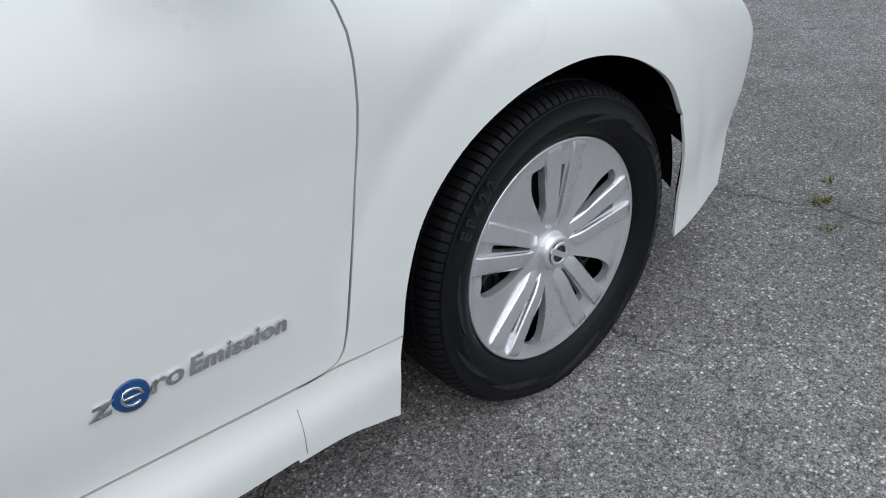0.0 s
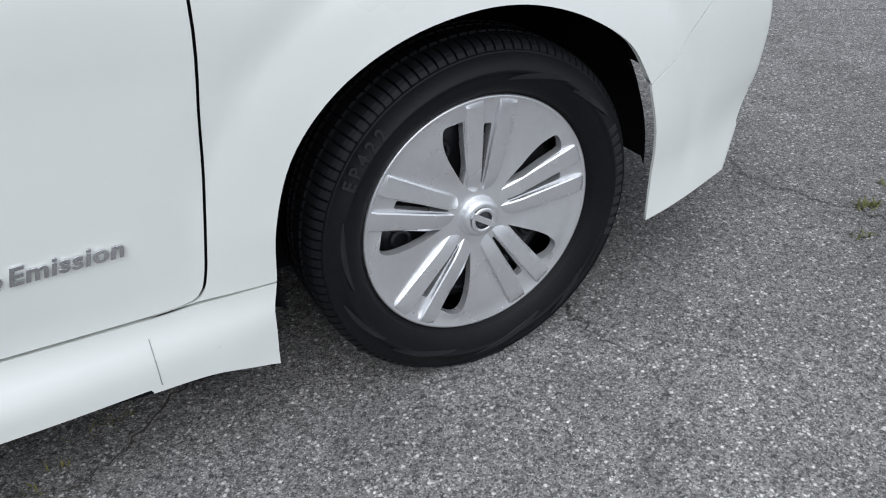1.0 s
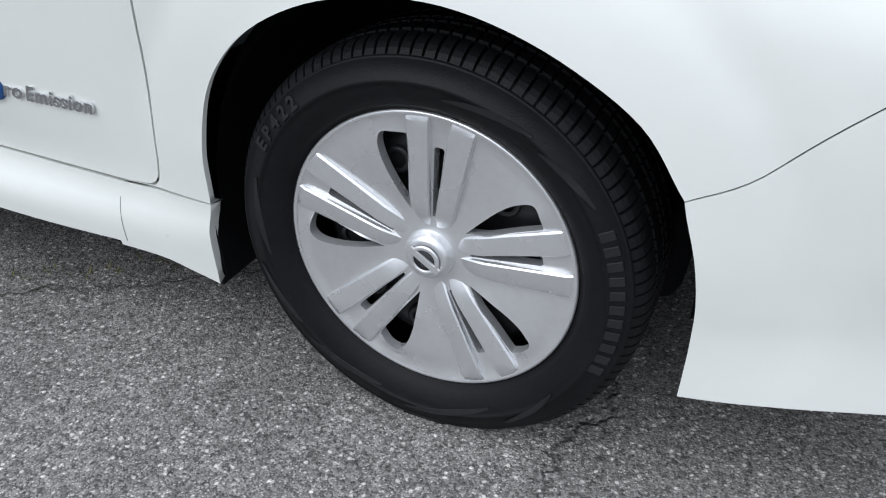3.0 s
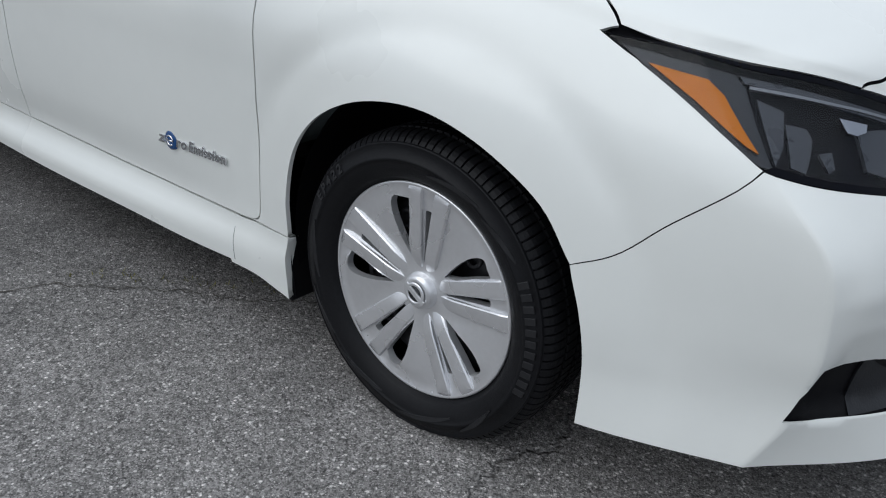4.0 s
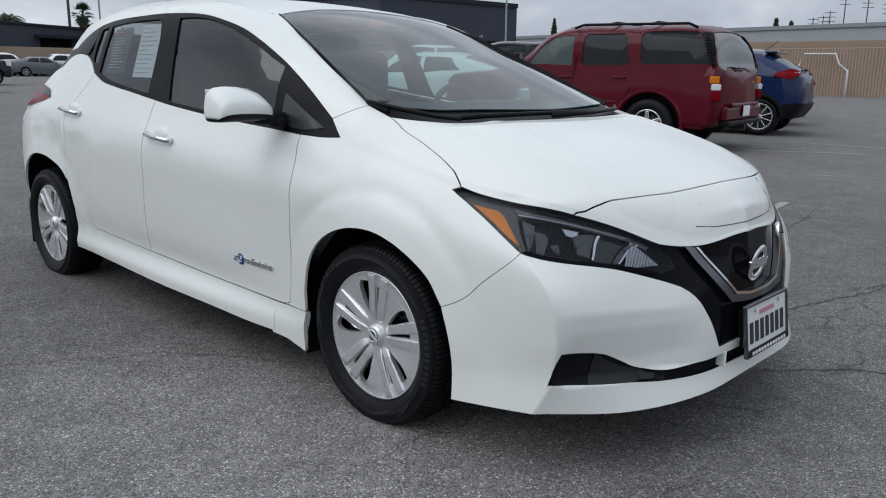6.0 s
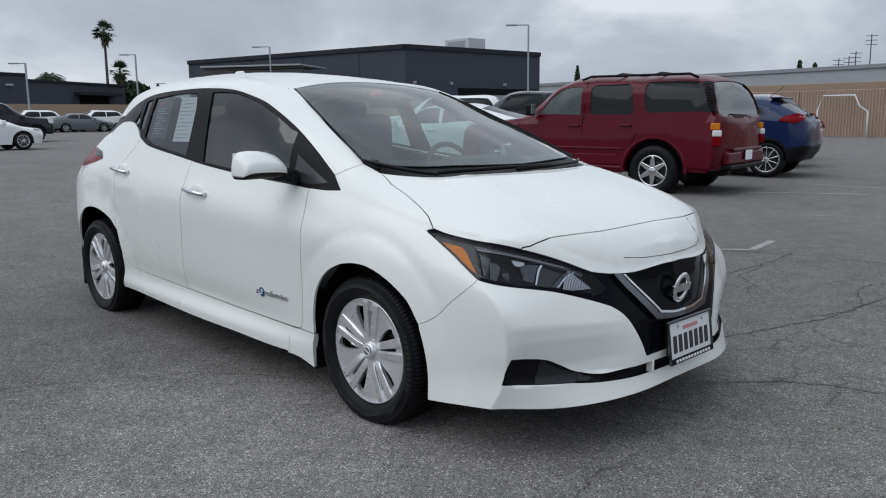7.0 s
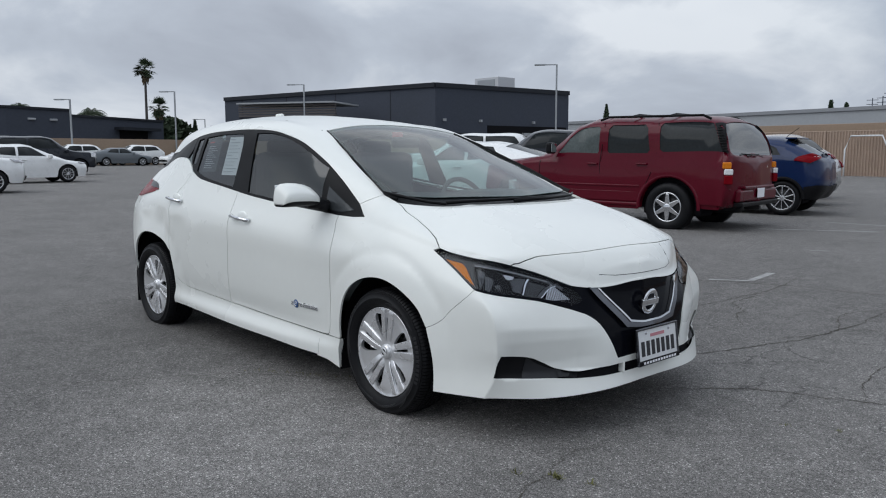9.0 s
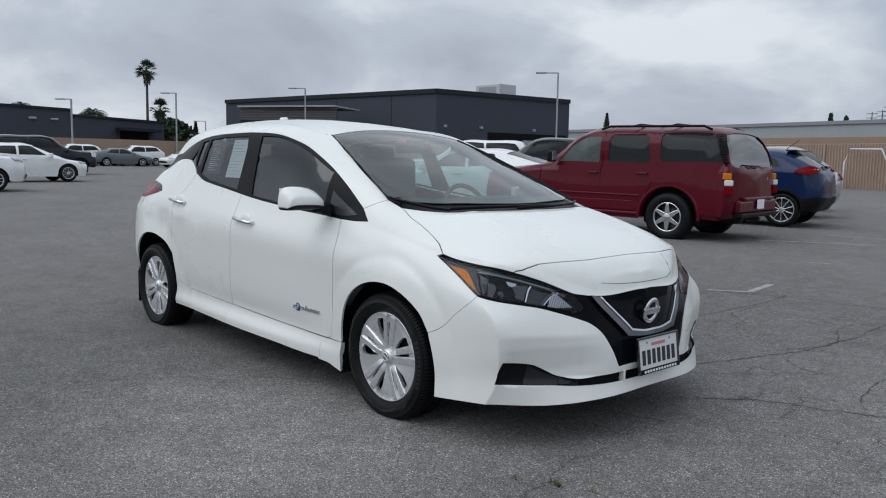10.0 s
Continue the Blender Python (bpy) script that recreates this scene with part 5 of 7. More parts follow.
for side in (-1, 1):
    mir = part("door_mirror", mirror_cap(side, .25, 1.0), WHITE_PAINT, hatch, "white door mirror with black base")
    base = mirror_cap(side, 0.0, .27, .985)
    part("mirror_base", base, BLACK_PLASTIC, mir, "black lower mirror housing")
    mir.matrix_local = pose(-.588, -.958, 1.018, 0, 0, 8) if side < 0 else pose(-.74, .885, .995, 0, 0, 68)
    part("mirror_stalk", join_bm(tube([(.02, side * -.07, -.035), (.03, side * -.12, -.045), (.045, side * -.165, -.06)], .033, 10), tube([(.03, side * -.12, -.05), (.06, side * -.16, -.07)], .028, 10)), BLACK_PLASTIC, mir, "black mirror stalk")
    part("mirror_glass", box_bm(.004, .19, .105, (-.047, 0, .0), .001), CHROME, mir, "mirror glass")
    for door, x0, z0 in ((front_doors, -1.343, .858), (rear_doors, -2.285, .929)):
        holder = door[0 if side < 0 else 1]
        w = abs(on_shell(x0, .87, z0).y)
        cup = bmesh.new()
        bmesh.ops.create_uvsphere(cup, u_segments=24, v_segments=12, radius=1)
        bmesh.ops.scale(cup, vec=(.062, .012, .034), verts=cup.verts)
        bmesh.ops.translate(cup, vec=(x0 + .0, side * (w - .0085), z0 + .004), verts=cup.verts)
        for f in cup.faces:
            f.smooth = True
        grip = [(x0 - .105, side * (w + .006), z0 + .006), (x0 - .092, side * (w + .022), z0 + .006), (x0, side * (w + .029), z0 - .001), (x0 + .092, side * (w + .022), z0 - .009), (x0 + .105, side * (w + .004), z0 - .01)]
        g = tube(grip, .0115, 10)
        part("door_handle", g, CHROME, holder, "chrome bar door handle")
        part("handle_cup", cup, WHITE_PAINT, holder)

# raised lettering on the front doors
for side in (-1, 1):
    holder = front_doors[0 if side < 0 else 1]
    w = abs(on_shell(-.68, .857, .42).y)
    lean = 90
    for text, x0, wd in (("z", -.826, .032), ("ro", -.756, .046), ("Emission", -.706, .141)):
        me = letters("emblem_letters", text, .036 if text != "Emission" else .0345, .0016, Matrix.Identity(4), 0.25, 1.08)
        span = max(v.co.x for v in me.vertices)
        me.transform(Matrix.Diagonal((wd / span, 1, 1, 1)))
        if side < 0:
            me.transform(pose(x0, -w - .003, .4165, 90, 0, 0) @ pose(0, 0, 0, 0, 0, 0))
        else:
            me.transform(pose(-1.36 - x0 - .0, w + .003, .4165, 90, 0, 180))
        part("emblem_letters", me, CHROME, holder, "raised chrome lettering")
    disc, df = lathe([(.0, -.006), (.019, -.0055), (.0225, -.004), (.024, .002)], 36)
    me = mesh_of("emblem_disc", disc, df)
    me.transform(pose(-.776 if side < 0 else -.584, side * w, .4265, 0, 0, 0 if side < 0 else 180))
    part("emblem_disc", me, BLUE, holder, "round blue enamel emblem")
    arc = tube([(.0125 * math.cos(radians(t)) * 1.0, -.0062, .0115 * math.sin(radians(t))) for t in range(0, 313, 26)] , .0021, 6)
    arc = join_bm(arc, tube([(-.0105, -.0062, 0), (.0125, -.0062, 0)], .0019, 6))
    bmesh.ops.transform(arc, matrix=pose(-.776 if side < 0 else -.584, side * w, .4265, 0, 0, 0 if side < 0 else 180), verts=arc.verts)
    part("emblem_ring", arc, CHROME, holder, "chrome curl on the emblem")

bd = ring_bar_badge(.050, .0115, .136, .030, .013)
bmesh.ops.transform(bd, matrix=pose(.850, 0, .556, 0, 0, 90) @ pose(0, 0, 0, 10, 0, 0) @ Matrix.Diagonal((.93, 1, 1.0, 1)), verts=bd.verts)
part("front_badge", bd, CHROME, grille, "chrome ring and bar badge")
plate = part("licence_plate", box_bm(.006, .304, .152, (0, 0, 0), .002), PALE_PLATE, hatch, "white licence plate in a black-and-chrome frame")
plate.matrix_local = pose(.908, 0, .368, 0, -7, 0)
frame_bits = [box_bm(.014, .322, .010, (.002, 0, .078), .003), box_bm(.014, .322, .022, (.002, 0, -.072), .003), box_bm(.014, .009, .165, (.002, .157, 0), .003), box_bm(.014, .009, .165, (.002, -.157, 0), .003)]
part("plate_frame", join_bm(*frame_bits[:1], *frame_bits[2:]), DARK_CHROME, plate, "chrome plate frame")
part("plate_frame", frame_bits[1], TRIM_BLACK, plate, "black lower frame bar")
for k in range(7):
    part("plate_character", box_bm(.003, .025, .066, (.0035, -.117 + .039 * k, -.010), .001), INK, plate, "dark plate character as a plain bar")
part("plate_heading", box_bm(.003, .11, .014, (.0035, 0, .045), .001), plain("red_ink", (.5, .22, .25), .7), plate, "faint red heading bar")
part("plate_marks", join_bm(*[box_bm(.003, .014, .010, (.009, -.12 + .022 * k, -.072), .0005) for k in range(12)]), PAPER, plate, "pale dealer lettering as plain bars")
for s in (-1, 1):
    part("plate_bolt", box_bm(.004, .012, .012, (.005, s * .09, .058), .003), CHROME, plate)
part("plate_mount", box_bm(.045, .24, .12, (.882, 0, .365), .01), BLACK_PLASTIC, hatch, "black plate bracket")
for s in (-1, 1):
    part("intake_strut", box_bm(.03, .012, .05, (.862, s * .205, .288), .004), WHITE_PAINT, bumper)

# ---- cabin ----
def seat(x, y, rear=False):
    s = part("seat", join_bm(box_bm(.5, .5, .16, (x, y, .62), .05, 3), box_bm(.16, .5, .62, (x - .3, y, .93), .06, 3)), SEAT_CLOTH, hatch, "dark cloth seat")
    h = box_bm(.09, .26, .17, (x - .38, y, 1.235), .035, 3)
    part("headrest", h, SEAT_CLOTH, s)
    for d in (-.06, .06):
        part("headrest_post", tube([(x - .36, y + d, 1.12), (x - .375, y + d, 1.2)], .006, 6), CHROME, s)


for sy in (-.36, .36):
    seat(-1.29, sy)
    seat(-2.2, sy)
part("dashboard", join_bm(box_bm(.48, 1.34, .2, (-.42, 0, .86), .07, 3), box_bm(.3, .42, .09, (-.5, .36, .965), .04, 3)), DASH, hatch, "black dashboard")
sw = mesh_of("steering_wheel", *lathe([(.18 + .015 * math.cos(t), .015 * math.sin(t)) for t in (2 * math.pi * k / 10 for k in range(11))], 40))
sw.transform(pose(-.74, .36, .90, 0, 0, 90) @ pose(0, 0, 0, -22, 0, 0))
swo = part("steering_wheel", sw, DASH, hatch, "black steering wheel")
hubb = box_bm(.05, .14, .1, (-.73, .36, .90), .03)
part("wheel_hub", join_bm(hubb, box_bm(.03, .34, .03, (-.735, .36, .90), .01), box_bm(.03, .04, .2, (-.73, .36, .815), .01)), DASH, swo)
part("cabin_floor", box_bm(1.75, 1.4, .06, (-1.38, 0, .42), .02), DASH, hatch, "dark cabin floor")
part("rear_wall", box_bm(.08, 1.2, .45, (-2.62, 0, .72), .04), SEAT_CLOTH, hatch, "dark rear bulkhead")
part("headliner", box_bm(1.3, .86, .02, (-1.98, 0, 1.395), .008), plain("grey_headliner", (.35, .35, .34), .9, var=.05), hatch, "grey headliner")
part("rear_view_mirror", box_bm(.03, .22, .065, (-.88, 0, 1.295), .02), DASH, hatch)
for s in (-1, 1):
    part("door_trim", box_bm(1.6, .05, .42, (-1.25, s * .76, .72), .02), DASH, hatch, "dark inner door trim")
for side in (-1, 1):
    part("pillar_trim", tube([on_shell(x, w, z, -.045, side) for x, w, z in ((-.2, .665, 1.01), (-.417, .636, 1.112), (-.636, .585, 1.209), (-.796, .548, 1.281), (-1.0, .49, 1.36))], .032, 8), DASH, hatch, "dark inner pillar trim")
part("red_tag", box_bm(.004, .075, .055, (-.885, -.06, 1.328), .001), plain("red_tag", (.65, .05, .07), .5, var=.05), hatch, "red sticker behind the windshield")
part("paper_tag", box_bm(.004, .055, .065, (-1.56, .52, 1.06), .001), PAPER, hatch, "small white paper tag hung by the seat")

# price sheets behind the rear door glass
def sheet(name, x0, x1, z0, z1, lean, material, label):
    """A sheet in the plane of the rear door glass."""
    a, b = on_shell(x0, .77, z0, -.012), on_shell(x1, .77, z0, -.012)
    c, d = on_shell(x1 + lean, .67, z1, -.012), on_shell(x0 + lean, .67, z1, -.012)
    bm = bmesh.new()
    vs = [bm.verts.new(p) for p in (a, b, c, d)]
    bm.faces.new(vs)
    r = bmesh.ops.extrude_face_region(bm, geom=bm.faces[:])
    bmesh.ops.translate(bm, vec=(0, .0008, 0), verts=[v for v in r["geom"] if isinstance(v, bmesh.types.BMVert)])
    return part(name, bm, material, hatch, label), (a, b, c, d)


ps, q = sheet("price_sheet", -1.785, -1.595, 1.10, 1.335, -.045, PAPER, "white paper price sheet with printed lines")
lines = []
for k in range(11):
    f = .06 + .085 * k
    a, b = q[3].lerp(q[0], f), q[2].lerp(q[1], f)
    wide = .35 if k in (0, 5) else .82 - .12 * (k % 3)
    p0, p1 = a.lerp(b, .08), a.lerp(b, .08 + wide)
    lines.append(tube([p0 + Vector((0, -.002, 0)), p1 + Vector((0, -.002, 0))], .0013, 4))
part("printed_lines", join_bm(*lines), plain("grey_ink", (.50, .51, .55), .8), ps, "grey printed lines")
ps2, q = sheet("window_poster", -2.08, -1.88, 1.12, 1.325, -.05, plain("dark_poster", (.035, .04, .045), .6, var=.1), "dark window poster with pale printed lines")
lines = []
for k in range(11):
    f = .22 + .066 * k
    a, b = q[3].lerp(q[0], f), q[2].lerp(q[1], f)
    lines.append(tube([a.lerp(b, .1) + Vector((0, -.002, 0)), a.lerp(b, .55 + .12 * ((k * 7) % 3)) + Vector((0, -.002, 0))], .0016, 4))
part("printed_lines", join_bm(*lines), PAPER, ps2, "pale printed lines")
part("poster_mark", tube([q[3].lerp(q[2], .1) + Vector((0, -.002, -.02)), q[3].lerp(q[2], .45) + Vector((0, -.002, -.02))], .009, 6), plain("red_print", (.5, .06, .06), .6), ps2, "red heading mark")
# ---- the other parked cars ----
def tinted(name, color):
    return plain(name, color, 0.09, var=0.25, scale=2.0, spec=0.2)


CAR_GLASS = tinted("tinted_car_glass", (0.018, 0.021, 0.023))
PALE_GLASS = tinted("pale_car_glass", (0.085, 0.10, 0.10))
REAR_GLASS = plain("reflecting_rear_glass", (0.03, 0.034, 0.036), 0.08, var=0.25, scale=3.0, ior=2.1)
ALLOY = plain("machined_alloy", (0.62, 0.63, 0.65), 0.25, metal=0.8, var=0.05)
CUT = ("side_window", "windshield", "rear_glass")


def car_shell(L, W, H, hood0, hood1, cowl, roof0, roof1, tail, belt0, belt1, tail_z, low=.24, rail_w=.76, nose_w=.78, tail_w=.85):
    """Feature lines of a simple car that faces +x with its nose at x = 0; widths are half widths."""
    xs = (-.85, cowl, roof0, (roof0 + roof1) / 2, roof1)
    bz = [belt0 + (belt1 - belt0) * (cowl - x) / (cowl - roof1) for x in xs]
    e = -L
    sill = [(-.10, 0, low), (-.22, W * nose_w, low)] + [(x, W * .95, low - .02) for x in xs] + [(e + .25, W * (tail_w + .01), low + .05), (e + .12, 0, low + .06)]
    side = [(0, 0, .5), (-.13, W * (nose_w + .05), .52)] + [(x, W * .985, .55) for x in xs] + [(e + .12, W * (tail_w + .05), .55), (e, 0, .55)]
    shoulder = [(-.01, 0, hood0 - .1), (-.16, W * (nose_w + .02), hood0 - .08), (-.85, W * .985, hood1 - .14)] + [(x, W, z - .14) for x, z in zip(xs[1:], bz[1:])] + [(e + .14, W * (tail_w + .05), tail_z - .12), (e + .03, 0, tail_z - .12)]
    belt = [(-.06, 0, hood0), (-.25, W * (nose_w - .05), hood0 + .02), (-.85, W * .9, hood1 - .05)] + [(x, W * .945, z) for x, z in zip(xs[1:], bz[1:])] + [(tail, W * tail_w, tail_z), (tail - .03, 0, tail_z)]
    rz = H - .10
    rail = [(-.1, 0, hood0 + .02), (-.3, W * .6, hood0 + .05), (-.85, W * .62, hood1 - .01), (cowl + .05, W * .66, belt0 + .04), (roof0 - .08, W * rail_w, rz - .03), ((roof0 + roof1) / 2, W * rail_w, rz), (roof1, W * rail_w * .97, rz - .05), (tail + .02, W * (tail_w - .1), tail_z + .05), (tail, 0, tail_z + .05)]
    spine = [(-.13, 0, hood0 + .03), (-.32, 0, hood0 + .07), (-.85, 0, hood1 + .03), (cowl + .12, 0, belt0 + .06), (roof0, 0, H - .03), ((roof0 + roof1) / 2, 0, H), (roof1 - .02, 0, H - .04), (tail + .03, 0, tail_z + .06), (tail + .02, 0, tail_z + .055)]
    return Shell([sill, side, shoulder, belt, rail, spine])


def side_at(sh, x, z):
    """The half width of a shell's side at (x, z)."""
    g = sh.gp.reshape(-1, 3)
    k = int(((g[:, 0] - x) ** 2 + (g[:, 2] - z) ** 2 - g[:, 1] * 1e-4).argmin())
    return float(g[k, 1])


def on_side(sh, pts):
    return [(x, side_at(sh, x, z), z) for x, z in pts]


def car_wheel(r, width, spokes, rim_r, metal):
    prof = [(rim_r, -width * .42), (rim_r + .02, -width * .5), ((r + rim_r) / 2, -width * .53), (r - .03, -width * .47), (r - .006, -width * .36), (r, -width * .2), (r, width * .2), (r - .006, width * .36), (r - .05, width * .5), (rim_r, width * .45)]
    v, f = lathe(prof, 48)
    tyre = mesh_of("tyre", v, f)
    tyre.materials.append(RUBBER)
    bm = bmesh.new()
    v, f = lathe([(rim_r + .004, -width * .44), (rim_r - .012, -width * .47), (rim_r - .02, -width * .4), (rim_r - .03, -width * .1)], 48)
    me = mesh_of("tmp", v, f)
    bm.from_mesh(me)
    bpy.data.meshes.remove(me)
    pieces, loose = [bm], []
    for k in range(spokes):
        a = 2 * math.pi * k / spokes
        b = box_bm(rim_r * .27 if spokes < 8 else rim_r * .1, .03, rim_r * .86, (0, -width * .42, rim_r * .5), .008)
        for vv in b.verts:
            if spokes < 8:
                vv.co.x *= 1.55 if vv.co.z < rim_r * .4 else .8
            elif vv.co.z < rim_r * .4:
                vv.co.x *= .7
        bmesh.ops.rotate(b, verts=b.verts, cent=(0, 0, 0), matrix=Matrix.Rotation(a, 3, "Y"))
        if spokes < 8:
            loose.append(("spoke", to_mesh("spoke", b, metal)))
        else:
            pieces.append(b)
    big = 1.5 if spokes < 8 else 1.0
    v, f = lathe([(0, -width * .5), (rim_r * .14 * big, -width * .49), (rim_r * .2 * big, -width * .46), (rim_r * .24 * big, -width * .35)], 24)
    hub = bmesh.new()
    me = mesh_of("tmp", v, f)
    hub.from_mesh(me)
    bpy.data.meshes.remove(me)
    if spokes < 8:
        loose.append(("hub_cap", to_mesh("hub_cap", hub, metal)))
    else:
        pieces.append(hub)
    rim = to_mesh("wheel", join_bm(*pieces), metal)
    v, f = lathe([(0, -width * .18), (rim_r * .9, -width * .2), (rim_r * .99, width * .4)], 32)
    disc = mesh_of("brake_disc", v, f)
    disc.materials.append(STEEL_BLACK)
    return rim, tyre, disc, loose


def car(name, label, paint, sh, L, W, axle_f, axle_r, wheel, wheel_r, panes, m, glass_mat=None, arch=1.13, seams=(), handles=(), group="", trim=None, step=.09):
    """A parked car from its shell: body, glass, wheels, seams, handles."""
    top = thing(name, label, "car", m, group)
    low = sh.c[0]
    pts = []

    def arc(cx):
        r = wheel_r * arch
        return [(cx + r * math.cos(t), W * .98, wheel_r + r * math.sin(t)) for t in (math.pi * k / 10 for k in range(11))]

    f, r = arc(axle_f), arc(axle_r)
    z0 = float(low[3][2])
    segs = [[tuple(low[0]), tuple(low[1]), (axle_f + wheel_r * arch + .03, W * .94, z0 + .02)], [(axle_f + wheel_r * arch + .03, W * .94, z0 + .02), f[0]], f, [f[-1], (axle_f - wheel_r * arch - .03, W * .95, z0)], [(axle_f - wheel_r * arch - .03, W * .95, z0), (axle_r + wheel_r * arch + .03, W * .95, z0)], [(axle_r + wheel_r * arch + .03, W * .95, z0), r[0]], r, [r[-1], tuple(low[-2])], [tuple(low[-2]), tuple(low[-1])]]
    last = [tuple(q) for q in sh.c[:, -1]]
    first = [tuple(q) for q in sh.c[:, 0]]
    spine = [tuple(q) for q in sh.c[-1]]
    outline_uv = [trace(sh, [s]) for s in segs]
    nv, nu = sh.nv - 1, sh.nu - 1
    up = np.stack([np.full(30, nu), np.linspace(0, nv, 30)], 1)[:-1]
    along = np.stack([np.linspace(nu, 0, 90), np.full(90, nv)], 1)[:-1]
    down = np.stack([np.zeros(30), np.linspace(nv, 0, 30)], 1)[:-1]
    loop = np.vstack(outline_uv + [up, along, down])
    cuts = [trace(sh, [[a, b] for a, b in zip(poly, poly[1:] + poly[:1])], .03) for kind, poly, mt in panes if kind in CUT]
    me = panel_from(name, sh, [loop] + cuts, both=True, gap=0.0, drop=.05, step=step)
    body = part("body", me, paint, top)
    gm = glass_mat or CAR_GLASS
    for kind, poly, mt in panes:
        seg = [[a, b] for a, b in zip(poly, poly[1:] + poly[:1])]
        if kind in ("windshield", "rear_glass", "grille", "rear_panel"):
            part(kind, panel(kind, sh, seg, both=True, off=-.008 if kind in CUT else .02, gap=-.006 if kind in CUT else 0, drop=.03, step=.055), mt or gm, top)
        else:
            for side in (-1, 1):
                part(kind, panel(kind, sh, seg, side, off=-.008 if kind in CUT else .018, gap=-.006 if kind in CUT else 0, drop=.03, step=.055), mt or gm, top)
    for ax in (axle_f, axle_r):
        for s in (-1, 1):
            w = part("wheel", wheel[0], None, top)
            w.matrix_local = pose(ax, s * (W - .115), wheel_r, 0, 0, 0 if s < 0 else 180)
            part("tyre", wheel[1], None, w)
            part("brake_disc", wheel[2], None, w, "dark brake disc")
            for nm, me in wheel[3]:
                part(nm, me, None, w)
            part("wheel_housing", box_bm(wheel_r * 2.02 * arch, .5, wheel_r * (arch + .35), (ax, s * (W - .42), wheel_r * (.825 + arch / 2)), .05), GAP_BLACK, top)
    part("underbody", box_bm(L - .9, W * 1.5, .2, (-L / 2, 0, low[3][2] + .12), .04), GAP_BLACK, top)
    for line in seams:
        for s in (-1, 1):
            path = [Vector((x, s * (side_at(sh, x, z) + .001), z)) for x, z in line]
            part("door_seam", tube(path, .005, 5), GAP_BLACK, top)
    for x, z in handles:
        for s in (-1, 1):
            part("door_handle", box_bm(.2, .04, .03, (x, s * (side_at(sh, x, z) + .012), z), .01), trim or BLACK_PLASTIC, top)
    return top


def panel_from(name, shell, loops, both, gap, drop, step):
    """As panel(), with outlines that are given in (u, v)."""
    return panel(name, shell, None, both=both, gap=gap, drop=drop, step=step, loops=loops)


def mirror_for(top, sh, x, z, paint, W):
    for s in (-1, 1):
        part("door_mirror", box_bm(.13, .22, .17, (x, s * (W + .09), z), .045, 3), paint, top)


def half_ring(name, prof, n=28):
    """An arch over a wheel: a profile of (radius, along y) swept over the top half."""
    verts, faces = [], []
    m = len(prof)
    for i in range(n + 1):
        a = radians(-92 + 184 * i / n)
        verts += [(r * math.sin(a), y, r * math.cos(a)) for r, y in prof]
    for i in range(n):
        for j in range(m - 1):
            a, b = i * m + j, (i + 1) * m + j
            faces.append((a, b, b + 1, a + 1))
    return mesh_of(name, verts, faces)


# ---- maroon truck-based utility wagon ----
MAROON = plain("maroon_paint", (0.092, 0.003, 0.0125), 0.3, coat=0.38, spec=0.08, var=0.06, scale=1.2)
SUV = car_shell(5.01, .99, 1.86, 1.05, 1.16, -1.42, -2.14, -4.58, -4.885, 1.19, 1.22, 1.215, low=.36, rail_w=.83, nose_w=.88, tail_w=.90)
suv_m = pose(-8.187, 8.654, floor_z(-4.4) - .004, 0, -.6, 187)
SUVW = car_wheel(.395, .26, 6, .236, CHROME)
pane = lambda pts: on_side(SUV, pts)
suv = car("utility_wagon", "maroon four-door utility wagon with tinted glass and roof rack", MAROON, SUV, 5.2, .99, -.95, -3.9, SUVW, .395, [
    ("side_window", pane([(-1.755, 1.25), (-1.99, 1.507), (-2.178, 1.643), (-2.259, 1.681), (-2.565, 1.701), (-2.606, 1.672), (-2.592, 1.284), (-2.561, 1.25)]), PALE_GLASS),
    ("side_window", pane([(-2.79, 1.255), (-2.758, 1.293), (-2.768, 1.652), (-2.826, 1.722), (-3.41, 1.73), (-3.478, 1.662), (-3.532, 1.308), (-3.491, 1.259)]), None),
    ("side_window", pane([(-3.77, 1.279), (-3.708, 1.323), (-3.69, 1.691), (-3.734, 1.749), (-4.526, 1.74), (-4.747, 1.284)]), None),
    ("pillar_vent", pane([(-4.549, 1.725), (-4.76, 1.284), (-4.85, 1.264), (-4.661, 1.725)]), BLACK_PLASTIC),
    ("windshield", [(-1.405, .0, 1.264), (-1.504, .60, 1.274), (-2.025, .66, 1.73), (-2.061, 0, 1.778)], None),
    ("rear_glass", [(-4.895, 0, 1.245), (-4.845, .86, 1.255), (-4.66, .78, 1.70), (-4.68, 0, 1.75), (-4.86, 0, 1.273)], REAR_GLASS),
    ("rear_panel", [(-5.0, 0, .47), (-4.85, .88, .47), (-4.41, .965, .47), (-4.41, .98, .71), (-4.82, .93, .71), (-5.0, 0, .715)], MAROON),
], suv_m, seams=([(-1.423, 0.682), (-1.413, 0.973), (-1.432, 1.129)], [(-2.655, 0.411), (-2.646, 1.07), (-2.669, 1.749)], [(-3.41, 0.45), (-3.483, 0.702), (-3.591, 0.935), (-3.655, 1.206), (-3.635, 1.749)]), handles=((-2.511, 1.075), (-3.429, 1.085)), trim=MAROON, arch=1.27)
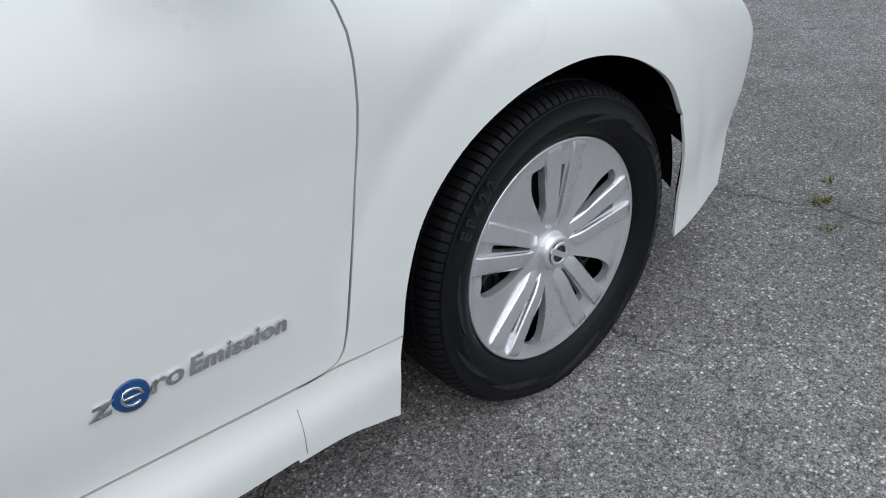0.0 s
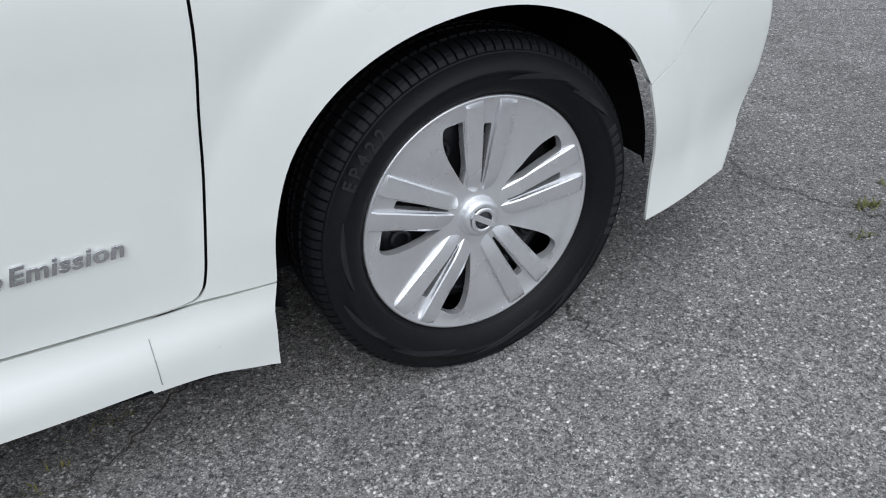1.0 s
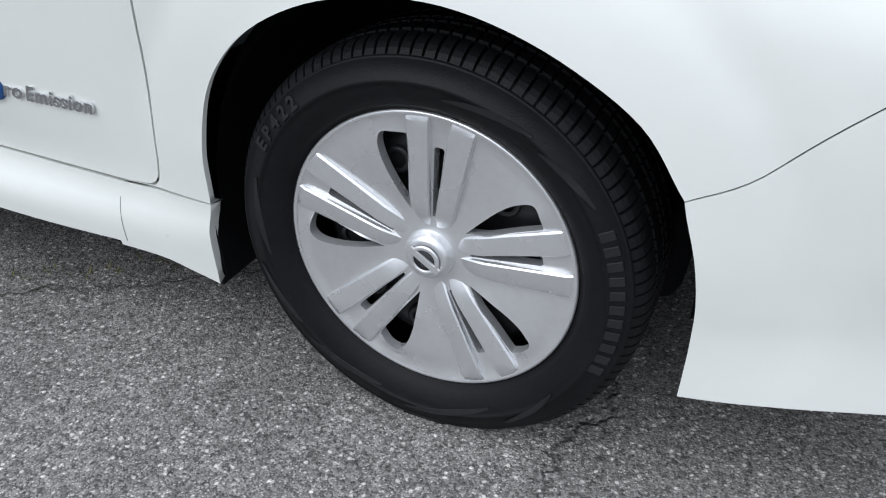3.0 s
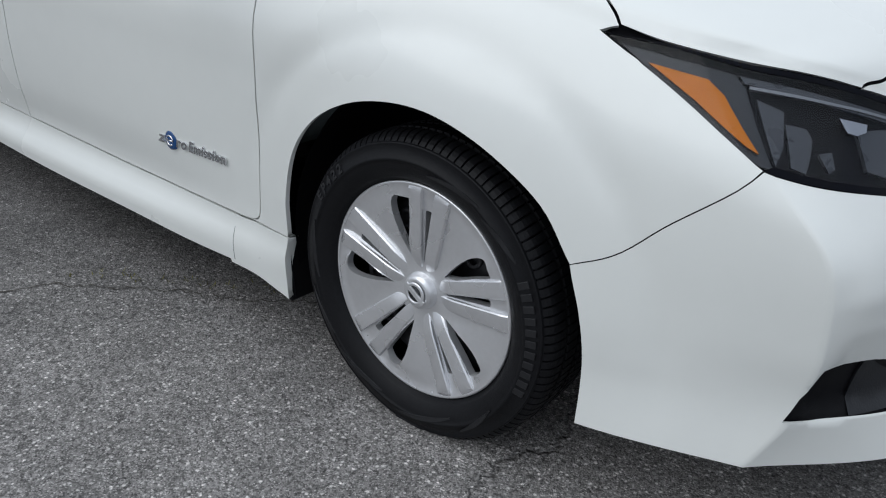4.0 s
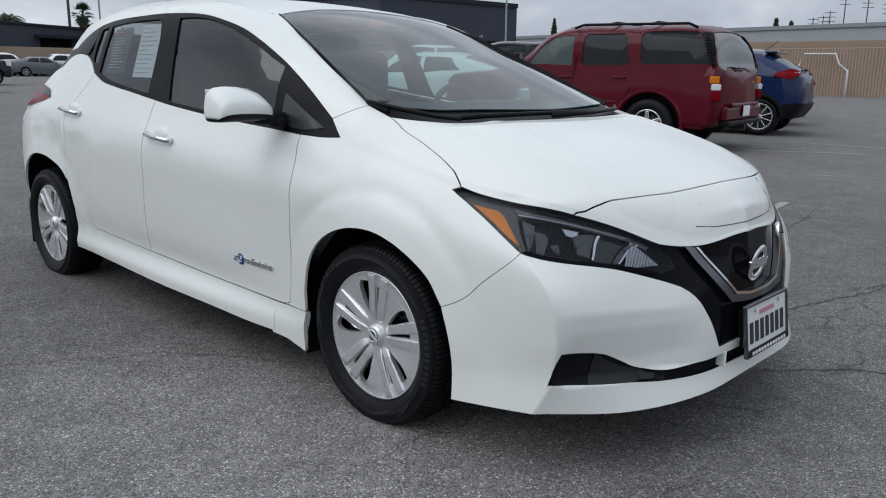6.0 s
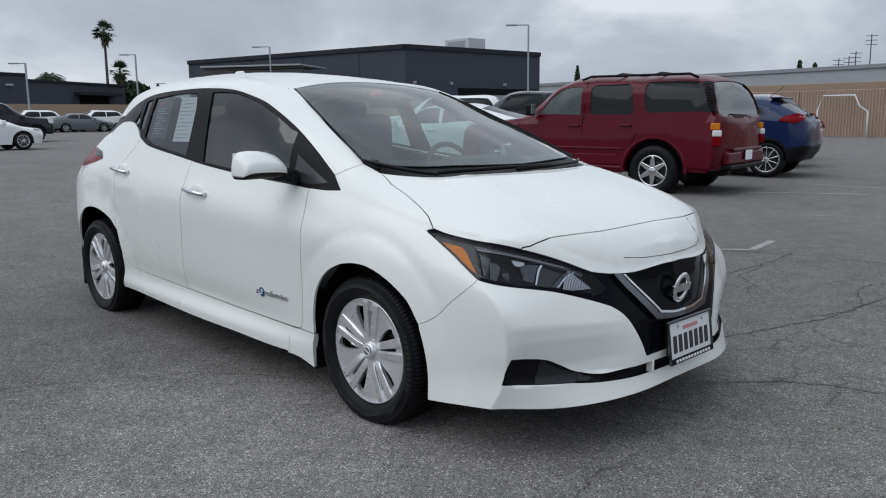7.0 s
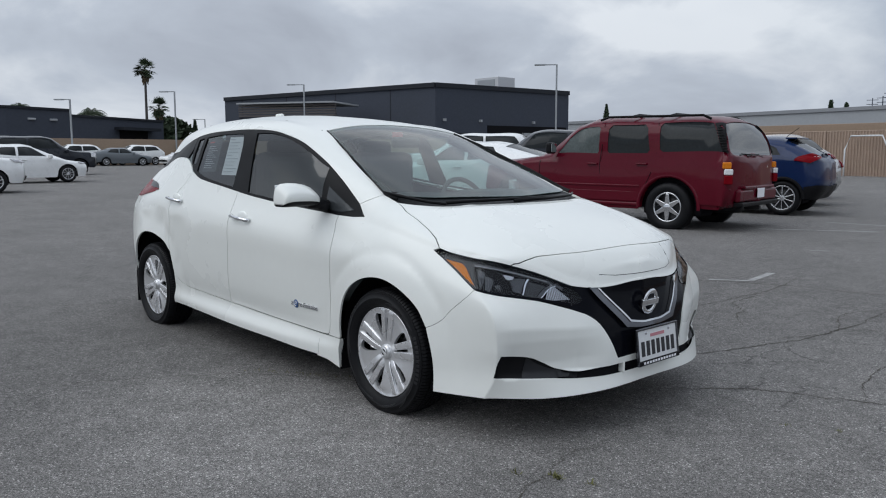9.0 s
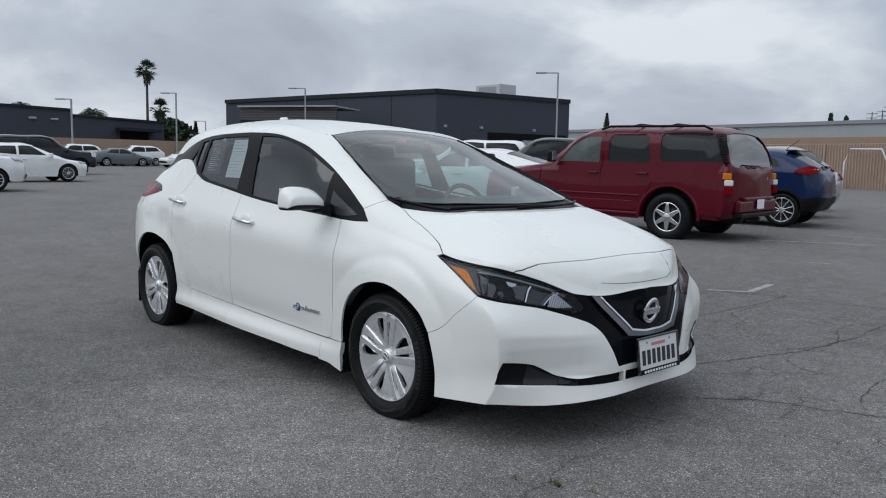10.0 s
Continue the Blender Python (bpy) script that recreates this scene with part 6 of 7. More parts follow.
for s in (-1, 1):
    mir = part("door_mirror", box_bm(.12, .2, .2, (-1.72, s * 1.09, 1.335), .045, 3), BLACK_PLASTIC, suv, "black door mirror")
    part("mirror_glass", box_bm(.006, .16, .15, (-1.783, s * 1.09, 1.338), .002), CHROME, mir, "mirror pane")
    part("roof_rail", tube([(-2.5, s * .72, 1.815), (-2.66, s * .72, 1.865), (-4.311, s * .69, 1.865), (-4.445, s * .69, 1.805)], .02, 8), TRIM_BLACK, suv, "black roof rail")
for x in (-3.08, -3.75):
    part("roof_crossbar", tube([(x, -.70, 1.865), (x, -.45, 1.905), (x, .45, 1.905), (x, .70, 1.865)], .018, 8), TRIM_BLACK, suv, "black roof crossbar")
part("bumper_ledge", join_bm(box_bm(.1, 1.66, .2, (-4.955, 0, .61), .04, 3), box_bm(.1, 1.3, .05, (-4.975, 0, .735), .02)), MAROON, suv)
for s in (-1, 1):
    for nm, z, h, mt in (("tail_lamp_red", .862, .14, LAMP_RED), ("tail_lamp_clear", .98, .09, PALE_PLATE), ("tail_lamp_amber", 1.08, .10, AMBER)):
        lamp = box_bm(.13, .10, h, (0, 0, 0), .018, 3)
        bmesh.ops.rotate(lamp, verts=lamp.verts, cent=(0, 0, 0), matrix=Matrix.Rotation(s * .5, 3, "Z"))
        bmesh.ops.translate(lamp, vec=(-4.845 - .03 * (z < 1), s * (side_at(SUV, -4.80, z) - .035), z), verts=lamp.verts)
        part(nm, lamp, mt, suv)
part("bumper_step", box_bm(.26, 1.6, .07, (-4.913, 0, .475), .02), BLACK_PLASTIC, suv, "black bumper step pad")
part("licence_plate", box_bm(.01, .30, .15, (-5.035, .0, .64), .003), PAPER, suv, "pale licence plate")
# tyre and axle added to deepen the dark under the wagon's rear
spare = mesh_of("added_spare_tyre", *lathe([(0, -.11), (.2, -.11), (.34, -.10), (.37, -.05), (.37, .05), (.34, .10), (0, .11)], 32, "z"))
part("added_spare_tyre", spare, RUBBER, suv, "black spare tyre added to darken the space under the floor").matrix_local = pose(-4.38, 0, .40, 90, 0, 0)
part("added_rear_axle", tube([(-3.9, -.75, .38), (-3.9, -.1, .38), (-3.9, .1, .38), (-3.9, .75, .38)], .055, 10), STEEL_BLACK, suv, "black rear axle added to darken the space under the floor")
part("hitch", box_bm(.25, .07, .07, (-4.913, 0, .40), .01), STEEL_BLACK, suv)
for s in (-1, 1):
    part("body_moulding", box_bm(1.95, .022, .035, (-2.42, s * .985, .72), .01), MAROON, suv)
    part("lower_cladding", box_bm(1.95, .05, .2, (-2.42, s * .955, .55), .03, 3), MAROON, suv)
    part("running_board", box_bm(1.95, .1, .06, (-2.42, s * .93, .42), .02), MAROON, suv)
    part("quarter_moulding", box_bm(.62, .022, .035, (-4.608, s * .965, .70), .01), MAROON, suv)
    part("wheel_arch_flare", half_ring("wheel_arch_flare", [(.488, s * .90), (.494, s * .985), (.52, s * .998), (.548, s * .985)]), MAROON, suv).matrix_local = pose(-3.9, 0, .385)
part("tailgate_handle", box_bm(.03, .24, .08, (-4.94, 0, .94), .015), CHROME, suv, "chrome tailgate handle")
for s in (-1, 1):
    for k in range(11):
        z = 1.30 + .040 * k
        x = -4.768 + .47 * (z - 1.285)
        w = side_at(SUV, x - .06, z) + .022
        part("vent_slat", tube([(x, s * w, z), (x - .10, s * (w - .012), z)], .007, 5), TRIM_BLACK, suv)
part("rear_wiper", tube([(-4.931, -.1, 1.245), (-4.922, .25, 1.245), (-4.877, .5, 1.255)], .012, 6), TRIM_BLACK, suv, "black rear wiper")
part("tailgate_badge", box_bm(.02, .2, .05, (-4.931, -.45, 1.04), .01), CHROME, suv, "chrome tailgate badge")

# ---- blue crossover ----
BLUE_PAINT = plain("deep_blue_paint", (0.009, 0.022, 0.075), 0.3, coat=0.5, spec=0.1, var=0.06, scale=1.2)
KX = car_shell(4.22, .88, 1.56, .86, .98, -1.15, -1.95, -3.4, -4.02, 1.05, 1.17, 1.13, low=.26, rail_w=.74)
kw = car_wheel(.34, .21, 10, .24, ALLOY)
pane = lambda pts: on_side(KX, pts)
kicks = car("crossover_car", "deep blue compact crossover with roof spoiler", BLUE_PAINT, KX, 4.3, .88, -.85, -3.47, kw, .33, [
    ("side_window", pane([(-1.45, 1.08), (-1.98, 1.40), (-2.45, 1.44), (-2.5, 1.10)]), None),
    ("side_window", pane([(-2.6, 1.11), (-2.58, 1.44), (-3.05, 1.41), (-3.3, 1.31), (-3.4, 1.17)]), None),
    ("windshield", [(-1.12, .0, 1.12), (-1.22, .52, 1.13), (-1.88, .50, 1.45), (-1.92, 0, 1.51)], None),
    ("rear_glass", [(-3.98, 0, 1.18), (-3.93, .54, 1.19), (-3.52, .52, 1.42), (-3.52, 0, 1.47), (-3.97, 0, 1.195)], None),
    ("tail_lamp", [(-3.66, .85, 1.06), (-3.74, .82, 1.10), (-3.96, .68, 1.115), (-4.03, .5, 1.07), (-4.03, .54, 1.0), (-3.92, .74, 1.0), (-3.80, .82, 1.035)], LAMP_RED),
    ("rear_panel", [(-4.12, 0, .32), (-3.93, .70, .33), (-3.82, .80, .36), (-3.86, .82, .56), (-4.0, .72, .60), (-4.2, 0, .56)], BLACK_PLASTIC),
    ("reverse_lamp", [(-3.93, .72, 1.02), (-3.94, .70, 1.05), (-4.0, .62, 1.055), (-4.01, .60, 1.02)], PAPER),
    ("lower_cladding", pane([(-1.35, .26), (-1.35, .40), (-2.95, .40), (-2.95, .26)]), BLACK_PLASTIC),
], pose(-7.82, 12.43, floor_z(-6), 0, 0, 192), seams=([(-2.55, .42), (-2.55, 1.08)],), handles=((-2.35, .98), (-3.1, 1.02)), trim=BLUE_PAINT)
part("roof_spoiler", box_bm(.22, 1.06, .035, (-3.52, 0, 1.50), .015), BLUE_PAINT, kicks)
part("roof_antenna", tube([(-3.3, 0, 1.53), (-3.55, 0, 1.72)], .006, 6), TRIM_BLACK, kicks)
mirror_for(kicks, KX, -1.5, 1.12, BLUE_PAINT, .88)
for s in (-1, 1):
    part("arch_cladding", half_ring("arch_cladding", [(.36, s * .84), (.42, s * .885), (.40, s * .895), (.36, s * .88)]), BLACK_PLASTIC, kicks).matrix_local = pose(-3.47, 0, .33)

# ---- simple shapes of the cars farther off ----
SEDAN = car_shell(4.65, .90, 1.43, .72, .86, -1.25, -2.05, -3.35, -4.45, .93, 1.0, 1.0, low=.22, rail_w=.70)
WAGON = car_shell(4.75, .94, 1.68, .92, 1.03, -1.2, -1.95, -3.95, -4.5, 1.08, 1.16, 1.12, low=.28, rail_w=.76)
BIGSUV = car_shell(5.1, 1.0, 1.88, 1.08, 1.16, -1.45, -2.2, -4.5, -4.95, 1.22, 1.28, 1.25, low=.36, rail_w=.82, nose_w=.86)
SMALL_W = car_wheel(.325, .21, 10, .215, ALLOY)
BIG_W = car_wheel(.385, .24, 6, .235, ALLOY)


def panes_for(sh, roof_z, cowl, roof0, roof1, belt, tail, tz):
    mid_x = (roof0 + roof1) / 2 + .1
    w = lambda pts: on_side(sh, pts)
    r = roof_z
    return [
        ("side_window", w([(cowl - .35, belt + .04), (roof0 - .02, r), (mid_x + .03, r + .02), (mid_x, belt + .06)]), None),
        ("side_window", w([(mid_x - .08, belt + .06), (mid_x - .06, r + .02), (roof1 + .12, r), (roof1 - .18, belt + .11)]), None),
        ("windshield", [(cowl + .02, 0, belt + .08), (cowl - .08, .52, belt + .09), (roof0 + .06, .5, r), (roof0 + .04, 0, r + .06)], None),
        ("rear_glass", [(tail + .12, 0, tz + .07), (tail + .16, .5, tz + .08), (roof1 - .12, .48, r), (roof1 - .1, 0, r + .04), (tail + .025, 0, tz + .058)], None),
        ("grille", [(.0, 0, .34), (-.1, .6, .36), (-.1, .62, .47), (.0, 0, .52)], BLACK_PLASTIC),
        ("headlight", [(-.16, .62, .70 if belt < 1 else .82), (-.2, .66, .76 if belt < 1 else .9), (-.5, .80, .78 if belt < 1 else .95), (-.42, .80, .70 if belt < 1 else .86)], LAMP_SILVER),
        ("tail_lamp", [(tail + .05, .74, tz - .18), (tail + .08, .74, tz - .05), (tail - .08, .55, tz - .05), (tail - .1, .55, tz - .18)], LAMP_RED),
    ]


PANES = {"sedan": panes_for(SEDAN, 1.30, -1.25, -2.05, -3.35, .94, -4.45, 1.0), "wagon": panes_for(WAGON, 1.52, -1.2, -1.95, -3.95, 1.10, -4.5, 1.12), "suv": panes_for(BIGSUV, 1.74, -1.45, -2.2, -4.5, 1.24, -4.95, 1.25)}
CAR_WHITE = plain("plain_white_paint", (0.78, 0.79, 0.79), 0.3, coat=0.8, var=0.03)
CAR_GREY = plain("grey_metallic_paint", (0.13, 0.145, 0.16), 0.35, metal=0.3, coat=0.5, spec=0.2, var=0.05)
CAR_BLACK = plain("blue_black_paint", (0.014, 0.017, 0.025), 0.3, coat=0.5, spec=0.2, var=0.08)
CAR_SILVER = plain("silver_paint", (0.42, 0.43, 0.44), 0.3, metal=0.4, coat=0.8, var=0.05)


def parked(kind, name, label, paint, x, y, turn, group="cars across the lot"):
    sh, L, W, f, r, wl_, wr = {"sedan": (SEDAN, 4.65, .90, -.9, -3.62, SMALL_W, .325), "wagon": (WAGON, 4.75, .94, -.92, -3.72, SMALL_W, .325), "suv": (BIGSUV, 5.1, 1.0, -.95, -3.95, BIG_W, .385)}[kind]
    seams = ([(-2.6, .4), (-2.6, .95 if kind == "sedan" else 1.08)],)
    c = car(name, label, paint, sh, L, W, f, r, wl_, wr, PANES[kind], pose(x, y, floor_z(x, y), 0, 0, turn), seams=seams, handles=((-2.45, .85 if kind == "sedan" else 1.0),), group=group, step=.16, trim=paint)
    mirror_for(c, sh, -1.55, .98 if kind == "sedan" else 1.16, paint, W)
    return c


parked("sedan", "sedan_car", "white sedan with black alloy wheels on the far aisle", CAR_WHITE, -30.0, 7.4, 93)
parked("wagon", "crossover_car", "white crossover with dark grille beside the aisle", CAR_WHITE, -22.8, 3.4, 88)
parked("suv", "large_suv", "blue-black full-size utility vehicle in the far row", CAR_BLACK, -39.6, 10.95, 90)
parked("sedan", "sedan_car", "grey metallic sedan parked beside the tan wall", CAR_GREY, -61.4, 22.8, 80)
parked("wagon", "crossover_car", "white crossover parked near the tan wall", CAR_WHITE, -63.4, 14.9, -90)
parked("wagon", "crossover_car", "white crossover with black roof in the far row", CAR_WHITE, -64.0, 20.1, -88)
parked("sedan", "sedan_car", "white sedan in the far row", CAR_WHITE, -57.8, 22.1, -82)
parked("sedan", "sedan_car", "white sedan parked ahead of the maroon wagon", CAR_WHITE, -12.95, 9.35, 198, "cars beside the wagon")
parked("suv", "large_suv", "white utility vehicle with dark windows", CAR_WHITE, -21.3, 16.75, 215, "cars beside the wagon")
parked("suv", "large_suv", "black utility vehicle with tinted windows", CAR_BLACK, -15.9, 15.0, 215, "cars beside the wagon")
parked("sedan", "sedan_car", "silver sedan beyond the blue crossover", CAR_SILVER, -9.4, 15.9, 180, "cars beside the wagon")
parked("wagon", "crossover_car", "beige crossover beyond the silver sedan", plain("beige_paint", (.36, .30, .25), .3, metal=.3, coat=.8), -10.75, 18.7, 180, "cars beside the wagon")
# unseen cars added behind the camera, where the paint can reflect them
parked("sedan", "sedan_car", "unseen white sedan added across the aisle", CAR_WHITE, 1.5, -12.5, 0, "cars behind the camera")
parked("suv", "large_suv", "unseen dark utility vehicle added across the aisle", CAR_BLACK, 8.0, -12.2, 0, "cars behind the camera")
# ---- buildings, walls, fence ----
SLATE = plain("slate_blue_wall", (0.046, 0.054, 0.074), 0.8, var=0.12, scale=0.3)
SLATE_DARK = plain("dark_slate_trim", (0.014, 0.017, 0.024), 0.8, var=0.1, scale=0.5)
TAN_WALL = plain("tan_block_wall", (0.30, 0.225, 0.165), 0.9, var=0.1, scale=0.7)
TAN_FENCE = plain("tan_slatted_fence", (0.37, 0.28, 0.22), 0.85, var=0.12, scale=0.9)
GREY_ROOF = plain("pale_grey_roof", (0.34, 0.355, 0.375), 0.8, var=0.06, scale=0.2)
CONCRETE = plain("galvanised_pole", (0.33, 0.35, 0.37), 0.55, metal=0.3, var=0.08)
DARK_GREEN = plain("dark_foliage", (0.035, 0.055, 0.028), 0.8, var=0.35, scale=3)
PALM_GREEN = plain("palm_leaf", (0.040, 0.060, 0.030), 0.7, var=0.3, scale=5)
BARK = plain("palm_bark", (0.075, 0.07, 0.068), 0.95, var=0.25, scale=3)
DRY = plain("dry_palm_skirt", (0.12, 0.09, 0.055), 0.95, var=0.3, scale=4)
LINE_WHITE = plain("worn_white_line", (0.30, 0.30, 0.295), 0.85, var=0.5, scale=14)
WEED_GREEN = plain("weed_leaf", (0.12, 0.12, 0.04), 0.8, var=0.35, scale=60)


def prism(points, z0, z1, bevel=0.0):
    """Upright walls over a plan outline, closed on top."""
    bm = bmesh.new()
    lo = [bm.verts.new((x, y, z0)) for x, y in points]
    hi = [bm.verts.new((x, y, z1)) for x, y in points]
    n = len(points)
    bm.faces.new(hi)
    bm.faces.new(lo[::-1])
    for i in range(n):
        bm.faces.new((lo[i], lo[(i + 1) % n], hi[(i + 1) % n], hi[i]))
    bmesh.ops.recalc_face_normals(bm, faces=bm.faces)
    return bm


def wall_box(a, b, z0, z1, out0, out1):
    """A slab along the plan line a to b, from out0 to out1 metres to its right-hand side."""
    d = Vector((b[0] - a[0], b[1] - a[1], 0)).normalized()
    n = Vector((d.y, -d.x, 0))
    p = [Vector((*a, 0)) + n * out0, Vector((*b, 0)) + n * out0, Vector((*b, 0)) + n * out1, Vector((*a, 0)) + n * out1]
    return prism([(q.x, q.y) for q in p], z0, z1)


BL, BC, BR = (-87.3, 42.5), (-55.6, 48.6), (-53.9, 66.8)
ware = thing("warehouse", "dark slate-blue flat-roofed warehouse beyond the lot", "building")
part("wall", prism([BL, BC, BR, (-84, 78), (-98, 60)], -.5, 8.1), SLATE, ware)
for a, b in ((BL, BC), (BC, BR)):
    part("roof_edge", wall_box(a, b, 7.85, 8.28, -.2, .18), SLATE_DARK, ware, "dark roof coping")
    part("wall_band", wall_box(a, b, 3.35, 3.5, -.1, .06), SLATE_DARK, ware)
along = lambda a, b, t: (a[0] + (b[0] - a[0]) * t, a[1] + (b[1] - a[1]) * t)
part("dock_opening", wall_box(along(BC, BR, .36), along(BC, BR, .98), 1.0, 4.3, -.1, .05), GAP_BLACK, ware, "dark loading dock opening")
part("dock_lintel", wall_box(along(BC, BR, .62), along(BC, BR, .98), 3.25, 3.6, -.1, .35), GREY_ROOF, ware, "pale lintel over the dock")
for t in (.05, .3, .7):
    part("wall_lamp", wall_box(along(BC, BR, t), along(BC, BR, t + .012), 4.6, 4.85, 0, .3), GREY_ROOF, ware, "small wall lamp")
for t in (.1, .34, .58, .82):
    part("wall_joint", wall_box(along(BL, BC, t), along(BL, BC, t + .003), 1, 7.85, -.05, .02), SLATE_DARK, ware)
hv = thing("rooftop_unit", "pale grey rooftop air unit on the warehouse", "air unit")
part("casing", box_bm(3.6, 2.6, 1.5, (-58.6, 59.9, 8.85), .06), plain("pale_unit_metal", (.52, .53, .55), .6, var=.06), hv)
part("intake_grille", box_bm(2.6, .06, .8, (-58.6, 58.58, 8.95), .02), CONCRETE, hv, "dark intake grille")

can = thing("canopy_building", "low slatted grey canopy building before the warehouse", "building")
CA, CB = (-69.5, 35.0), (-60.8, 40.5)
part("wall", prism([CA, CB, (-64.5, 46), (-73, 41)], -.5, 5.0), SLATE_DARK, can)
for k in range(5):
    part("slat", wall_box(CA, CB, 5.05 + .24 * k, 5.2 + .24 * k, -.2, .12), plain("warm_grey_slat", (.10, .09, .088), .7) if k == 0 else bpy.data.materials["warm_grey_slat"], can)
part("roof", wall_box(CA, CB, 6.25, 6.4, -6, .5), GREY_ROOF, can)

low = thing("low_building", "long low slate-blue building with stepped roof", "building")
part("wall", prism([(-78.5, -12), (-75.2, 15.5), (-77.6, 21.6), (-96, 22), (-98, -12)], -.5, 5.6), SLATE, low)
part("wall", prism([(-77.6, 21.6), (-84.6, 33.6), (-97, 36), (-96, 22)], -.5, 5.1), SLATE, low)
part("roof_edge", wall_box((-75.2, 15.5), (-77.6, 21.6), 5.5, 5.7, -.3, .15), SLATE_DARK, low)
part("roof_edge", wall_box((-78.5, -12), (-75.2, 15.5), 5.5, 5.7, -.3, .15), SLATE_DARK, low)
part("roof_edge", wall_box((-77.6, 21.6), (-84.6, 33.6), 5.0, 5.2, -.3, .15), SLATE_DARK, low)
part("entrance", wall_box((-81.0, 27.4), (-83.2, 31.2), 1.2, 4.0, -.1, .06), GAP_BLACK, low, "dark recessed entrance")
part("entrance_canopy", wall_box((-80.6, 26.8), (-83.6, 31.9), 3.9, 4.2, -.1, 1.2), SLATE_DARK, low, "dark entrance canopy")
part("entrance", wall_box((-75.9, 9.0), (-75.5, 13), 1.0, 3.0, -.4, .1), GAP_BLACK, low, "dark wide doorway")
for t in ((-76.1, 17.8), (-76.9, 19.9)):
    part("wall_lamp", box_bm(.4, .7, .22, (*t, 4.6), .08), GREY_ROOF, low, "pale dome wall lamp")

tw = part("boundary_wall", wall_box((-64.9, 5), (-66.3, 34), -.2, 2.68, -.3, 0), TAN_WALL)
tagged(tw, "tan block boundary wall along the far side", "wall", kind="structure")
tw2 = part("boundary_wall", wall_box((-66.3, 34), (-34, 42), -.2, 2.6, -.3, 0), TAN_WALL)
tagged(tw2, "tan block boundary wall behind the parked cars", "wall", kind="structure")


def ribbed(x0, x1, y, z0, z1, pitch=.15, depth=.06):
    verts, faces = [], []
    n = int((x1 - x0) / (pitch / 4))
    shape = (0, 0, 1, 1)
    for i in range(n + 1):
        x = x0 + (x1 - x0) * i / n
        yy = y - depth * shape[i % 4]
        verts += [(x, yy, z0), (x, yy, z1)]
    for i in range(n):
        faces.append((2 * i, 2 * i + 2, 2 * i + 3, 2 * i + 1))
    return mesh_of("slats", verts, faces, shade=False)


fence = thing("slatted_fence", "tall tan slatted boundary fence along the lot", "fence", kind="structure")
part("slats", ribbed(-34, 44, 41.0, 0.0, 2.46), TAN_FENCE, fence)
part("backing", box_bm(78, .1, 2.4, (5, 41.12, 1.2), 0), TAN_FENCE, fence)
part("top_rail", box_bm(78, .1, .06, (5, 41.02, 2.47), .02), TAN_FENCE, fence)
for k in range(14):
    part("post", box_bm(.12, .14, 2.5, (-33 + 5.9 * k, 40.95, 1.25), .02), TAN_FENCE, fence)
fence_wall = part("boundary_wall", box_bm(78, .2, 2.88, (5, 41.5, 1.44), .02), TAN_WALL)
tagged(fence_wall, "plain tan block wall rising behind the slatted fence", "wall", kind="structure")
tagged(part("pipe_frame", tube([(-14.07, 40.5, 0.05), (-14.07, 40.5, 1.5), (-13.8, 40.5, 2.2), (-12.27, 40.5, 2.2), (-12.05, 40.5, 1.68), (-11.62, 40.5, 1.38), (-11.62, 40.5, 0.05)], .045, 8), PALE_PLATE), "pale bent pipe frame before the fence", "pipe frame")

grey = thing("grey_building", "long pale grey flat-roofed building behind the fence", "building")
part("wall", prism([(-110, 100), (90, 74), (90, 110), (-110, 130)], 0, 6.3), GREY_ROOF, grey)
part("roof_edge", wall_box((-110, 100), (90, 74), 6.1, 6.5, -.2, .2), plain("grey_coping", (.26, .27, .29), .7), grey)


# ---- lamp posts ----
def lamp_post(x, y, top, arm=1.4, turn=0):
    p = thing("street_lamp", "grey square parking-lot lamp post with flat head", "street lamp", pose(x, y, floor_z(x, y), 0, 0, turn), group="lot lamps")
    h = top - floor_z(x, y)
    part("base", box_bm(.6, .6, .7, (0, 0, .35), .04), CONCRETE, p, "concrete base")
    part("pole", box_bm(.12, .12, h - .5, (0, 0, .6 + (h - .5) / 2 - .1), .02), CONCRETE, p)
    part("arm", box_bm(arm, .08, .08, (-arm / 2, 0, h - .02), .02), CONCRETE, p)
    part("lamp_head", box_bm(.75, .34, .10, (-arm, 0, h - .02), .03), CONCRETE, p)


for x, y, top, arm in ((-34.3, 41.3, 7.65, 1.2), (-60.6, 36.9, 7.75, 1.2), (-65.7, 26.8, 6.9, 1.0), (-63.9, 17.45, 5.7, .9), (-105.5, 48.5, 6.5, 1.4), (30, -30, 7.6, 1.2)):
    lamp_post(x, y, top, arm, 42)


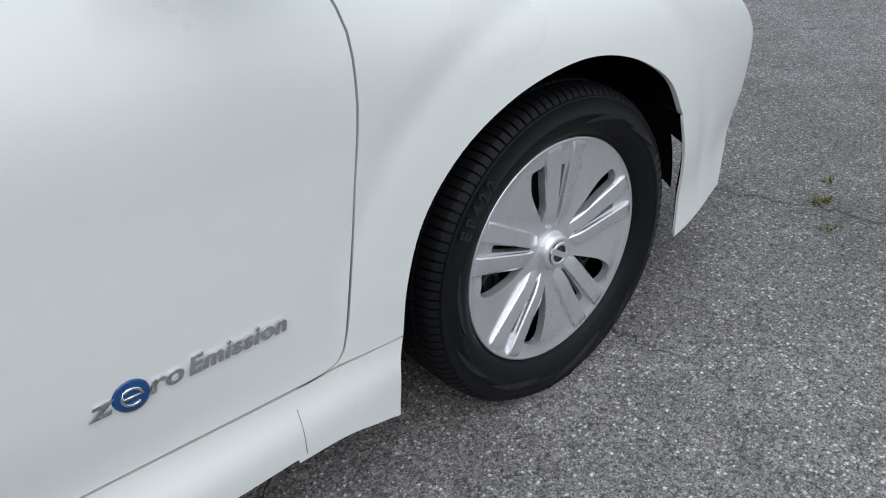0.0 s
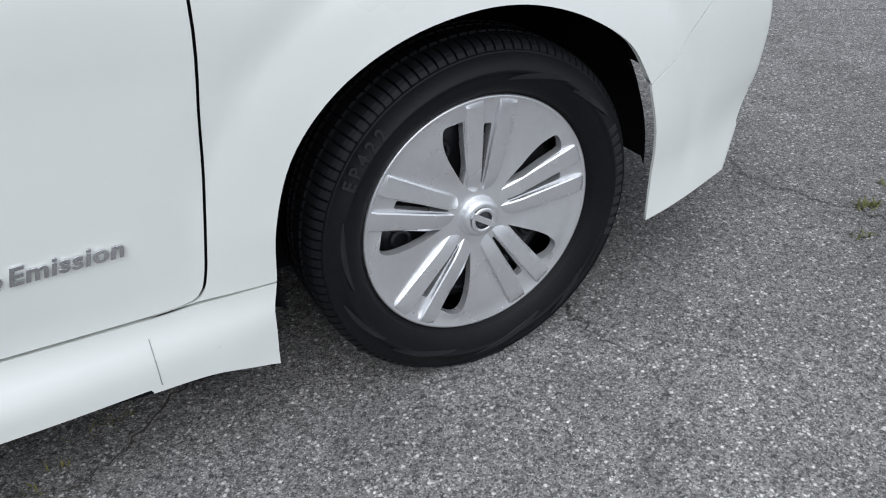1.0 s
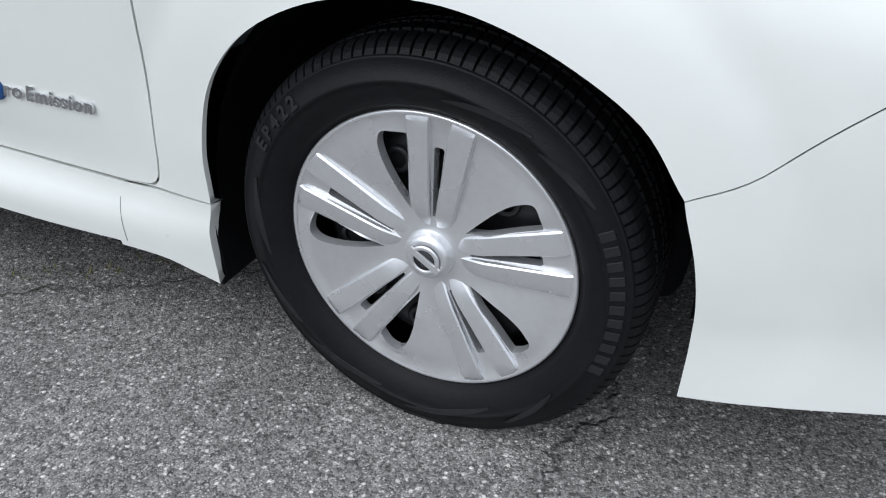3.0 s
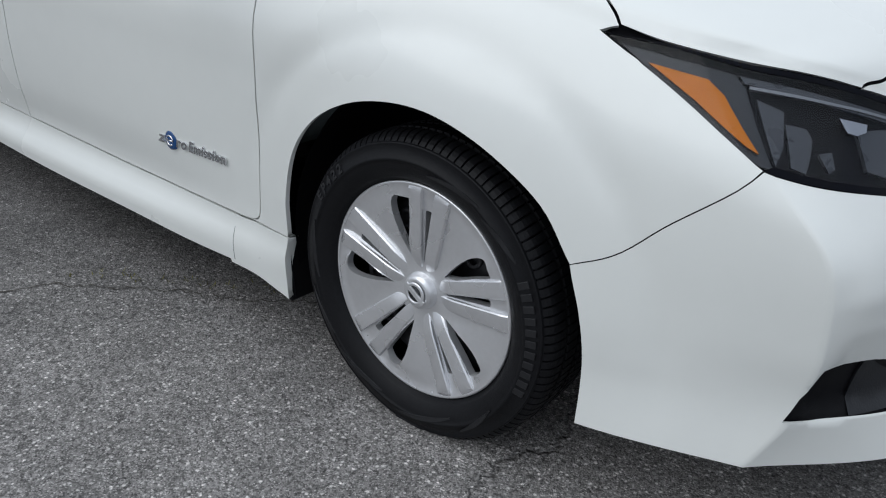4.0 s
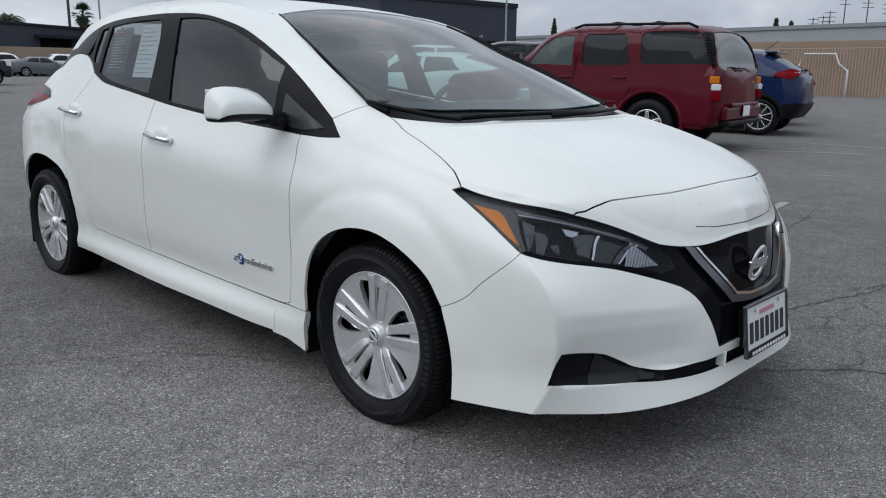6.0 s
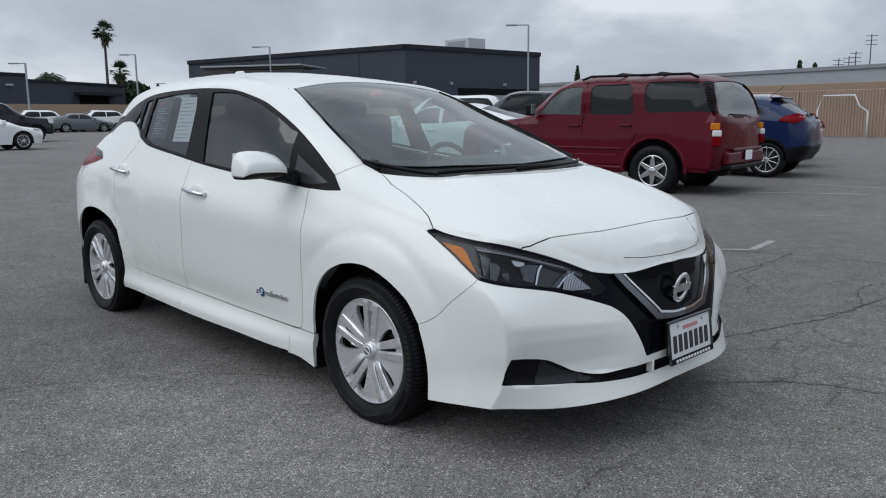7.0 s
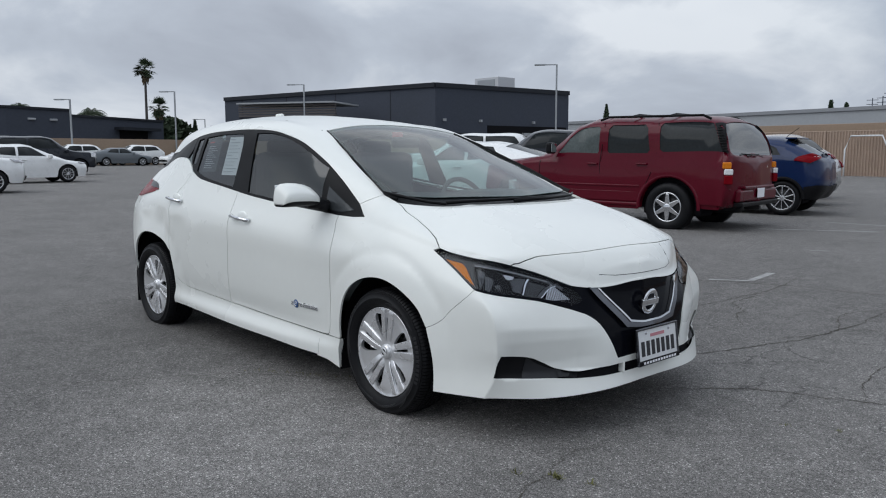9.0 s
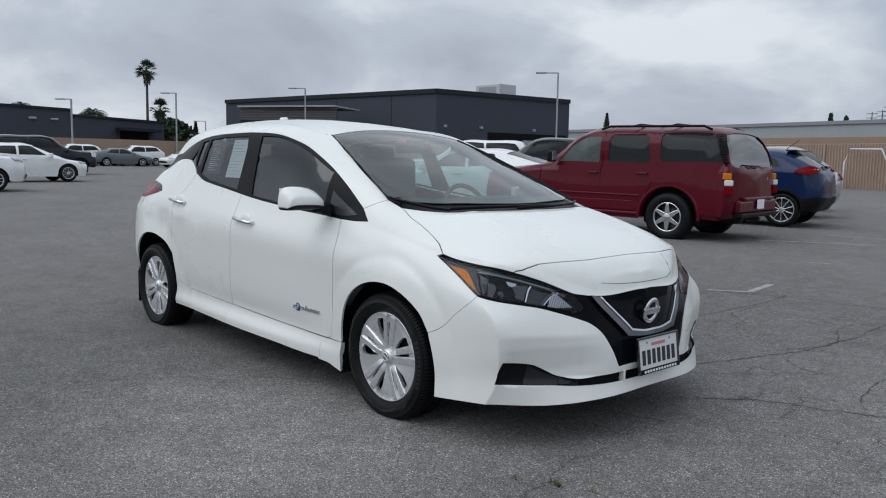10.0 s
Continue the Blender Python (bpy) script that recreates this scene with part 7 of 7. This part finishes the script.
# ---- palms, trees, weeds ----
def palm(x, y, top, spread, trunk_r, lean=0.0, fan=True, seed=1):
    rng = random.Random(seed)
    p = thing("palm_tree", "tall fan palm with a shaggy crown" if fan else "feathery palm with arching fronds", "palm tree", pose(x, y, floor_z(x, y)), group="palms")
    h = top - floor_z(x, y)
    part("trunk", tube([(lean * (k / 8) ** 2, 0, h * k / 8) for k in range(9)], trunk_r, 10, .7), BARK, p)
    verts, faces = [], []
    for k in range(46 if fan else 34):
        az = rng.uniform(0, 6.283)
        el = rng.uniform(-1.0, 1.35) if fan else rng.uniform(.1, 1.3)
        L = spread * rng.uniform(.75, 1.05)
        d = Vector((math.cos(az) * math.cos(el), math.sin(az) * math.cos(el), math.sin(el)))
        s = d.cross(Vector((0, 0, 1))).normalized()
        u = s.cross(d)
        base = Vector((lean, 0, h))
        if fan:
            hub = base + d * L * .5
            for q in range(9):
                t = (q - 4) / 4 * 1.15
                tip = hub + (d * math.cos(t) + s * math.sin(t)) * L * .55 - Vector((0, 0, .12 * L * abs(t)))
                w = (s * math.cos(t) - d * math.sin(t)) * L * .06
                i = len(verts)
                verts += [hub - w * .4, hub + w * .4, tip + w * .2 - Vector((0, 0, L * .05)), (hub + tip) / 2 - w]
                faces += [(i, i + 1, i + 2), (i, i + 2, i + 3)]
            i = len(verts)
            verts += [base + s * .03, base - s * .03, hub]
            faces.append((i, i + 1, i + 2))
        else:
            prev = base
            for q in range(1, 9):
                f = q / 8
                cur = base + d * L * f - Vector((0, 0, L * .75 * f * f))
                w = s * L * .22 * math.sin(math.pi * min(f + .08, 1))
                drop = Vector((0, 0, -L * .1))
                i = len(verts)
                for sg in (1, -1):
                    for g in (0.0, 0.5):
                        a = prev.lerp(cur, g)
                        verts += [a, prev.lerp(cur, g + .38), a + w * sg + drop + (cur - prev) * .6]
                        j = len(verts)
                        faces.append((j - 3, j - 2, j - 1))
                prev = cur
    part("crown", mesh_of("crown", verts, faces, shade=False), PALM_GREEN, p)
    if fan:
        verts, faces = [], []
        for k in range(60):
            az, z = rng.uniform(0, 6.283), rng.uniform(-spread * .95, -.1)
            r = trunk_r * 1.1 + spread * .22 * (1 + z / spread)
            a = Vector((lean + math.cos(az) * r, math.sin(az) * r, h + z))
            s = Vector((-math.sin(az), math.cos(az), 0)) * .16
            i = len(verts)
            verts += [a - s, a + s, a + Vector((math.cos(az) * .15, math.sin(az) * .15, -.7))]
            faces.append((i, i + 1, i + 2))
        part("dry_skirt", mesh_of("dry_skirt", verts, faces, shade=False), DRY, p, "brown skirt of dead fronds")


palm(-99.0, 37.5, 12.3, 1.6, .2, .1, True, 3)
palm(-89.5, 35.2, 6.9, 1.5, .2, 0, True, 5)
palm(-111, 34.6, 7.0, 2.9, .2, .3, False, 7)
palm(-116, 27.0, 7.9, 2.2, .2, 0, False, 9)
palm(-108, 33.0, 6.7, 2.2, .2, -.3, False, 12)


def leafy(name, label, x, y, base, height, width, shape, seed, mat=DARK_GREEN, leaf=.35, count=700):
    """A trunk and a crown of many small tilted leaf cards. shape: half width at a height fraction."""
    rng = random.Random(seed)
    t = thing(name, label, "tree", pose(x, y, floor_z(x, y)), group="far trees")
    z0 = base - floor_z(x, y)
    part("trunk", tube([(0, 0, 0), (.05, 0, z0 + height * .3), (0, 0, z0 + height * .8)], .16, 8, .3), BARK, t)
    verts, faces = [], []
    for k in range(count):
        f = rng.random()
        r = width * shape(f) * math.sqrt(rng.random()) * rng.uniform(.8, 1.12)
        az = rng.uniform(0, 6.283)
        c = Vector((math.cos(az) * r, math.sin(az) * r, z0 + height * f))
        a = Vector((rng.gauss(0, 1), rng.gauss(0, 1), rng.gauss(0, 1))).normalized() * leaf
        b = a.orthogonal().normalized() * leaf * .6
        i = len(verts)
        verts += [c - a, c + b, c + a, c - b]
        faces.append((i, i + 1, i + 2, i + 3))
    part("crown", mesh_of("crown", verts, faces, shade=False), mat, t)


cone = lambda f: (1 - f) * .97 + .03
dome = lambda f: math.sqrt(max(1 - (f * 1.0) ** 2, 0.02))
ball = lambda f: math.sqrt(max(1 - (2 * f - 1) ** 2, .05))
leafy("cypress_tree", "dark narrow conifer beyond the grey building", -62.5, 85.4, 4.0, 4.0, .8, cone, 21, leaf=.22)
leafy("cypress_tree", "dark narrow conifer beyond the grey building", -46.2, 117.3, 4.0, 5.0, 1.1, cone, 22)
leafy("cypress_tree", "dark narrow conifer beyond the grey building", -44.3, 118.0, 4.0, 4.6, 1.0, cone, 23)
leafy("broad_tree", "dense rounded green tree by the low building", -92.0, 37.6, 2.2, 3.6, 3.2, dome, 24, count=1600, leaf=.4)
leafy("shrub", "light green shrub behind the tan wall", -80.5, 36.5, 1.8, 2.0, 2.8, dome, 25, mat=plain("light_foliage", (.06, .10, .03), .8, var=.3, scale=3), count=900)
leafy("small_tree", "thin dark conifer beyond the shrub", -104, 46.3, 2, 4.2, .8, cone, 26, leaf=.25)
leafy("broad_tree", "leafy green tree at the lot's edge", -46.5, 4.8, 1.8, 3.6, 2.2, ball, 27, mat=plain("fresh_foliage", (.075, .12, .03), .8, var=.3, scale=4), count=1500, leaf=.25)


# ---- far power poles ----
for k, (x, y, h) in enumerate(((-98.9, 279, 19.8), (-96.1, 280, 20.4), (-94.4, 281, 21.9), (-90.3, 282, 27.2), (-84.0, 284, 26), (-78, 285, 24))):
    pl = thing("power_pole", "far dark power pole with cross arms", "power pole", pose(x, y, 0, 0, 0, 20), group="far power poles")
    part("pole", tube([(0, 0, 0), (0, 0, h)], .22, 6, .7), SLATE, pl)
    for q in (.6, 2.0, 3.4):
        part("cross_arm", box_bm(3.4, .18, .18, (0, 0, h - q), 0), SLATE, pl)

# ---- painted lines and weeds ----
def stripe(x0, y0, x1, y1, w, label="worn white parking line painted on asphalt"):
    d = Vector((x1 - x0, y1 - y0, 0))
    n = max(int(d.length / .25), 1)
    s = Vector((-d.y, d.x, 0)).normalized() * w / 2
    rng = random.Random(int(x0 * 100 + y0 * 7))
    bm = bmesh.new()
    rows = []
    for k in range(n + 1):
        p = Vector((x0, y0, 0)) + d * k / n
        j = s * rng.uniform(.75, 1.05)
        rows.append([bm.verts.new((q.x, q.y, floor_z(q.x) + .004)) for q in (p - j, p + j)])
    for a, b in zip(rows, rows[1:]):
        bm.faces.new((a[0], b[0], b[1], a[1]))
    bmesh.ops.recalc_face_normals(bm, faces=bm.faces)
    ob = part("parking_line", bm, LINE_WHITE)
    return tagged(ob, label, "road marking", "parking lines", "structure")


stripe(-1.04, 3.91, -.74, 4.14, .06)
stripe(-.74, 4.15, -.83, 4.78, .08)
stripe(-3.2, 9.3, -1.73, 10.22, .10)
stripe(-3.0, 11.4, -1.0, 11.5, .10)
stripe(-1.4, 7.0, -1.2, 7.12, .06)
stripe(-3.0, 14.6, 1.5, 14.7, .10)
stripe(-3.0, 17.6, 1.5, 17.7, .10)


def weeds(spots, seed, height):
    rng = random.Random(seed)
    verts, faces = [], []
    for x, y, spread, n in spots:
        for k in range(n):
            a = rng.uniform(0, 6.283)
            r = spread * rng.random() ** .7
            b = Vector((x + math.cos(a) * r, y + math.sin(a) * r * .6, floor_z(x)))
            d = Vector((rng.gauss(0, .6), rng.gauss(0, .6), .55)).normalized() * height * rng.uniform(.5, 1.2)
            s = d.cross(Vector((0, 0, 1))).normalized() * height * .12
            i = len(verts)
            verts += [b - s, b + s, b + d * .6 + s * .8, b + d, b + d * .6 - s * .8]
            faces.append((i, i + 1, i + 2, i + 3, i + 4))
    return mesh_of("weed", verts, faces, shade=False)


tagged(part("weed", weeds([(1.03, -.85, .035, 60), (1.16, -.80, .03, 16), (.90, -.93, .03, 14)], 4, .02), WEED_GREEN), "small yellow-green weed in an asphalt crack", "weed", kind="stuff")
tagged(part("weed", weeds([(-1.1 + .05 * k, -.99 + .034 * k + .012 * (k % 3), .03, 9) for k in range(11)], 6, .014), plain("dry_moss", (.13, .12, .04), .9, var=.3, scale=80)), "dry moss along a crack beside the car", "moss", kind="stuff")
def crack(points, width, seed):
    """A ragged crack that wanders through the points."""
    rng = random.Random(seed)
    c = np.array(points, float)
    t = np.linspace(0, len(c) - 1, 26 * (len(c) - 1) + 1)
    p = spline(c, t)
    bm = bmesh.new()
    rows = []
    jit = np.cumsum([rng.gauss(0, .006) for _ in t])
    jit -= np.linspace(jit[0], jit[-1], len(t))
    for k in range(len(t)):
        a, b = p[max(k - 1, 0)], p[min(k + 1, len(t) - 1)]
        d = Vector((b[0] - a[0], b[1] - a[1], 0)).normalized()
        s = Vector((-d.y, d.x, 0))
        q = Vector((p[k][0], p[k][1], 0)) + s * (jit[k] + rng.gauss(0, .004))
        w = width * rng.uniform(.25, 1.0) * min(1, .2 + 4 * min(k, len(t) - 1 - k) / len(t))
        rows.append([bm.verts.new((v.x, v.y, floor_z(v.x) + .0025)) for v in (q - s * w / 2, q + s * w / 2)])
    for a, b in zip(rows, rows[1:]):
        bm.faces.new((a[0], b[0], b[1], a[1]))
    bmesh.ops.recalc_face_normals(bm, faces=bm.faces)
    for f in bm.faces:
        if f.normal.z < 0:
            f.normal_flip()
    return tagged(part("crack", bm, CRACK_DIRT), "thin dark crack in the asphalt", "crack", "cracks", "structure")


CRACK_DIRT = plain("crack_dirt", (0.06, 0.054, 0.045), 0.95, var=0.4, scale=30)
crack([(-1.6, -2.3), (-1.49, -1.85), (-1.345, -1.546), (-1.07, -1.03), (-.85, -.79), (-.66, -.67), (-.2, -.35), (.4, -.1), (.93, -.4)], .006, 1)
crack([(-4.6, -2.4), (-3.97, -1.48), (-3.5, -.7)], .008, 2)
crack([(-.2, 1.6), (-.39, 2.64), (-.38, 3.6), (-.56, 4.9)], .012, 3)
crack([(.93, -.4), (.93, -.56), (.98, -.7), (1.03, -.85), (1.15, -1.1), (1.5, -1.35)], .006, 4)
crack([(.6, .4), (.89, .72), (1.15, .86), (1.47, .94), (2.1, 1.2)], .012, 5)
crack([(.3, 1.0), (.49, 1.53), (.66, 2.18), (.74, 3.37), (.6, 4.6)], .012, 6)
crack([(1.47, .94), (1.3, 1.6), (1.5, 2.4), (1.3, 3.4)], .010, 7)

tagged(part("weed", weeds([(1.35, .35, .03, 10), (1.55, .45, .02, 8)], 8, .015), WEED_GREEN), "tiny weed in the asphalt before the bumper", "weed", kind="stuff")
crack([(-2.4, 3.1), (-1.25, 3.70), (-.67, 4.03), (-.23, 4.13), (.43, 4.25), (1.4, 4.5)], .016, 6)
crack([(-.5, 3.6), (-.33, 3.46), (-.26, 2.95), (0, 2.72), (-.01, 2.55), (.2, 2.2)], .012, 7)
crack([(.5, 1.9), (.69, 2.21), (.75, 2.52), (.54, 3.15), (.7, 3.6)], .012, 8)
crack([(.75, 2.52), (.95, 2.74), (1.5, 2.8), (2.2, 3.3)], .012, 9)
